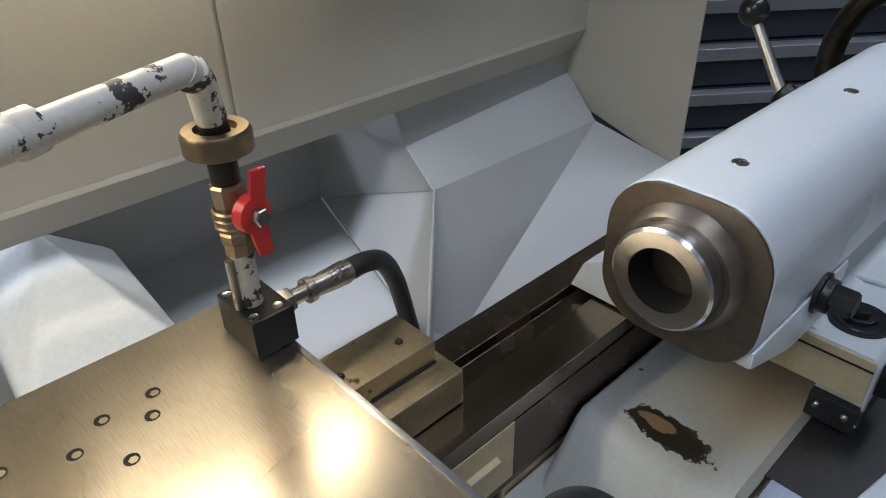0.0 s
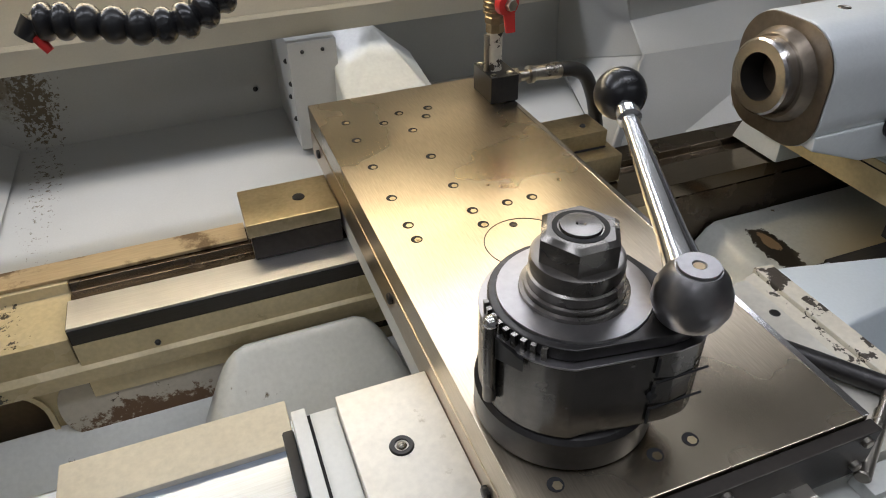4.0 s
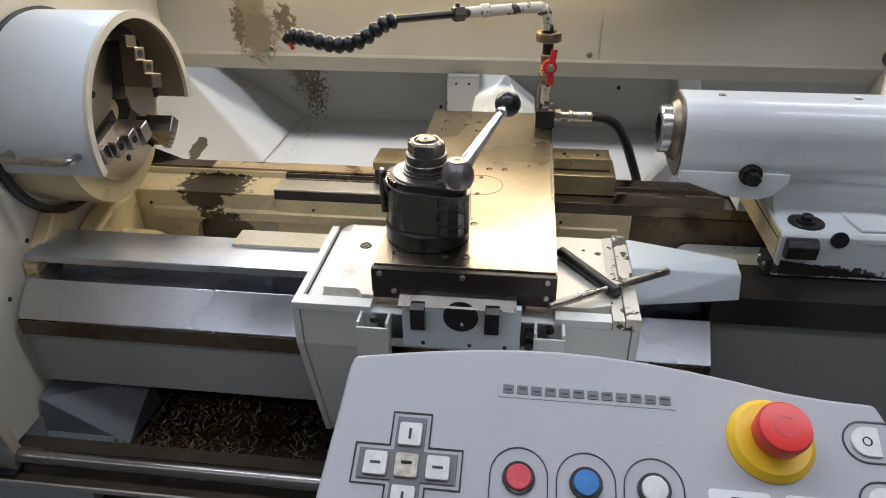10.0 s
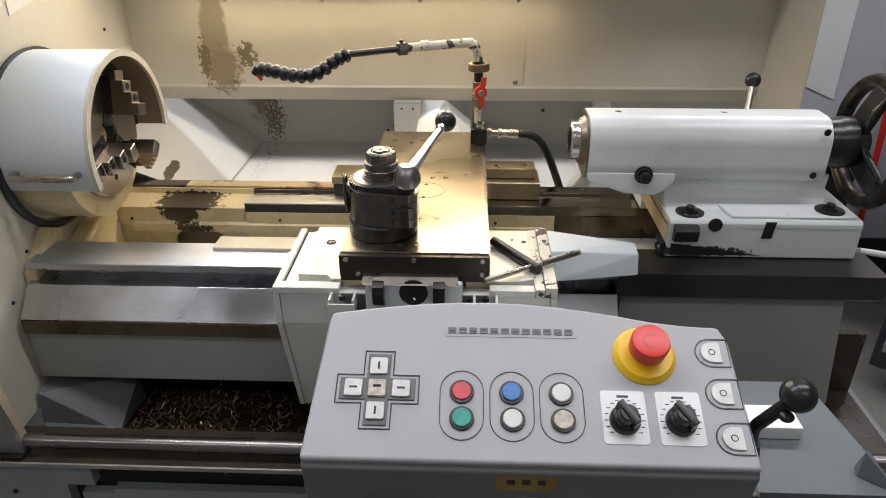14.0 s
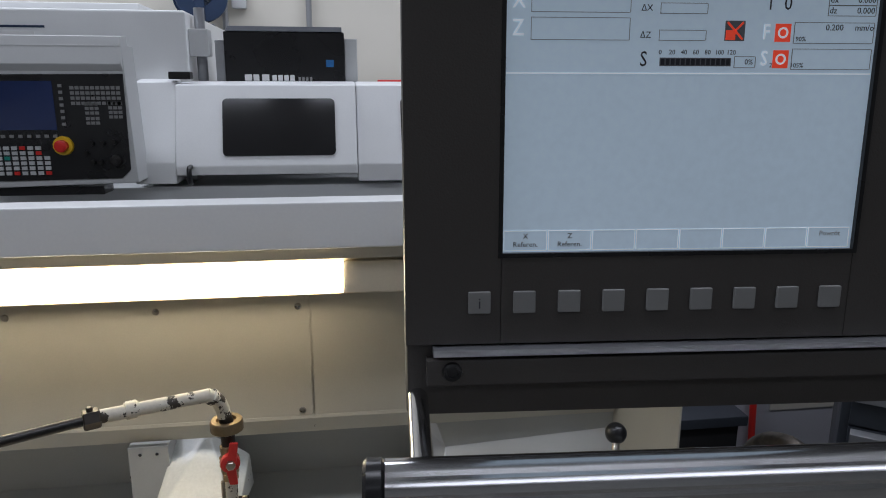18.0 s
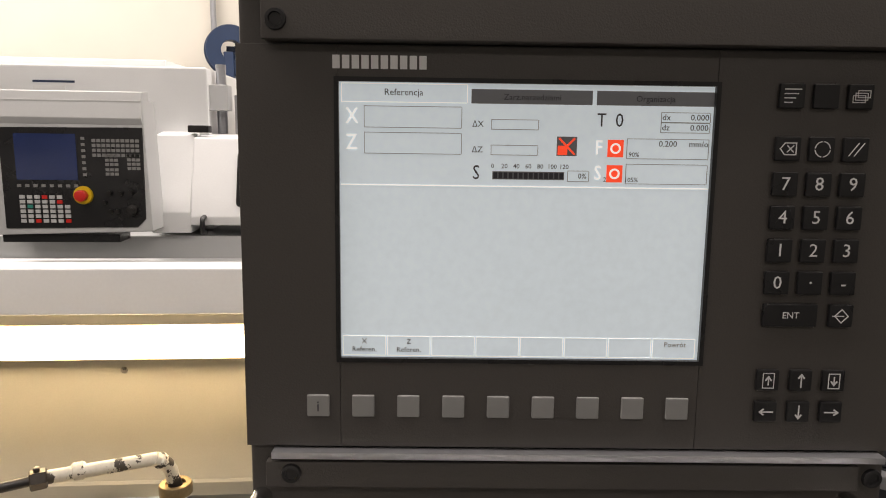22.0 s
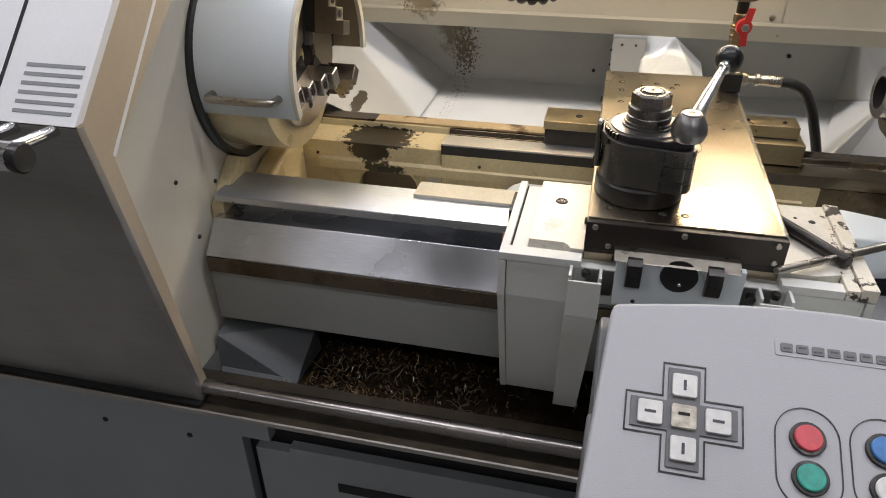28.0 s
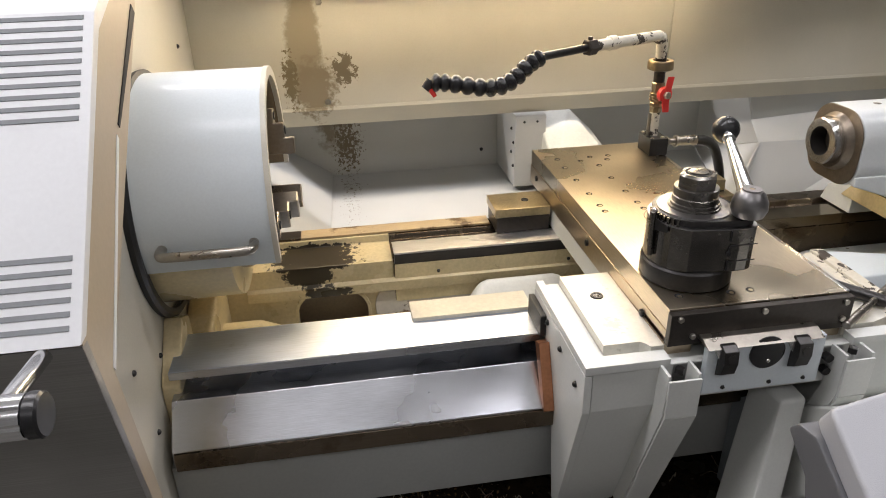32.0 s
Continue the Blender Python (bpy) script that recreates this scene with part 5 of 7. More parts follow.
part("lever_arm", turned([(0, 0.0125), (0.012, 0.0112), (0.03, 0.0096), (0.07, 0.0086), (ln_arm - 0.040, 0.0062), (ln_arm - 0.032, 0.0062), (ln_arm - 0.030, 0.0088), (ln_arm - 0.020, 0.0088), (ln_arm - 0.016, 0.0072), (ln_arm - 0.010, 0.0072)], st, bl - st, 24), M_CHROME, post, "tapered chrome lever arm")
part("lever_ball", ball(bl, 0.0195, 32), M_BLACK, post, "glossy black ball grip")

# loose T-handle key lying on the right wing
key = thing("tee_key", (0.2, 0.06, 0.975), "black steel T-handle key lying on the saddle", "key tool")
part("shaft", rod((0.134, 0.162, 0.9835), (0.209, 0.056, 0.9835), 0.0085, seg=20, chamfer=0.0015), M_OXIDE, key, "black round shaft")
KA, KB = Vector((0.115, 0.014, 0.9845)), Vector((0.285, 0.121, 0.9845))
part("cross_bar", turned([(0, 0), (0, 0.0046), (0.001, 0.0056), (0.070, 0.0056), (0.071, 0.0042), (0.118, 0.0042), (0.119, 0.0062), (0.124, 0.0062), (0.125, 0.0056), ((KB - KA).length - 0.001, 0.0056), ((KB - KA).length, 0.0046), ((KB - KA).length, 0)], KA, KB - KA, 18), M_NICKEL, key, "bright steel cross bar with thicker ends")

# ---- coolant pipe on the slide ----
cool = thing("coolant_pipe", (0.1, 0.61, 1.0255), "coolant pipe with red ball valve and flexible nozzle", "coolant pipe")
blk = part("block", box(0.0900, 0.1275, 0.576, 0.632, 1.0258, 1.0600, 0.0012), M_OXIDE, cool, "black oxide manifold block")
for sx, sy in ((0.096, 0.583), (0.121, 0.625), (0.096, 0.625), (0.118, 0.584)):
    part("block_screw", turned([(0, 0.0045), (0.0015, 0.004), (0.0008, 0.0025), (0.0008, 0)], (sx, sy, 1.0600), (0, 0, 1), 12), M_NICKEL, blk)
vx, vy = 0.1060, 0.604
part("lower_pipe", turned([(0, 0.0095), (0.045, 0.0095), (0.048, 0.011), (0.054, 0.011)], (vx, vy, 1.0600), (0, 0, 1), 24), M_CHIPPED, cool, "pipe with flaking white paint")
part("side_tube", rod((vx - 0.0115, vy - 0.002, 1.056), (vx - 0.0115, vy - 0.002, 1.105), 0.0035, seg=10), M_NICKEL, cool)
val = part("valve_body", turned([(0, 0.0120), (0.010, 0.0120), (0.012, 0.0135), (0.018, 0.0135), (0.020, 0.012), (0.026, 0.0140), (0.034, 0.0140), (0.040, 0.0120), (0.046, 0.0130), (0.056, 0.0130), (0.058, 0.011)], (vx, vy, 1.1080), (0, 0, 1), 8), M_BRASS, cool, "brass ball valve body", angle=20)
for zz in (1.1300, 1.1360, 1.1420):
    part("valve_ring", turned([(0, 0.0130), (0.0012, 0.0148), (0.0028, 0.0148), (0.0040, 0.0130)], (vx, vy, zz), (0, 0, 1), 28), M_BRASS, val)
lev = bmesh.new()
hull([(vx + dx, vy - 0.022 - dy, z) for z, x0, x1 in ((1.112, 0.0030, 0.0150), (1.148, -0.0035, 0.0125)) for dx in (x0, x1) for dy in (0, 0.0045)], 0.0012, bm=lev)
hull([(vx + dx, vy - 0.022 - dy, z) for z, x0, x1 in ((1.146, 0.0010, 0.0140), (1.180, 0.0065, 0.0190)) for dx in (x0, x1) for dy in (0, 0.0045)], 0.0012, bm=lev)
turned([(0, 0), (0, 0.0145), (0.009, 0.0140), (0.010, 0.011), (0.010, 0)], (vx + 0.004, vy - 0.0165, 1.146), (0.2, -1, 0), 24, bm=lev)
lv = part("valve_lever", lev, M_RED, cool, "red butterfly valve lever")
part("lever_nut", hexagon((vx + 0.006, vy - 0.0262, 1.146), (0.2, -1, 0), 0.0125, 0.007), M_NICKEL, lv)
part("upper_nipple", turned([(0, 0.0105), (0.022, 0.0105)], (vx, vy, 1.1660), (0, 0, 1), 20), M_OXIDE_DARK, cool)
part("flange", turned([(0, 0.010), (0, 0.021), (0.002, 0.0245), (0.015, 0.0245), (0.018, 0.0225), (0.018, 0.0150), (0.0125, 0.0145), (0.0125, 0)], (vx, vy, 1.1890), (0, 0, 1), 48), M_BRASS, cool, "tarnished brass flange nut")
part("elbow_stub", turned([(0, 0.0105), (0.014, 0.0100), (0.016, 0.0085)], (vx, vy, 1.2015), (-0.15, -0.10, 1), 20), M_OXIDE_DARK, cool, "bare dark pipe stub")
part("elbow", tube(smooth_line([(vx - 0.002, vy - 0.002, 1.214), (vx - 0.005, vy - 0.006, 1.232), (vx - 0.010, vy - 0.012, 1.246), (vx - 0.022, vy - 0.020, 1.2565)], 6), 0.0105, 18, radii=None), M_CHIPPED, cool, "flaking white pipe elbow")
part("elbow_ring", rod((vx - 0.012, vy - 0.013, 1.2485), (vx - 0.017, vy - 0.017, 1.2530), 0.0122, seg=20, chamfer=0.002), M_CHIPPED, cool, "weld ring of the elbow")
part("white_pipe", rod((vx - 0.018, vy - 0.018, 1.2555), (-0.058, 0.5425, 1.2510), 0.0098, seg=20), M_CHIPPED, cool, "pipe with flaking white paint")
part("pipe_collar", rod((-0.050, 0.5455, 1.2505), (-0.070, 0.5360, 1.2502), 0.0145, seg=6, chamfer=0.002), M_OXIDE_DARK, cool)
part("collar_ear", rod((-0.061, 0.5400, 1.2600), (-0.061, 0.5400, 1.2690), 0.0045, seg=10, chamfer=0.001), M_OXIDE_DARK, cool)
part("clamp_ring", rod((-0.004, 0.5625, 1.2525), (-0.022, 0.5560, 1.2520), 0.0130, seg=16, chamfer=0.003), M_CHIPPED, cool)
part("black_pipe", rod((-0.066, 0.5380, 1.2502), (-0.166, 0.4840, 1.2500), 0.0072, seg=16), M_OXIDE, cool)
NOZ = smooth_line([(-0.166, 0.4840, 1.2500), (-0.192, 0.470, 1.240), (-0.220, 0.455, 1.221), (-0.252, 0.444, 1.213), (-0.288, 0.450, 1.215), (-0.326, 0.460, 1.221), (-0.354, 0.467, 1.222)], 2)
for i in range(0, len(NOZ) - 1):
    a, b = NOZ[i], NOZ[i + 1]
    d = b - a
    part("nozzle_link", turned([(-0.002, 0.0080), (0.000, 0.0110), (d.length * 0.2, 0.0142), (d.length * 0.45, 0.0152), (d.length * 0.68, 0.0142), (d.length * 0.86, 0.0104), (d.length + 0.001, 0.0080)], a, d, 18), M_BLACK, cool, "black segment of the flexible nozzle")
part("nozzle_end", rod((-0.354, 0.467, 1.224), (-0.365, 0.465, 1.212), 0.0095, 0.0075, seg=16), M_BLACK, cool)
part("nozzle_tip", rod((-0.356, 0.464, 1.212), (-0.349, 0.461, 1.200), 0.0048, 0.0036, seg=12), M_RED, cool, "orange-red nozzle tip")
hose = thing("coolant_hose", (0.25, 0.62, 0.90), "black rubber hose with crimped steel fitting", "hose")
part("elbow_nut", hexagon((0.1276, 0.604, 1.044), (1, 0.02, 0), 0.020, 0.013), M_NICKEL, hose)
part("fitting", turned([(0, 0.007), (0.014, 0.007), (0.015, 0.0115), (0.021, 0.0115), (0.023, 0.0090), (0.036, 0.0100), (0.058, 0.0112), (0.062, 0.0100)], (0.140, 0.604, 1.0445), (1, 0.05, -0.04), 14), M_NICKEL, hose, "crimped steel fitting")
part("tube", tube(smooth_line([(0.198, 0.607, 1.0420), (0.224, 0.612, 1.038), (0.252, 0.624, 1.020), (0.278, 0.640, 0.980), (0.298, 0.654, 0.932), (0.314, 0.666, 0.890), (0.321, 0.670, 0.868)], 8), 0.0100, 14), M_RUBBER, hose, "bent black rubber hose")

# ---- tailstock ----
tail = thing("tailstock", (0.62, 0.35, 0.9135), "white painted tailstock with black handwheel", "tailstock")
TY, TZ = 0.358, 1.112


def tail_ring(grow=0.0):
    pts = []
    top, half, bot = 1.170 + grow, 0.0635 + grow, 1.042 - grow
    for cx, cz, r, a0, a1 in ((TY - half + 0.046, top - 0.046, 0.046, 180, 90), (TY + half - 0.046, top - 0.046, 0.046, 90, 0), (TY + half - 0.040, bot + 0.040, 0.040, 0, -90), (TY - half + 0.040, bot + 0.040, 0.040, -90, -180)):
        for k in range(8):
            a = radians(a0 + (a1 - a0) * k / 7)
            pts.append((cx + r * math.cos(a), cz + r * math.sin(a)))
    return pts


part("barrel", prism(tail_ring(), "x", 0.3160, 0.768, 0.003), M_TAIL, tail, "long white barrel with rounded edges")
part("bare_face", prism(tail_ring(-0.0008), "x", 0.3135, 0.3158, 0.0015), M_QUILLFACE, tail, "bare brown cast end face")
part("nose_ring", turned([(0, 0.0388), (0, 0.0425), (0.003, 0.0455), (0.0110, 0.0490), (0.0110, 0.0388)], (0.3025, TY, TZ - 0.002), (1, 0, 0), 48), M_QUILLFACE, tail)
quill = part("quill", turned([(0.0300, 0.0), (0.0300, 0.0225), (0.0, 0.0245), (0.0, 0.0365), (0.002, 0.0388), (0.028, 0.0388)], (0.2860, TY, TZ), (1, 0, 0), 48), M_BRIGHT, tail, "bright turned quill with tapered bore")
part("bore", turned([(0.0, 0.0244), (0.0290, 0.0222), (0.0290, 0)], (0.2865, TY, TZ), (1, 0, 0), 40), M_BORE, quill, "dark tapered bore")
for sx in (0.376, 0.578):
    part("top_screw", turned([(0, 0.0065), (0.0010, 0.006), (0.0004, 0.0045), (0.0004, 0)], (sx, TY, 1.1698), (0, 0, 1), 14), M_NICKEL, tail)
for sx, sz in ((0.752, 1.151), (0.745, 1.066)):
    part("side_plug", turned([(0, 0.0068), (0.0015, 0.006), (0.0010, 0.004), (0.0010, 0)], (sx, TY - 0.0635, sz), (0, -1, 0), 14), M_BLACK, tail)
part("boss", hull([(bx, by, bz) for by in (TY - 0.0632, TY + 0.060) for bx, bz in ((0.3170, 1.066), (0.3180, 1.050), (0.392, 1.024), (0.445, 1.020), (0.466, 1.028), (0.486, 1.050), (0.486, 1.066))], 0.003), M_TAIL, tail, "tapered boss under the barrel nose")
lk = part("lock_bolt", turned([(0, 0.0175), (0.003, 0.0175), (0.004, 0.0145), (0.010, 0.0140), (0.010, 0)], (0.4245, TY - 0.0635, 1.0640), (0, -1, 0), 28), M_OXIDE, tail, "black clamping bolt with washer")
part("bolt_head", hexagon((0.4245, TY - 0.0735, 1.0640), (0, -1, 0), 0.0195, 0.017), M_OXIDE, lk)
part("neck", prism([(0.296, 0.9915), (0.312, 0.9975), (0.322, 1.008), (0.327, 1.024), (0.324, 1.056), (0.415, 1.056), (0.430, 1.000), (0.46, 0.9915)], "x", 0.478, 0.792, 0.002), M_TAIL, tail, "filleted neck under the barrel")
part("raised_pad", prism([(0.592, 0.253), (0.828, 0.253), (0.815, 0.330), (0.578, 0.330)], "z", 0.9915, 0.9985, 0.003, 3), M_TAIL, tail)
base_t = part("base_block", prism([(0.244, 0.9135), (0.244, 0.985), (0.250, 0.992), (0.470, 0.992), (0.545, 0.950), (0.560, 0.9135), (0.470, 0.9135), (0.470, 0.944), (0.286, 0.944), (0.286, 0.9135)], "x", 0.474, 0.838, 0.002), M_TAILBASE, tail, "white base with oily marks")
part("base_line", box(0.60, 0.8385, 0.2432, 0.2445, 0.9775, 0.9785), M_BEDWALL, base_t)
part("end_face", prism([(0.287, 0.9445), (0.247, 0.9445), (0.247, 0.9905), (0.46, 0.9905), (0.50, 0.9445)], "x", 0.4705, 0.4738, 0.001), M_CREAM, tail, "yellowed bare end face")
part("joint_line", box(0.4697, 0.4704, 0.247, 0.46, 0.9800, 0.9818), M_SLOT, tail)
wp = part("wiper", box(0.4630, 0.4736, 0.246, 0.286, 0.9135, 0.9400, 0.001), M_RUBBER, tail, "black way wiper with two screws")
for sy in (0.254, 0.278):
    part("wiper_screw", ball((0.4635, sy, 0.929), 0.004, 10), M_NICKEL, wp)
part("front_clamp", prism([(0.244, 0.9500), (0.228, 0.953), (0.225, 0.975), (0.232, 0.984), (0.244, 0.984)], "x", 0.482, 0.528, 0.0015), M_OXIDE, tail, "black clamp pad on the base front")
part("half_plug", turned([(0, 0.0135), (0.004, 0.0130), (0.004, 0)], (0.5600, 0.244, 0.9830), (0, -1, 0), 24), M_BLACK, tail, "black plug")
part("label_strip", prism([(0.651, 0.955), (0.671, 0.955), (0.675, 0.990), (0.655, 0.990)], "y", 0.2428, 0.2438), M_SLOT, tail, "dark rectangular inset")
part("oil_smear", prism([(0.482, 0.918), (0.66, 0.918), (0.60, 0.926), (0.55, 0.934), (0.482, 0.942)], "y", 0.2434, 0.2440), M_OXIDE_DARK, tail)
for px, py, pz, lean in ((0.520, 0.280, 0.9922, 0.0), (0.788, 0.283, 0.9987, 0.0)):
    up_n = Vector((0, lean, 1)).normalized()
    pl = part("base_nut", turned([(-0.001, 0.0275), (0.0020, 0.0270), (0.0022, 0.0225), (0.0032, 0.0215), (0.0034, 0.0150), (0.0070, 0.0145), (0.0075, 0.012), (0.0075, 0)], (px, py, pz), up_n, 32), M_BLACK, tail, "black washer and base nut")
    part("nut_socket", hexagon(Vector((px, py, pz)) + up_n * 0.007, up_n, 0.016, 0.0070), M_OXIDE, pl)
part("lock_lever", rod((0.655, 0.440, 1.120), (0.677, 0.496, 1.188), 0.0066, 0.0056, seg=16), M_NICKEL, tail, "steel quill lock lever")
part("lever_socket", rod((0.655, 0.405, 1.105), (0.655, 0.446, 1.128), 0.014, seg=18, chamfer=0.002), M_OXIDE, tail)
part("lever_knob", ball((0.6785, 0.501, 1.197), 0.0160, 24), M_BLACK, tail, "black ball knob")
part("hub", turned([(0, 0.046), (0.030, 0.046), (0.036, 0.050), (0.060, 0.050), (0.066, 0.040), (0.090, 0.030), (0.090, 0)], (0.7675, TY, TZ), (1, 0, 0), 40), M_BLACK, tail, "black hub of the handwheel")
wheel = part("handwheel", turned([(math.sin(a) * 0.0155, 0.117 + 0.0150 * math.cos(a)) for a in (2 * math.pi * k / 14 for k in range(15))], (0.870, TY, TZ), (1, 0, 0), 64), M_WHEEL, tail, "worn black handwheel rim")
for k in range(3):
    a = radians(100 + 120 * k)
    d, s = Vector((0, math.cos(a), math.sin(a))), Vector((0, -math.sin(a), math.cos(a)))
    o = Vector((0.842, TY, TZ))
    pts = []
    for r, w, x in ((0.030, 0.030, -0.004), (0.075, 0.019, 0.004), (0.110, 0.026, 0.020)):
        for sg in (-1, 1):
            for tx in (-0.006, 0.006):
                pts.append(o + d * r + s * (w * sg) + Vector((x + tx, 0, 0)))
    part("spoke", hull(pts, 0.003), M_BLACK, wheel)
part("wheel_grip", rod((0.872, TY - 0.070, TZ + 0.092), (0.962, TY - 0.070, TZ + 0.092), 0.011, seg=18, chamfer=0.003), M_BLACK, tail)

# ---- operator console ----
con = thing("operator_console", (0.16, -0.28, 0.60), "grey plastic lathe operator console with buttons", "control console")
TILT_C = math.atan(0.52)
CO = Vector((0.083, -0.308, 1.0155))
CU, CV = Vector((1, 0, 0)), Vector((0, math.cos(TILT_C), math.sin(TILT_C)))
CN = CU.cross(CV)


def on_console(x, v, h=0.0):
    return Vector((x, 0, 0)) + Vector((0, CO.y, CO.z)) + CV * v + CN * h


def console_m(x, v, h=0.0):
    m = Matrix((CU, CV, CN)).transposed().to_4x4()
    m.translation = on_console(x, v, h)
    return m


def console_part(name, ring, h0, h1, x, v, mat, owner, label="", bevel=0.0008):
    return part(name, moved(prism(ring, "z", h0, h1, bevel), console_m(x, v)), mat, owner, label)


top = []
for k in range(13):
    u = k / 12
    top.append((-0.087 + 0.495 * u, 0.108 + 0.022 * math.sin(math.pi * min(1, u * 1.15)) - 0.012 * u * u))
lid = [(-0.103, -0.086), (0.424, -0.086)] + [(0.4165, 0.075)] + top[::-1] + [(-0.090, 0.095)]
part("top_plate", moved(prism(lid, "z", -0.030, 0.0, 0.005, 3), console_m(0, 0)), M_PANEL, con, "sloping grey top")
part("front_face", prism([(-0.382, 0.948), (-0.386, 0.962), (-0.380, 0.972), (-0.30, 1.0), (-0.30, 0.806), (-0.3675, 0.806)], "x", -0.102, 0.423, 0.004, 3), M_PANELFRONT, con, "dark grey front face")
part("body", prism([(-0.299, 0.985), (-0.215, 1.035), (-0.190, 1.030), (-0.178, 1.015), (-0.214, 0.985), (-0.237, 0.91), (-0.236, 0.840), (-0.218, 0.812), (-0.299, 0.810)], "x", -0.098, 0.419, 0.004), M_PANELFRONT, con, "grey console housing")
part("bracket", prism([(0.055, 0.5455), (0.125, 0.5455), (0.140, 0.65), (0.110, 0.765), (0.068, 0.820), (-0.05, 0.905), (-0.232, 0.965), (-0.232, 0.86), (-0.06, 0.765), (0.040, 0.655), (0.052, 0.600)], "x", 0.088, 0.24, 0.004, 3), M_SADDLE, con, "pale painted bracket that carries the console")
part("bracket_rib", prism([(0.040, 0.660), (-0.06, 0.770), (-0.225, 0.864), (-0.229, 0.852), (-0.068, 0.757), (0.030, 0.650)], "x", 0.120, 0.128, 0.001), M_SADDLE, con)


def button(x, v, mat, label):
    b = console_part("button_bezel", [(0.0148 * math.cos(2 * math.pi * k / 28), 0.0148 * math.sin(2 * math.pi * k / 28)) for k in range(28)], -0.002, 0.0035, x, v, M_OXIDE, con, "dark button bezel")
    part("button_cap", turned([(0, 0.0115), (0.0018, 0.0115), (0.0028, 0.0105), (0.0028, 0)], on_console(x, v, 0.0032), CN, 28), mat, b, label)


def frame_line(ring_out, ring_in, x, v, label):
    """A raised or sunken outline between two like outlines."""
    own = bmesh.new()
    n = len(ring_out)
    for z in (0.0011,):
        o = [own.verts.new((p[0], p[1], z)) for p in ring_out]
        i = [own.verts.new((p[0], p[1], z)) for p in ring_in]
        ob_ = [own.verts.new((p[0], p[1], -0.002)) for p in ring_out]
        ib_ = [own.verts.new((p[0], p[1], -0.002)) for p in ring_in]
        for k in range(n):
            j = (k + 1) % n
            own.faces.new((o[k], o[j], i[j], i[k]))
            own.faces.new((ob_[k], ob_[j], o[j], o[k]))
            own.faces.new((i[k], i[j], ib_[j], ib_[k]))
    bmesh.ops.recalc_face_normals(own, faces=own.faces[:])
    return part("groove", moved(own, console_m(x, v)), M_OXIDE, con, label)


for gx, c1, c2, l1, l2 in ((0.0835, M_BTN_RED, M_BTN_GREEN, "red round button", "green round button"), (0.1435, M_BTN_BLUE, M_WHITEKEY, "blue round button", "white round button"), (0.2030, M_WHITEKEY, M_BTN_CREAM, "white round button", "worn cream round button")):
    button(gx, 0.0, c1, l1)
    button(gx + 0.0005, -0.0335, c2, l2)
    frame_line(round_rect(0.053, 0.088, 0.0264, 8), round_rect(0.0512, 0.0862, 0.0255, 8), gx, -0.0160, "oval groove round two buttons")

# direction keys in a cross
KX, KV = -0.019, 0.0015
cross = []
a, b = 0.0190, 0.0510


def cross_ring(g):
    aa, bb = a + g, b + g
    return [(bb, -aa), (bb, aa), (aa, aa), (aa, bb), (-aa, bb), (-aa, aa), (-bb, aa), (-bb, -aa), (-aa, -aa), (-aa, -bb), (aa, -bb), (aa, -aa)]


frame_line(cross_ring(0), cross_ring(-0.0014), KX, KV, "cross-shaped groove round the direction keys")
console_part("key_frame", cross_ring(-0.0050), -0.002, 0.0024, KX, KV, M_PANELFRONT, con, "dark cross-shaped key frame")
for dx, dv, bar in ((0, 0, 0), (-0.0290, 0, 1), (0.0290, 0, 1), (0, 0.0290, 2), (0, -0.0290, 2)):
    k = console_part("direction_key", round_rect(0.0215, 0.0215, 0.002), 0.002, 0.0060, KX + dx, KV + dv, M_WHITEKEY if (dx, dv) != (0, 0) else M_BTN_CREAM, con, "square white direction key")
    if bar:
        w, h = (0.010, 0.0026) if bar == 1 else (0.0026, 0.010)
        part("key_mark", moved(prism(round_rect(w, h, 0.0006), "z", 0.0060, 0.0063), console_m(KX + dx, KV + dv)), M_INK, k)
    else:
        part("key_mark", moved(prism(round_rect(0.010, 0.003, 0.0006), "z", 0.0060, 0.0063), console_m(KX + dx, KV + dv + 0.002)), M_SLOT, k)

# emergency stop, scale knobs, side keys, maker's plate
stop = part("stop_collar", turned([(0, 0.0385), (0.002, 0.0385), (0.0090, 0.0330), (0.0090, 0)], on_console(0.3085, 0.0530), CN, 48), M_YELLOW, con, "yellow stop collar")
part("stop_button", turned([(0.008, 0.0150), (0.020, 0.0150), (0.021, 0.0225), (0.038, 0.0235), (0.042, 0.0215), (0.043, 0.0150), (0.0425, 0.0)], on_console(0.3085, 0.0530), CN, 40), M_STOPRED, stop, "red mushroom stop button")
part("stop_arrow", turned([(0, 0.0095), (0.0007, 0.0095), (0.0007, 0.0075), (0, 0.0075)], on_console(0.3085, 0.0530, 0.0425), CN, 28, sweep=290), M_BTN_RED, stop)
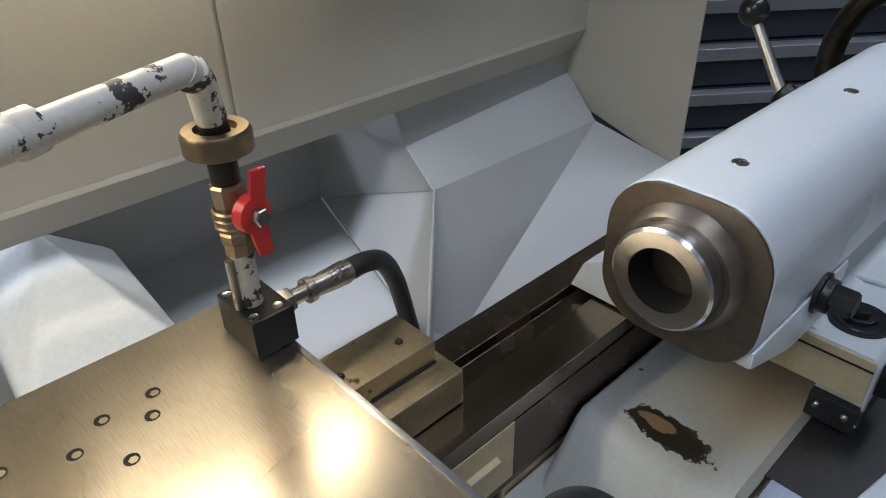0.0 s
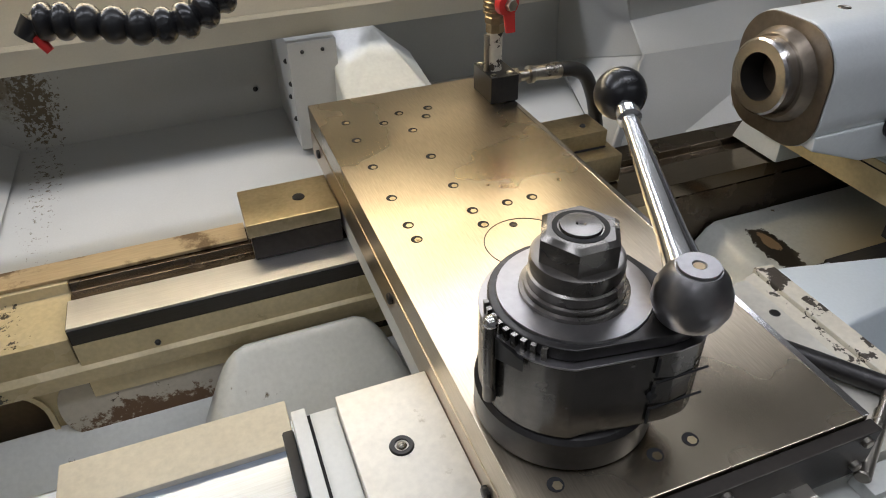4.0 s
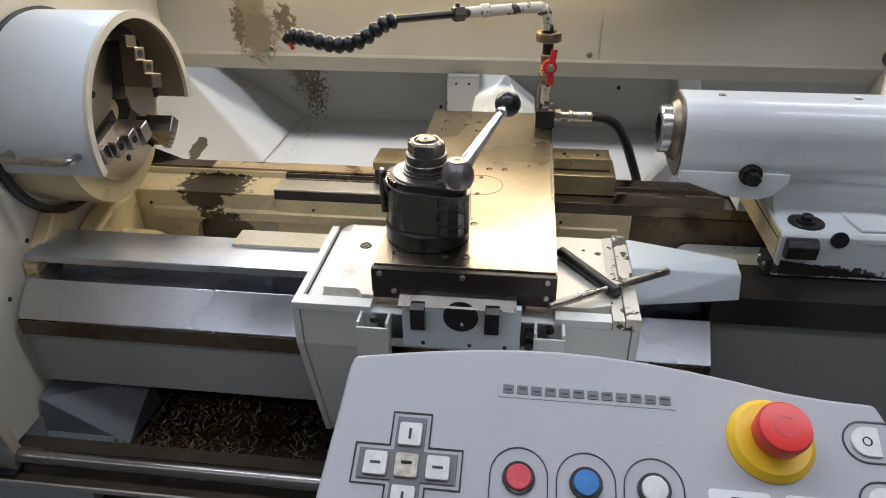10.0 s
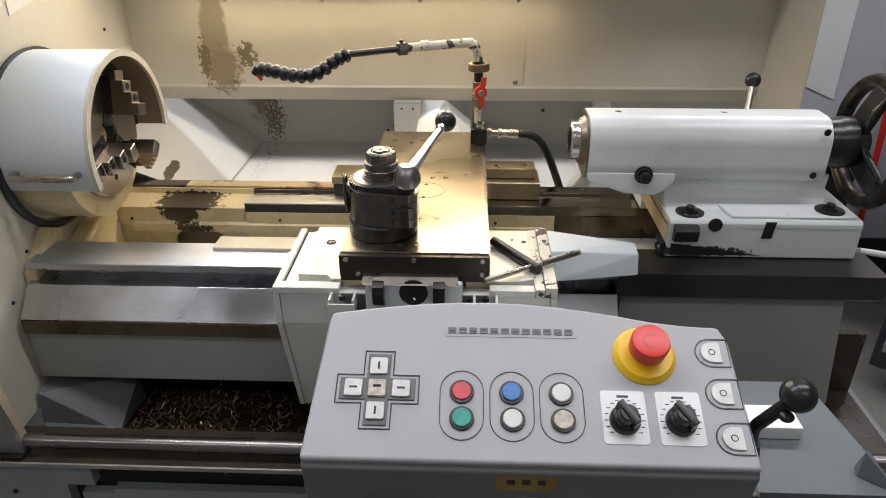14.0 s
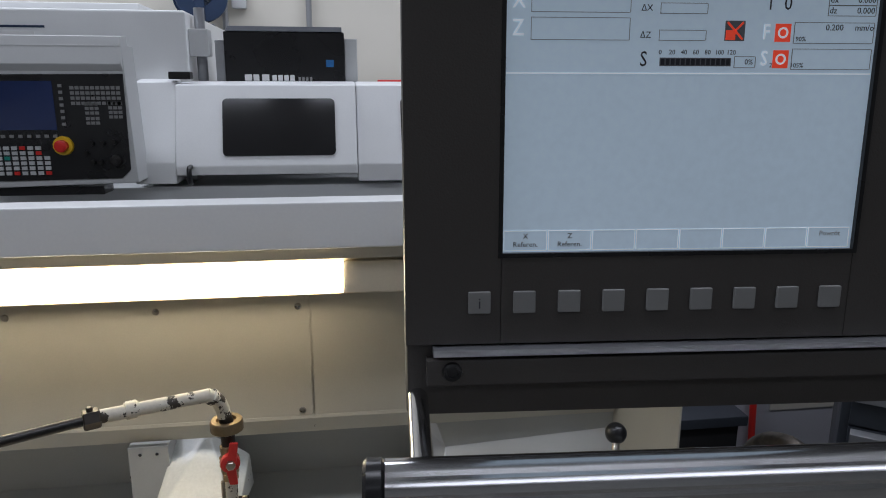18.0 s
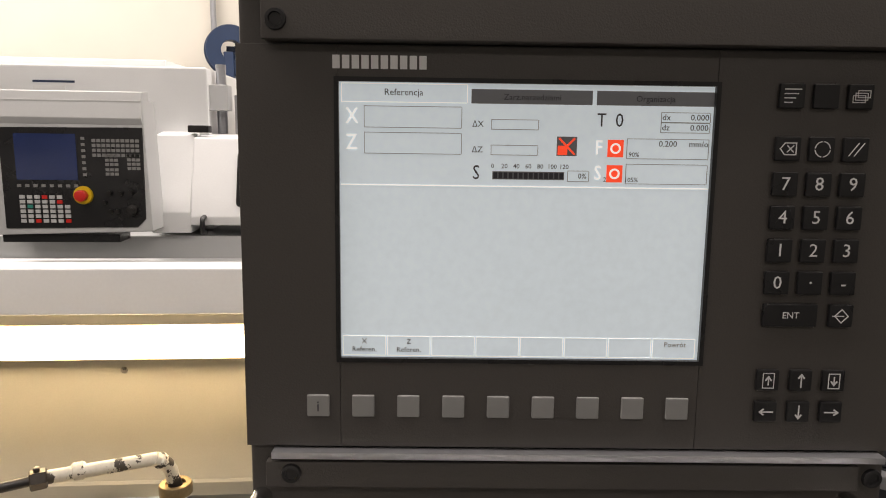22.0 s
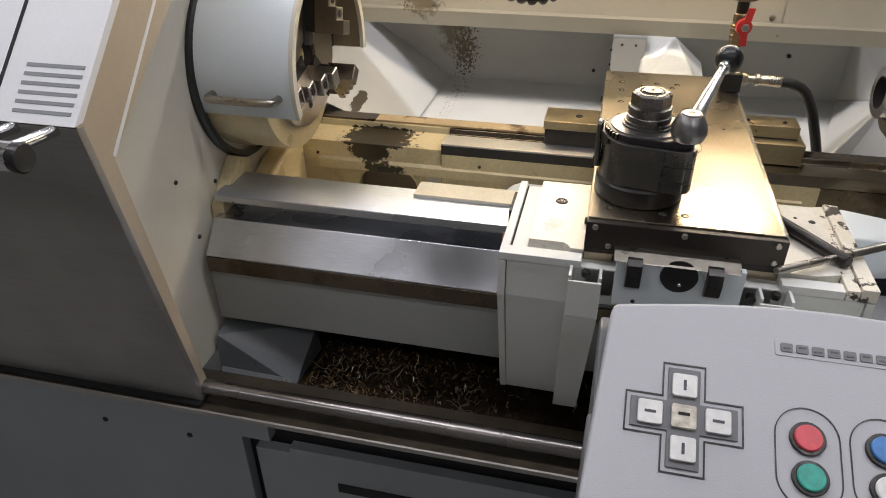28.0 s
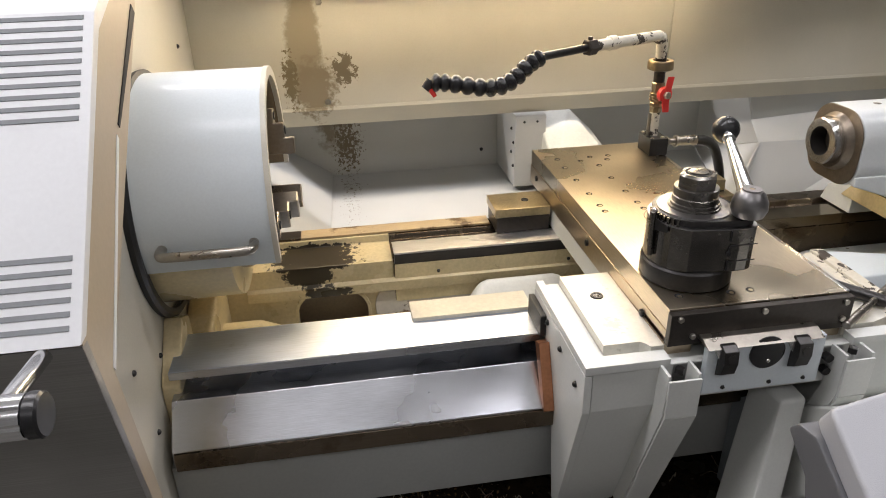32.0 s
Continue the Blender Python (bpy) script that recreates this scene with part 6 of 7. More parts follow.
for kx in (0.2755, 0.3405):
    sp = console_part("scale_plate", round_rect(0.0530, 0.0660, 0.004), -0.002, 0.0010, kx, -0.0270, M_LABEL, con, "pale printed scale plate")
    for k in range(15):
        an = radians(-40 + 260 * k / 14)
        r = 0.0235
        part("scale_mark", moved(prism(round_rect(0.0045, 0.0011, 0.0002, 1), "z", 0.0009, 0.0014), console_m(kx + r * math.cos(an) * 0.92, -0.0300 + r * math.sin(an) * 1.05)), M_INK, sp)
    part("scale_title", moved(prism(round_rect(0.014, 0.003, 0.0005, 1), "z", 0.0009, 0.0014), console_m(kx, -0.0015)), M_INK, sp)
    kn = part("knob", turned([(0, 0.0185), (0.006, 0.0180), (0.010, 0.0155), (0.012, 0.0120), (0.024, 0.0110), (0.026, 0.0095), (0.026, 0)], on_console(kx, -0.0310, 0.001), CN, 24), M_BLACK, con, "black rotary override knob")
    part("knob_grip", moved(box(-0.0045, 0.0045, -0.0165, 0.0165, 0.006, 0.0280, 0.0015), console_m(kx, -0.0310, 0.001) @ Matrix.Rotation(radians(35), 4, "Z")), M_BLACK, kn)
for kx, kv in ((0.3930, 0.0590), (0.3965, 0.0050), (0.3990, -0.0500)):
    ring = [(0.010, -0.0135), (0.010, 0.0135)] + [(-0.001 + 0.0135 * math.cos(radians(90 + 180 * k / 10)), 0.0135 * math.sin(radians(90 + 180 * k / 10))) for k in range(11)]
    big = [(0.0200, -0.0195), (0.0200, 0.0195)] + [(-0.002 + 0.0195 * math.cos(radians(90 + 180 * k / 10)), 0.0195 * math.sin(radians(90 + 180 * k / 10))) for k in range(11)]
    small = [(0.0200, -0.0180), (0.0200, 0.0180)] + [(-0.002 + 0.0180 * math.cos(radians(90 + 180 * k / 10)), 0.0180 * math.sin(radians(90 + 180 * k / 10))) for k in range(11)]
    frame_line(big, small, kx, kv, "rounded groove round a side key")
    sk = console_part("side_key", ring, 0.0, 0.0030, kx, kv, M_WHITEKEY, con, "white rounded side key")
    part("key_mark", turned([(0, 0.0042), (0.0004, 0.0042), (0.0004, 0.0032), (0, 0.0032)], on_console(kx - 0.001, kv, 0.003), CN, 18), M_SLOT, sk)
mk = console_part("maker_plate", round_rect(0.168, 0.0165, 0.002), -0.002, 0.0007, 0.1440, 0.0835, M_PANEL, con, "embossed maker's plate with worn letters shown as bars", 0.0003)
for k in range(12):
    part("raised_bar", moved(prism(round_rect(0.0105, 0.0085, 0.0012, 2), "z", 0.0006, 0.0018, 0.0002), console_m(0.0700 + 0.0134 * k, 0.0835)), M_PANELFRONT, mk)
    part("raised_bar_line", moved(prism(round_rect(0.0070, 0.0016, 0.0004, 1), "z", 0.0017, 0.0021), console_m(0.0700 + 0.0134 * k, 0.0835 + (0.0012 if k % 2 else -0.001))), M_OXIDE, mk)
# hand dials and label plates on the front
for bx, bz, w in ((0.160, 0.948, 0.070), (0.000, 0.893, 0.066)):
    bp = part("label_plate", moved(prism(round_rect(w, 0.030, 0.002), "z", 0.0, 0.0025, 0.0004), Matrix.Translation((bx, -0.3815, bz)) @ Matrix.Rotation(radians(94), 4, "X")), M_BRASSPLATE, con, "bronze-coloured label plate")
    for k in (-1, 0, 1):
        part("label_mark", moved(prism(round_rect(0.010, 0.008, 0.002), "z", 0.0024, 0.0029), Matrix.Translation((bx + 0.018 * k, -0.3815, bz)) @ Matrix.Rotation(radians(94), 4, "X")), M_OXIDE_DARK, bp)
for bx, bz in ((0.160, 0.875), (0.000, 0.815), (0.33, 0.80)):
    hd = part("hand_dial", turned([(0, 0.045), (0.012, 0.045), (0.014, 0.043), (0.030, 0.040), (0.033, 0.037), (0.033, 0.022), (0.030, 0.020), (0.030, 0)], (bx, -0.374, bz), (0, -1, 0.06), 48), M_SILVERWHEEL, con, "silver hand dial")
    part("dial_notch", box(bx - 0.001, bx + 0.001, -0.408, -0.406, bz + 0.022, bz + 0.038), M_SLOT, hd)

# ---- joystick housing at the tailstock end ----
jh = thing("joystick_housing", (0.55, -0.2, 0.6), "blue-grey painted carriage housing with a joystick", "machine housing")
part("box", prism([(0.424, -0.296), (0.655, -0.296), (0.625, -0.060), (0.424, -0.060)], "z", 0.62, 0.850, 0.003), M_HOUSING, jh)
part("top_sheet", prism([(0.424, -0.300), (0.660, -0.300), (0.652, -0.235), (0.634, -0.100), (0.424, -0.100)], "z", 0.8505, 0.8545, 0.001), M_HOUSING, jh)
part("end_tab", hull([(0.614, -0.268, 0.8548), (0.652, -0.298, 0.8548), (0.618, -0.250, 0.8548), (0.618, -0.262, 0.893), (0.624, -0.258, 0.893), (0.648, -0.294, 0.862), (0.652, -0.292, 0.8548)], 0.001), M_HOUSING, jh, "turned-up sheet tab")
part("white_block", box(0.45, 0.568, -0.200, -0.150, 0.8548, 0.876, 0.002), M_CNC, jh, "small white block")
part("arm", box(0.43, 0.47, -0.20, 0.10, 0.66, 0.74, 0.004), M_HOUSING, jh)
joy = thing("joystick", (0.462, -0.29, 0.8548), "black feed joystick with ball knob", "joystick")
part("foot", box(0.432, 0.470, -0.315, -0.275, 0.8548, 0.862, 0.002), M_OXIDE, joy)
part("boot", tube([(0.450, -0.296, 0.860), (0.447, -0.300, 0.885), (0.446, -0.303, 0.915), (0.444, -0.306, 0.945)], 0.01, 16, radii=[0.018, 0.011, 0.013, 0.010]), M_RUBBER, joy, "black rubber boot")
part("stem", tube(smooth_line([(0.443, -0.306, 0.945), (0.440, -0.310, 0.972), (0.447, -0.318, 0.995), (0.464, -0.325, 1.025)], 6), 0.0078, 14), M_BLACK, joy, "bent black stem")
part("knob", ball((0.469, -0.330, 1.040), 0.0205, 28), M_BLACK, joy, "black ball knob")
part("thumb_button", ball((0.460, -0.334, 1.012), 0.009, 16, 0.7), M_BLACK, joy)


# ---- control screen ----
def writing(text, size, m, mat, owner, name="printed_text", align="LEFT", depth=0.0002, squeeze=1.0):
    """Flat letters of the built-in font, lying in the plane of m."""
    cu = bpy.data.curves.new("txt", "FONT")
    cu.body, cu.size, cu.align_x, cu.align_y, cu.extrude, cu.resolution_u = text, size, align, "CENTER", depth, 2
    tmp = bpy.data.objects.new("txt", cu)
    scene.collection.objects.link(tmp)
    bpy.context.view_layer.update()
    me = bpy.data.meshes.new_from_object(tmp.evaluated_get(bpy.context.evaluated_depsgraph_get()))
    bpy.data.objects.remove(tmp)
    own = bmesh.new()
    own.from_mesh(me)
    bpy.data.meshes.remove(me)
    moved(own, m @ Matrix.Diagonal((squeeze, 1, 1, 1)))
    return part(name, own, mat, owner)


mon = thing("control_monitor", (0.54, 0.10, 1.46), "dark grey control monitor with a lit screen and keypad", "monitor")
MO = Vector((0.3945, 0.041, 1.588))
MK = 0.965
yaw_m = radians(-4.2)
MU = Vector((math.cos(yaw_m), math.sin(yaw_m), 0))
MW = Vector((0, 0.02, 1)).normalized()
MN = MU.cross(MW).normalized()


def on_mon(u, w, h=0.0):
    """Along the screen's width and height from its lower left corner, and out of it."""
    return MO + (MU * u + MW * w + MN * h) * MK


def mon_m(u, w, h=0.0):
    m = Matrix((MU * MK, MW * MK, MN * MK)).transposed().to_4x4()
    m.translation = on_mon(u, w, h)
    return m


def slab(name, u0, u1, w0, w1, h0, h1, mat, owner, label="", bevel=0.0):
    return part(name, moved(box(u0, u1, w0, w1, h0, h1, bevel), mon_m(0, 0)), mat, owner, label)


W, H = 0.246, 0.185
slab("housing", -0.0660, 0.388, -0.120, 0.262, -0.105, -0.007, M_MONITOR, mon, "deep dark grey housing", 0.004)
slab("bezel_left", -0.0660, -0.0006, -0.0640, 0.2080, -0.0065, 0.0, M_MONITOR, mon, "", 0.0006)
slab("bezel_right", W + 0.0006, 0.388, -0.0640, 0.2080, -0.0065, 0.0, M_MONITOR, mon, "", 0.0006)
slab("bezel_top", -0.0005, W + 0.0005, H + 0.0006, 0.2080, -0.0065, 0.0, M_MONITOR, mon, "", 0.0006)
slab("bezel_bottom", -0.0005, W + 0.0005, -0.0640, -0.0006, -0.0065, 0.0, M_MONITOR, mon, "", 0.0006)
slab("top_rail", -0.0470, 0.388, 0.2095, 0.240, -0.006, 0.0100, M_MONITOR, mon, "screwed rail above the screen", 0.0010)
slab("top_cheek", -0.0660, 0.388, 0.2402, 0.262, -0.0065, 0.0, M_MONITOR, mon, "", 0.0006)
slab("bottom_ledge", -0.0475, 0.378, -0.0704, -0.0655, -0.006, 0.0080, M_DRAWERRAIL, mon, "bright edge strip", 0.0006)
slab("bottom_rail", -0.0520, 0.362, -0.0920, -0.0733, -0.006, 0.0055, M_MONITOR, mon, "screwed rail under the screen", 0.0010)
slab("bracket", 0.05, 0.20, 0.02, 0.10, -0.16, -0.1055, M_MONITOR, mon)
part("support_arm", box(0.47, 0.56, 0.19, 0.73, 1.52, 1.57, 0.004), M_MONITOR, mon, "arm fixing the monitor to the enclosure roof")
part("support_foot", box(0.46, 0.57, 0.725, 0.85, 1.5155, 1.575, 0.004), M_MONITOR, mon)
for u, w in ((-0.0375, 0.2215), (-0.0343, -0.0815), (0.3705, -0.0815), (0.3705, 0.2215)):
    sc = part("case_screw", turned([(0, 0.0068), (0.0022, 0.0062), (0.0024, 0.0042), (0.0012, 0.0038), (0.0012, 0)], on_mon(u, w, 0.0095 if w > 0 else 0.0055), MN, 22), M_BLACK, mon, "black socket screw")
scr = slab("screen", 0.0, W, 0.0, H, -0.0075, -0.0030, M_SCREEN, mon, "lit pale blue screen with status fields")
for u0, u1, w0, w1 in ((-0.0030, 0.0, -0.0030, H + 0.003), (W, W + 0.0030, -0.0030, H + 0.003), (0, W, H, H + 0.003), (0, W, -0.0030, 0.0)):
    slab("screen_edge", u0, u1, w0, w1, -0.0068, 0.0004, M_BLACK, mon)


def sx_(px):
    """Screen width share from a 0..700 layout."""
    return W * px / 700


def sw_(py):
    py = 36 + (py - 36) * 0.935 if 36 < py < 205 else py
    return H * (1 - py / 520)


def field(px0, py0, px1, py1, mat, edge=None, lift=0.0):
    f = slab("screen_field", sx_(px0), sx_(px1), sw_(py1), sw_(py0), -0.0031, -0.0028 + lift, mat, scr)
    if edge:
        t = 0.00035
        for a0, a1, b0, b1 in ((px0, px1, sw_(py0), sw_(py0) + t), (px0, px1, sw_(py1) - t, sw_(py1))):
            slab("field_edge", sx_(a0), sx_(a1), b0, b1, -0.0031, -0.0026, edge, scr)
        for a in (px0, px1):
            slab("field_edge", sx_(a), sx_(a) + t, sw_(py1), sw_(py0), -0.0031, -0.0026, edge, scr)
    return f


def label_at(text, px, py, size, mat, align="LEFT", squeeze=1.0):
    return writing(text, size, mon_m(sx_(px), sw_(py), -0.0026), mat, scr, "screen_text", align, 0.0001, squeeze)


field(4, 3, 238, 35, M_SCREEN, M_SCREEN_HI)
field(246, 10, 472, 36, M_SCREEN_DARK)
field(480, 10, 700, 36, M_SCREEN_DARK)
label_at("Referencja", 120, 18, 0.0060, M_INK, "CENTER")
label_at("Zarz.narzedziami", 360, 24, 0.0055, M_INK, "CENTER")
label_at("Organizacja", 590, 24, 0.0055, M_INK, "CENTER")
for py, t in ((64, "X"), (115, "Z")):
    label_at(t, 12, py, 0.0145, M_SCREEN_HI, squeeze=0.8)
    field(46, py - 20, 228, py + 20, M_SCREEN, M_KEYGREY)
for py, t in ((76, "\u0394X"), (126, "\u0394Z")):
    label_at(t, 248, py, 0.0055, M_INK)
    field(284, py - 9, 372, py + 9, M_SCREEN, M_KEYGREY)
label_at("T", 482, 66, 0.0125, M_INK, squeeze=0.8)
label_at("0", 516, 66, 0.0125, M_INK, squeeze=0.9)
for py, t in ((58, "dx"), (78, "dz")):
    field(602, py - 9, 694, py + 9, M_SCREEN, M_KEYGREY)
    label_at(t, 604, py, 0.0055, M_INK)
    label_at("0.000", 692, py, 0.0055, M_INK, "RIGHT")
for py, t in ((120, "F"), (170, "S")):
    label_at(t, 480, py, 0.0135, M_SCREEN_HI, squeeze=0.8)
    field(504, py - 17, 534, py + 17, M_SCREEN_RED)
    field(540, py - 19, 694, py + 19, M_SCREEN, M_KEYGREY)
    part("dial_mark", turned([(0, 0.0034), (0.0002, 0.0034), (0.0002, 0.0022), (0, 0.0022)], on_mon(sx_(519), sw_(py), -0.0027), MN, 16), M_SCREEN_HI, scr)
label_at("0.200", 600, 110, 0.0055, M_INK)
label_at("mm/o", 694, 110, 0.0055, M_INK, "RIGHT")
label_at("90%", 544, 132, 0.0042, M_INK)
label_at("105%", 538, 182, 0.0042, M_INK)
label_at("2", 498, 182, 0.0042, M_INK)
label_at("S", 250, 172, 0.0135, M_INK, squeeze=0.8)
field(288, 168, 424, 184, M_SCREEN_DARK)
for k in range(14):
    slab("scale_bar", sx_(290 + 9.6 * k), sx_(297 + 9.6 * k), sw_(182), sw_(170), -0.0029, -0.0025, M_INK, scr)
for k in range(7):
    label_at(str(20 * k), 288 + 22.5 * k, 158, 0.0042, M_INK, "CENTER")
field(430, 166, 470, 186, M_SCREEN, M_KEYGREY)
label_at("0%", 466, 176, 0.0048, M_INK, "RIGHT")
field(408, 98, 446, 136, M_SCREEN_DARK)
slab("status_mark", sx_(410), sx_(428), sw_(134), sw_(116), -0.0029, -0.0025, M_SCREEN_RED, scr)
part("status_cross", moved(box(-0.0075, 0.0075, -0.0006, 0.0006, -0.0029, -0.0024), mon_m(sx_(427), sw_(117)) @ Matrix.Rotation(radians(45), 4, "Z")), M_SCREEN_RED, scr)
part("status_cross", moved(box(-0.0075, 0.0075, -0.0006, 0.0006, -0.0029, -0.0024), mon_m(sx_(427), sw_(117)) @ Matrix.Rotation(radians(-45), 4, "Z")), M_SCREEN_RED, scr)
slab("screen_rule", sx_(2), sx_(698), sw_(199), sw_(197), -0.0031, -0.0027, M_SCREEN_HI, scr)
for k in range(8):
    field(3 + 86.7 * k, 479, 3 + 86.7 * k + 83, 516, M_SCREEN, M_SCREEN_HI)
for k, t in ((0, "X"), (1, "Z")):
    label_at(t, 45 + 86.7 * k, 489, 0.0050, M_INK, "CENTER")
    label_at("Referen.", 45 + 86.7 * k, 505, 0.0050, M_INK, "CENTER")
label_at("Powr\u00f3t", 654, 490, 0.0050, M_KEYGREY, "CENTER")

# maker's name above the screen, shown as bars
for k in range(10):
    slab("name_bar", -0.0037 + 0.00622 * k, 0.0010 + 0.00622 * k, H + 0.0080, H + 0.0165, 0.0, 0.0005, M_PRINT, mon)
# soft keys
for k in range(9):
    u = -0.0156 + 0.03098 * k
    ky = slab("soft_key", u - 0.0077, u + 0.0077, -0.0414, -0.0259, 0.0, 0.0032, M_KEYGREY, mon, "grey square soft key", 0.0010)
    if k == 0:
        writing("i", 0.011, mon_m(u, -0.0340, 0.0032), M_INK, ky, "key_mark", "CENTER")


def pad_key(u, w, wd, ht, text="", size=0.0105):
    ky = slab("key", u - wd / 2, u + wd / 2, w - ht / 2, w + ht / 2, 0.0, 0.0036, M_BLACK, mon, "black keypad key", 0.0012)
    if text:
        writing(text, size, mon_m(u, w, 0.0036), M_PRINT, ky, "key_mark", "CENTER")
    return ky


KCOL = (0.2942, 0.3166, 0.3390)
for r, row in enumerate(("789", "456", "123", "0.-")):
    for c, ch in enumerate(row):
        pad_key(KCOL[c], 0.1224 - 0.0221 * r, 0.0168, 0.0160, "\u00b7" if ch == "." else ch, 0.0125)
pad_key(0.3050, 0.0338, 0.0372, 0.0160, "ENT", 0.0062)
dia = pad_key(0.3397, 0.0338, 0.0165, 0.0160)


def key_line(owner, c, w, pts, t=0.0007):
    """A thin printed line on a key."""
    for (u0, w0), (u1, w1) in zip(pts, pts[1:]):
        a, b = Vector((c + u0, w + w0, 0)), Vector((c + u1, w + w1, 0))
        d = b - a
        m = mon_m(a.x, a.y) @ Matrix.Rotation(math.atan2(d.y, d.x), 4, "Z")
        part("key_mark", moved(box(-t / 2, d.length + t / 2, -t / 2, t / 2, 0.0036, 0.0038), m), M_PRINT, owner)


Q = 0.0046
key_line(dia, 0.3397, 0.0338, [(0, Q), (Q, 0), (0, -Q), (-Q, 0), (0, Q)])
key_line(dia, 0.3397, 0.0338, [(-0.006, 0), (0.0015, 0)])
k1 = pad_key(KCOL[0], 0.1456, 0.0168, 0.0160)
key_line(k1, KCOL[0], 0.1456, [(-0.0055, 0), (-0.0025, 0.0038), (0.0050, 0.0038), (0.0050, -0.0038), (-0.0025, -0.0038), (-0.0055, 0)])
key_line(k1, KCOL[0] + 0.0012, 0.1456, [(-0.002, 0.002), (0.002, -0.002)])
key_line(k1, KCOL[0] + 0.0012, 0.1456, [(-0.002, -0.002), (0.002, 0.002)])
k2 = pad_key(KCOL[1], 0.1456, 0.0168, 0.0160)
for a0 in (10, 100, 190, 280):
    key_line(k2, KCOL[1], 0.1456, [(0.005 * math.cos(radians(a0 + a)), 0.005 * math.sin(radians(a0 + a))) for a in (0, 24, 48, 70)])
k3 = pad_key(KCOL[2], 0.1456, 0.0168, 0.0160)
for o in (-0.0018, 0.0018):
    key_line(k3, KCOL[2] + o, 0.1456, [(-0.003, -0.004), (0.003, 0.004)])
k4 = pad_key(KCOL[0], 0.1796, 0.0168, 0.0160)
for j in range(4):
    key_line(k4, KCOL[0], 0.1796 + 0.0042 - 0.0028 * j, [(-0.0052, 0), (0.0052 - 0.0018 * j, 0)])
pad_key(KCOL[1], 0.1796, 0.0168, 0.0160)
k5 = pad_key(KCOL[2], 0.1796, 0.0168, 0.0160)
for o in (-0.0016, 0.0, 0.0016):
    key_line(k5, KCOL[2] + o, 0.1796 + o, [(-0.004, -0.0022), (0.004, -0.0022), (0.004, 0.0022), (-0.004, 0.0022), (-0.004, -0.0022)], 0.0005)
for row_w, marks in ((-0.0121, "UuD"), (-0.0346, "ldr")):
    for c, ch in enumerate(marks):
        kc = 0.2936 + 0.0227 * c
        ky = pad_key(kc, row_w, 0.0155, 0.0150)
        h = 0.0028 if ch in "UD" else 0.0045
        dx, dy = {"U": (0, 1), "u": (0, 1), "D": (0, -1), "d": (0, -1), "l": (-1, 0), "r": (1, 0)}[ch]
        key_line(ky, kc, row_w, [(-dx * h, -dy * h), (dx * h, dy * h)], 0.0009)
        tip = Vector((dx * h, dy * h))
        side = Vector((-dy, dx))
        bk = Vector((dx, dy)) * 0.0024
        key_line(ky, kc, row_w, [tuple(tip - bk + side * 0.0018), tuple(tip), tuple(tip - bk - side * 0.0018)], 0.0011)
        if ch in "UD":
            key_line(ky, kc, row_w, [(-0.0038, -0.0052), (0.0038, -0.0052), (0.0038, 0.0052), (-0.0038, 0.0052), (-0.0038, -0.0052)], 0.0006)

mrail = thing("monitor_grip", (0.55, -0.04, 1.46), "grooved aluminium grip rail under the monitor", "grip rail")
ga = on_mon(-0.0795, -0.1150, 0.095)
gb = on_mon(0.410, -0.1150, 0.095)
grip_rail(mrail, ga, gb, 0.0165, [], (0, 0, 0))
for u in (-0.058, 0.362):
    part("post", rod(on_mon(u, -0.1050, -0.02), on_mon(u, -0.1075, 0.090), 0.0070, seg=14), M_CHROME, mrail)

# ---- white turning centre behind ----
cnc = thing("turning_centre", (-0.5, 3.2, 0.0), "white enamelled turning centre behind the lathe", "cnc machine")
FY = 2.5
part("lower_body", box(-2.6, 1.30, FY + 0.04, 4.0, 0.0, 1.30, 0.01), M_CNCGREY, cnc)
part("front_ledge", prism([(FY - 0.06, 1.10), (FY - 0.06, 1.178), (FY + 0.035, 1.205), (FY + 0.035, 1.10)], "x", -2.6, 1.30, 0.003), M_CNC, cnc, "white front ledge")
part("main_cabinet", box(-2.6, -0.335, FY + 0.20, 4.0, 1.30, 2.0, 0.012), M_CNC, cnc, "tall white cabinet")
part("cabinet_top", box(-2.5, -0.55, FY + 0.35, 3.9, 2.0, 2.04, 0.006), M_CNC, cnc)
part("side_cabinet", box(-0.334, 1.30, FY + 0.45, 4.0, 1.30, 1.69, 0.012), M_CNC, cnc)
part("fixed_cover", prism([(FY - 0.0, 1.315), (FY + 0.0, 1.40), (FY + 0.115, 1.715), (FY + 0.25, 1.735), (FY + 0.25, 1.315)], "x", -0.535, -0.375, 0.006), M_CNC, cnc, "white fixed cover")
door = part("sliding_door", prism([(FY - 0.02, 1.350), (FY - 0.02, 1.385), (FY + 0.085, 1.705), (FY + 0.25, 1.72), (FY + 0.25, 1.350)], "x", -0.372, 0.345, 0.006), M_CNC, cnc, "white sliding door")
door2 = part("sliding_door", prism([(FY - 0.005, 1.315), (FY - 0.005, 1.385), (FY + 0.100, 1.705), (FY + 0.25, 1.72), (FY + 0.25, 1.315)], "x", 0.347, 1.3, 0.006), M_CNC, cnc, "white sliding door")


def slope_y(z, off=-0.02):
    return FY + off + 0.105 * (z - 1.385) / 0.32


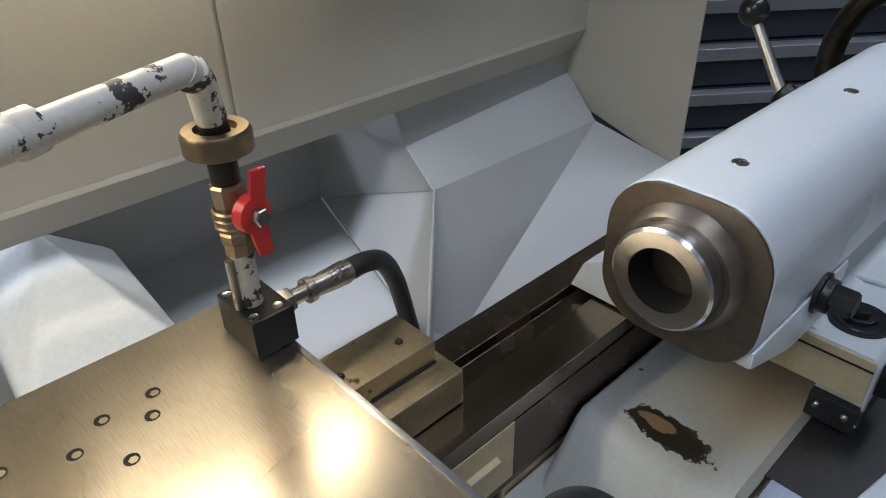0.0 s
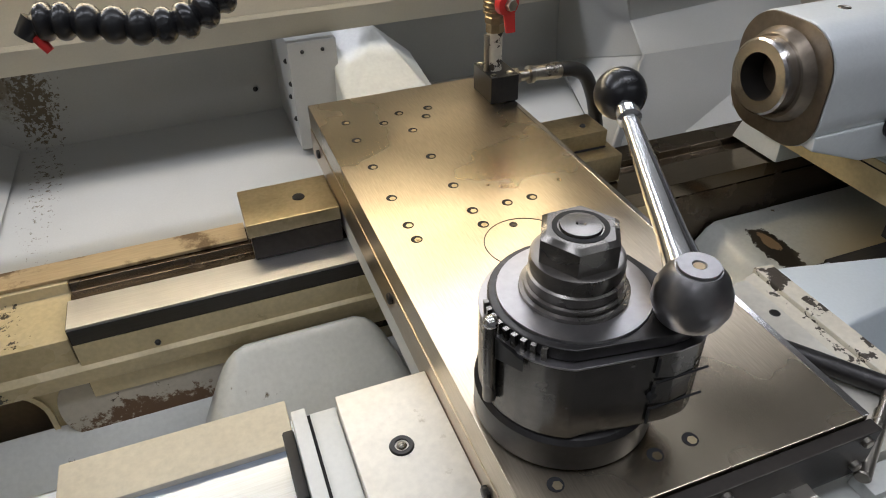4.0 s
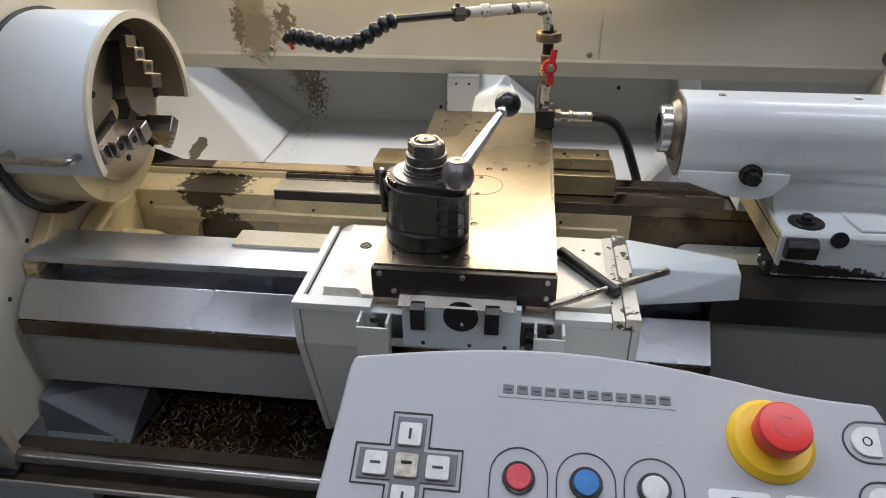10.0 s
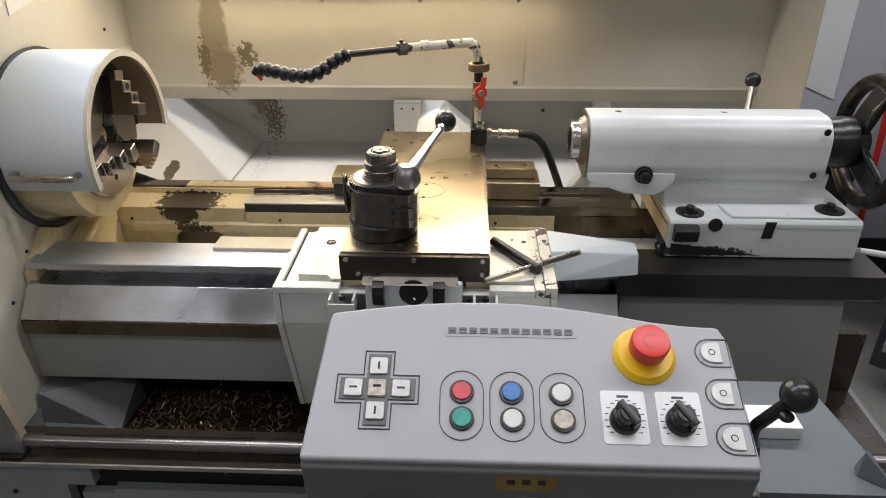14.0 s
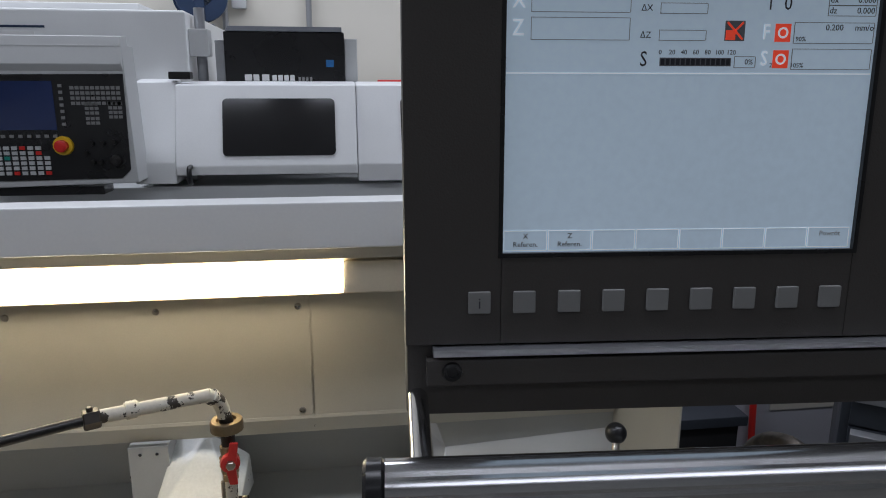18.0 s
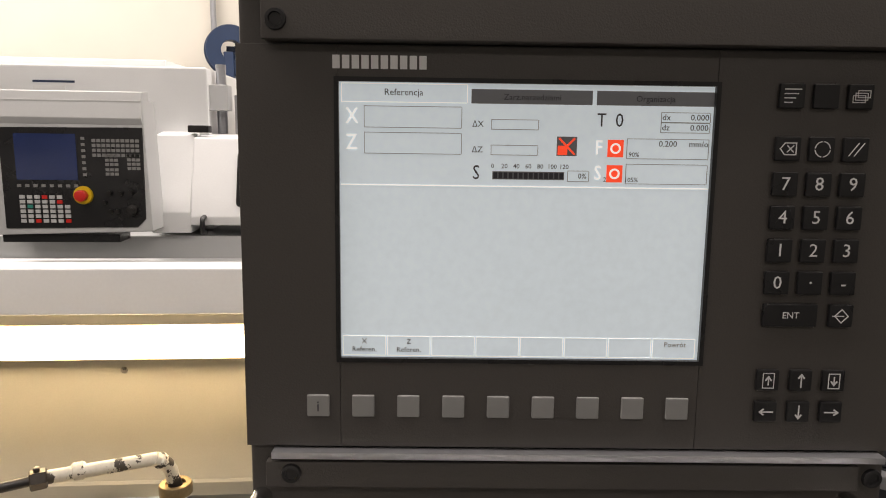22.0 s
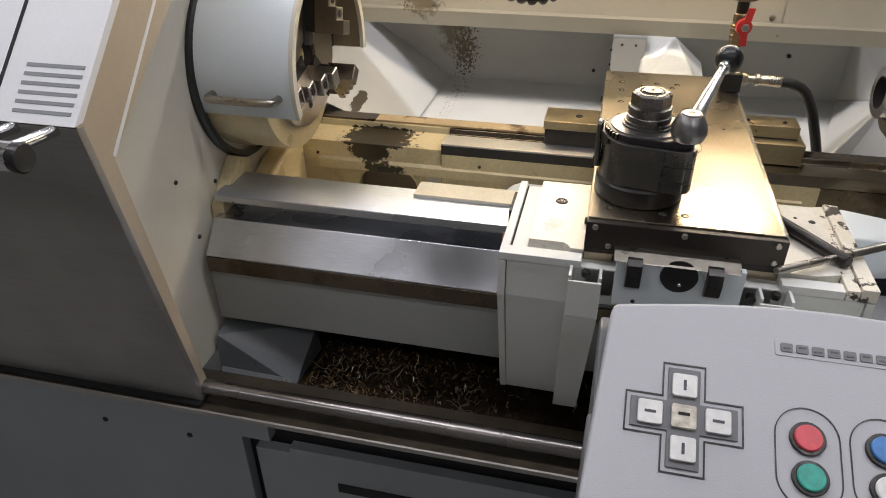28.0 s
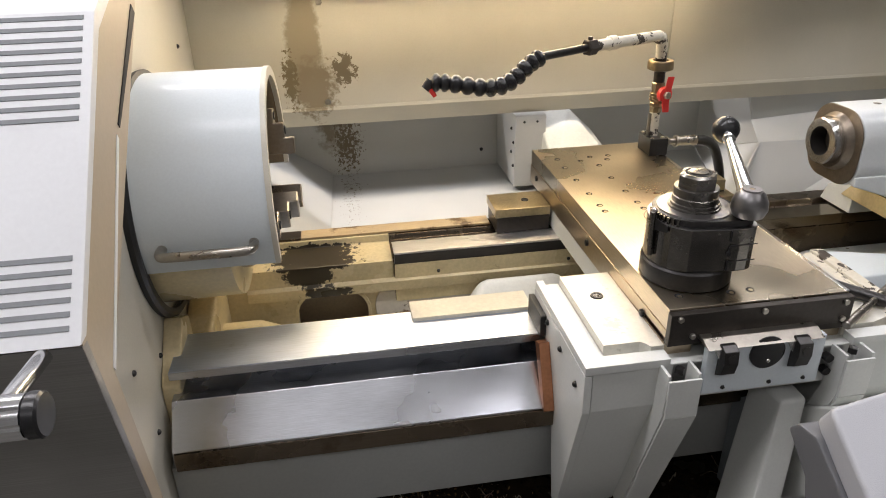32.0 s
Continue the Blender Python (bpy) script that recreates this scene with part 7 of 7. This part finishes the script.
def slope_plate(x0, x1, z0, z1, lift, thick, off=-0.02, r=0.018):
    ring = [(x0 + (x1 - x0) / 2 + px, pz) for px, pz in round_rect(x1 - x0, z1 - z0, r, 4)]
    own = bmesh.new()
    zc = (z0 + z1) / 2
    f = [own.verts.new((px, slope_y(zc + pz, off) - lift, zc + pz)) for px, pz in ring]
    bk = [own.verts.new((px, slope_y(zc + pz, off) - lift + thick, zc + pz)) for px, pz in ring]
    own.faces.new(f)
    own.faces.new(bk[::-1])
    for k in range(len(f)):
        j = (k + 1) % len(f)
        own.faces.new((f[k], bk[k], bk[j], f[j]))
    bmesh.ops.recalc_face_normals(own, faces=own.faces[:])
    return own


part("window", slope_plate(-0.190, 0.258, 1.425, 1.650, 0.004, 0.008), M_GLASS, door, "dark rounded door window")
part("window", slope_plate(0.530, 0.98, 1.425, 1.650, 0.004, 0.008, -0.005), M_GLASS, door2, "dark rounded door window")
part("door_handle", tube(smooth_line([(-0.315, FY - 0.02, 1.385), (-0.315, FY - 0.055, 1.378), (-0.315, FY - 0.055, 1.330), (-0.315, FY - 0.02, 1.322)], 4), 0.010, 10), M_BLACK, door, "black door handle")
blk = part("drive_box", box(-0.20, 0.305, FY + 0.25, 3.2, 1.69, 1.925, 0.006), M_BLACK, cnc, "black drive housing with model name shown as bars")
part("drive_box_cap", prism([(FY + 0.24, 1.925), (FY + 0.30, 1.95), (3.2, 1.95), (3.2, 1.925)], "x", -0.19, 0.295, 0.003), M_DRAWER, cnc)
part("drive_box_side", box(0.3055, 0.36, FY + 0.27, 3.2, 1.69, 1.90, 0.004), M_CNCGREY, cnc)
part("drive_box_side", box(-0.24, -0.2005, FY + 0.27, 3.2, 1.69, 1.89, 0.004), M_DRAWERRAIL, cnc)
for k, w in enumerate((0.030, 0.024, 0.030)):
    part("name_bar", box(-0.120 + 0.036 * k, -0.120 + 0.036 * k + w, FY + 0.247, FY + 0.2495, 1.722, 1.748), M_PRINT, blk)
for k in range(4):
    part("name_bar", box(-0.005 + 0.025 * k, 0.014 + 0.025 * k, FY + 0.247, FY + 0.2495, 1.722, 1.746), M_PRINT, blk)
for k in range(4):
    part("name_bar", box(0.105 + 0.016 * k, 0.115 + 0.016 * k, FY + 0.247, FY + 0.2495, 1.722, 1.738), M_KEYGREY, blk)
part("badge", box(0.225, 0.258, FY + 0.247, FY + 0.2495, 1.78, 1.81), M_BTN_BLUE, blk)
mast = part("cable_mast", rod((-0.30, FY + 0.30, 1.72), (-0.30, FY + 0.30, 2.02), 0.022, seg=14), M_DRAWERRAIL, cnc, "steel cable mast")
part("mast_clamp", box(-0.335, -0.255, FY + 0.22, FY + 0.30, 1.82, 1.93, 0.005), M_CNCGREY, mast)
part("bracket", box(-0.40, -0.315, FY + 0.10, FY + 0.16, 1.725, 1.755, 0.004), M_OXIDE, cnc)
part("plate_on_top", box(0.40, 0.60, FY + 0.30, FY + 0.50, 1.70, 1.715), M_PAPER, cnc)
part("red_pen", rod((0.45, FY + 0.32, 1.722), (0.60, FY + 0.36, 1.722), 0.006, seg=8), M_STOPRED, cnc)

# its operating panel
tilt_p = math.atan2(0.05, 0.40)
pan = part("panel_housing", prism([(-1.070, 1.325), (-0.485, 1.340), (-0.502, 1.845), (-1.055, 1.845)], "y", FY - 0.13, FY + 0.02, 0.006), M_CNCGREY, cnc, "pale grey panel housing")
part("panel_hood", prism([(FY - 0.13, 1.75), (FY - 0.145, 1.775), (FY - 0.12, 1.875), (FY - 0.05, 1.88), (FY - 0.05, 1.75)], "x", -1.055, -0.503, 0.003), M_CNCGREY, cnc)
PF = FY - 0.136
PDX = 0.043  # offset of the operating panel



def panel_part(name, bm, mat, owner, label=""):
    return part(name, moved(bm, Matrix.Translation((PDX, 0, 0))), mat, owner, label)


face = panel_part("panel_face", prism([(-1.075, 1.352), (-0.585, 1.358), (-0.552, 1.39), (-0.548, 1.742), (-1.075, 1.738)], "y", PF, PF + 0.01, 0.003), M_BLACK, cnc, "black operating panel face")
panel_part("blue_screen", box(-1.02, -0.795, PF - 0.002, PF, 1.540, 1.715), material("dim_blue_screen", (0.012, 0.022, 0.075), 0.2, vary=0.1, emit=0.25), face, "dark blue screen")
for r in range(4):
    for c in range(10):
        panel_part("key", box(-0.735 + 0.0178 * c, -0.722 + 0.0178 * c, PF - 0.004, PF, 1.685 - 0.0185 * r, 1.697 - 0.0185 * r), M_KEYGREY, face)
for gx, gz, nc, nr in ((-0.690, 1.628, 3, 3), (-0.690, 1.575, 3, 2), (-0.608, 1.630, 3, 4)):
    for r in range(nr):
        for c in range(nc):
            panel_part("key", box(gx + 0.017 * c, gx + 0.013 + 0.017 * c, PF - 0.004, PF, gz - 0.0165 * r, gz + 0.011 - 0.0165 * r), M_KEYGREY, face)
for c in range(8):
    panel_part("key", box(-1.02 + 0.03 * c, -1.006 + 0.03 * c, PF - 0.004, PF, 1.512, 1.523), M_KEYGREY, face)
for c in range(7):
    panel_part("key", box(-0.775, -0.762, PF - 0.004, PF, 1.555 + 0.023 * c, 1.566 + 0.023 * c), M_KEYGREY, face)
krng = random.Random(3)
for r in range(6):
    for c in range(7):
        if r < 2 and c > 5:
            continue
        panel_part("key", box(-1.015 + 0.0275 * c, -0.996 + 0.0275 * c, PF - 0.004, PF, 1.468 - 0.0185 * r, 1.481 - 0.0185 * r),
             M_STOPRED if krng.random() < 0.12 else (M_BTN_GREEN if krng.random() < 0.06 else M_LABEL), face)
sp = panel_part("stop_collar", turned([(0, 0.036), (0.012, 0.034), (0.012, 0)], (-0.779, PF, 1.482), (0, -1, 0), 32), M_YELLOW, face, "yellow stop collar")
panel_part("stop_button", turned([(0.012, 0.022), (0.035, 0.022), (0.038, 0.016), (0.038, 0)], (-0.779, PF, 1.482), (0, -1, 0), 28), M_STOPRED, sp, "red stop button")
for kx, kz, r in ((-0.60, 1.425, 0.022), (-0.60, 1.425, 0.012), (-0.68, 1.42, 0.010), (-0.68, 1.49, 0.011), (-0.64, 1.49, 0.010), (-0.60, 1.495, 0.010), (-0.655, 1.42, 0.009), (-0.70, 1.455, 0.009)):
    panel_part("knob", turned([(0, r), (0.012 if r > 0.02 else 0.018, r * 0.9), (0.018, 0)], (kx, PF, kz), (0, -1, 0), 18), M_OXIDE, face)
part("panel_foot", box(-1.06, -0.62, FY - 0.11, FY, 1.295, 1.325), M_BLACK, cnc)
part("side_latch", tube(smooth_line([(-1.12, FY - 0.08, 1.60), (-1.17, FY - 0.10, 1.58), (-1.165, FY - 0.10, 1.44), (-1.12, FY - 0.08, 1.42)], 4), 0.010, 8), M_BLACK, cnc)
part("blue_line", box(-1.05, -0.88, FY + 0.198, FY + 0.1995, 1.925, 1.934), M_NAVY, cnc)
part("notice", box(-1.05, -0.92, FY + 0.198, FY + 0.1995, 1.85, 1.91), M_PAPER, cnc)

# hose reel, pipes and socket on the hall wall
reel = thing("hose_reel", (-0.51, 4.0, 2.0), "navy blue air hose reel above the machine", "hose reel")
part("drum", turned([(-0.05, 0.06), (-0.05, 0.145), (-0.038, 0.150), (-0.038, 0.10), (0.038, 0.10), (0.038, 0.150), (0.05, 0.145), (0.05, 0.06), (-0.05, 0.06)], (-0.51, 4.0, 2.21), (0.35, -1, 0), 40), M_NAVY, reel)
part("stand", box(-0.59, -0.43, 3.92, 4.0, 2.0005, 2.05, 0.01), M_NAVY, reel)
part("stand_post", box(-0.54, -0.48, 3.94, 3.99, 2.0505, 2.20, 0.006), M_NAVY, reel)
part("wall_mount", box(-0.54, -0.48, 4.03, 4.2, 2.18, 2.24), M_NAVY, reel)
for px in (-0.64, -0.40, 0.10):
    solo("wall_pipe", rod((px, 4.16, 0.5), (px, 4.16, 3.9), 0.018, seg=12), M_DRAWERRAIL, "grey pipe running up the hall wall", "pipe", group="wall pipes")
solo("wall_socket", box(-0.36, -0.27, 4.15, 4.2, 2.16, 2.26, 0.01), M_CNCGREY, "grey socket box on the hall wall", "socket box")
wire = [(-4.9 + 0.5 * k, 4.17, 2.62 + 0.012 * math.sin(k)) for k in range(10)]
solo("wall_cable", tube(smooth_line(wire, 3), 0.008, 6), M_CNCGREY, "thin cable along the hall wall", "cable")
for k in range(5):
    solo("cable_clip", box(-3.4 + 0.75 * k, -3.36 + 0.75 * k, 4.15, 4.2, 2.60, 2.64), M_OXIDE, "small clip holding the wall cable", "clip", group="cable clips")

# ---- drawer cabinet and things by the tailstock end ----
cab = thing("drawer_cabinet", (1.45, 1.0, 0.0), "dark slate tool cabinet with silver drawer rails", "tool cabinet")
CAB = Matrix.Translation((1.46, 1.0, 0)) @ Matrix.Rotation(radians(-38), 4, "Z")
part("carcass", moved(box(0, 0.74, 0.012, 0.62, 0.10, 1.15, 0.004), CAB), M_DRAWER, cab)
for wx in (0.08, 0.66):
    for wy in (0.08, 0.54):
        part("castor", moved(turned([(-0.015, 0), (-0.015, 0.045), (-0.01, 0.05), (0.01, 0.05), (0.015, 0.045), (0.015, 0)], (wx, wy, 0.0505), (1, 0, 0), 20), CAB), M_RUBBER, cab, "black castor")
for k in range(9):
    z0 = 0.115 + 0.113 * k
    dr = part("drawer", moved(box(0.02, 0.72, 0.0, 0.011, z0, z0 + 0.107, 0.002), CAB), M_DRAWER, cab, "dark drawer front")
    part("drawer_rail", moved(prism([(0.0, z0 + 0.062), (-0.016, z0 + 0.066), (-0.019, z0 + 0.096), (0.0, z0 + 0.104)], "x", 0.025, 0.715, 0.001), CAB), M_DRAWERRAIL, dr, "silver grip rail")
screen = thing("grey_partition", (2.2, 1.75, 0.0), "grey partition panel with pale sheets on it", "partition")
part("panel", box(1.305, 3.6, 1.75, 1.80, 0.0, 2.4, 0.004), M_HALLGREY, screen)
part("sheet", prism([(1.31, 0.90), (1.50, 0.82), (1.50, 1.9), (1.31, 1.9)], "y", 1.744, 1.7495), M_CNC, screen, "pale hanging sheet")
part("sheet", prism([(1.80, 0.55), (2.30, 0.55), (2.30, 2.2), (1.80, 2.2)], "y", 1.744, 1.7495), M_HALL, screen, "pale hanging sheet")
part("kick_rail", box(1.305, 3.6, 1.735, 1.7495, 0.0, 0.22), M_SLOT, screen, "black rail along the floor")
low = thing("dark_bench", (1.42, 1.6, 0.0), "low dark steel bench behind the tailstock", "bench")
part("top", box(1.30, 1.57, 1.52, 1.72, 0.62, 0.655, 0.004), M_DRAWER, low)
part("body", box(1.32, 1.55, 1.54, 1.71, 0.0, 0.6195, 0.004), M_SLOT, low)
pole = solo("red_pole", rod((1.735, 1.705, 0.0), (1.660, 1.715, 1.60), 0.012, seg=14), M_STOPRED, "thin red pole leaning in front of the grey partition", "pole")
cable = [(1.0, 0.05, 0.03), (1.3, 0.10, 0.012), (1.7, -0.02, 0.012), (2.3, 0.12, 0.012), (3.2, 0.10, 0.012)]
solo("floor_cable", tube(smooth_line(cable, 8), 0.012, 10), M_RUBBER, "black cable lying on the concrete floor", "cable")
solo("floor_cable", tube(smooth_line([(1.0, 0.50, 0.80), (1.3, 0.60, 0.72), (1.7, 0.70, 0.70)], 8), 0.008, 8), M_PAPER, "pale cable hanging at the machine end", "cable")
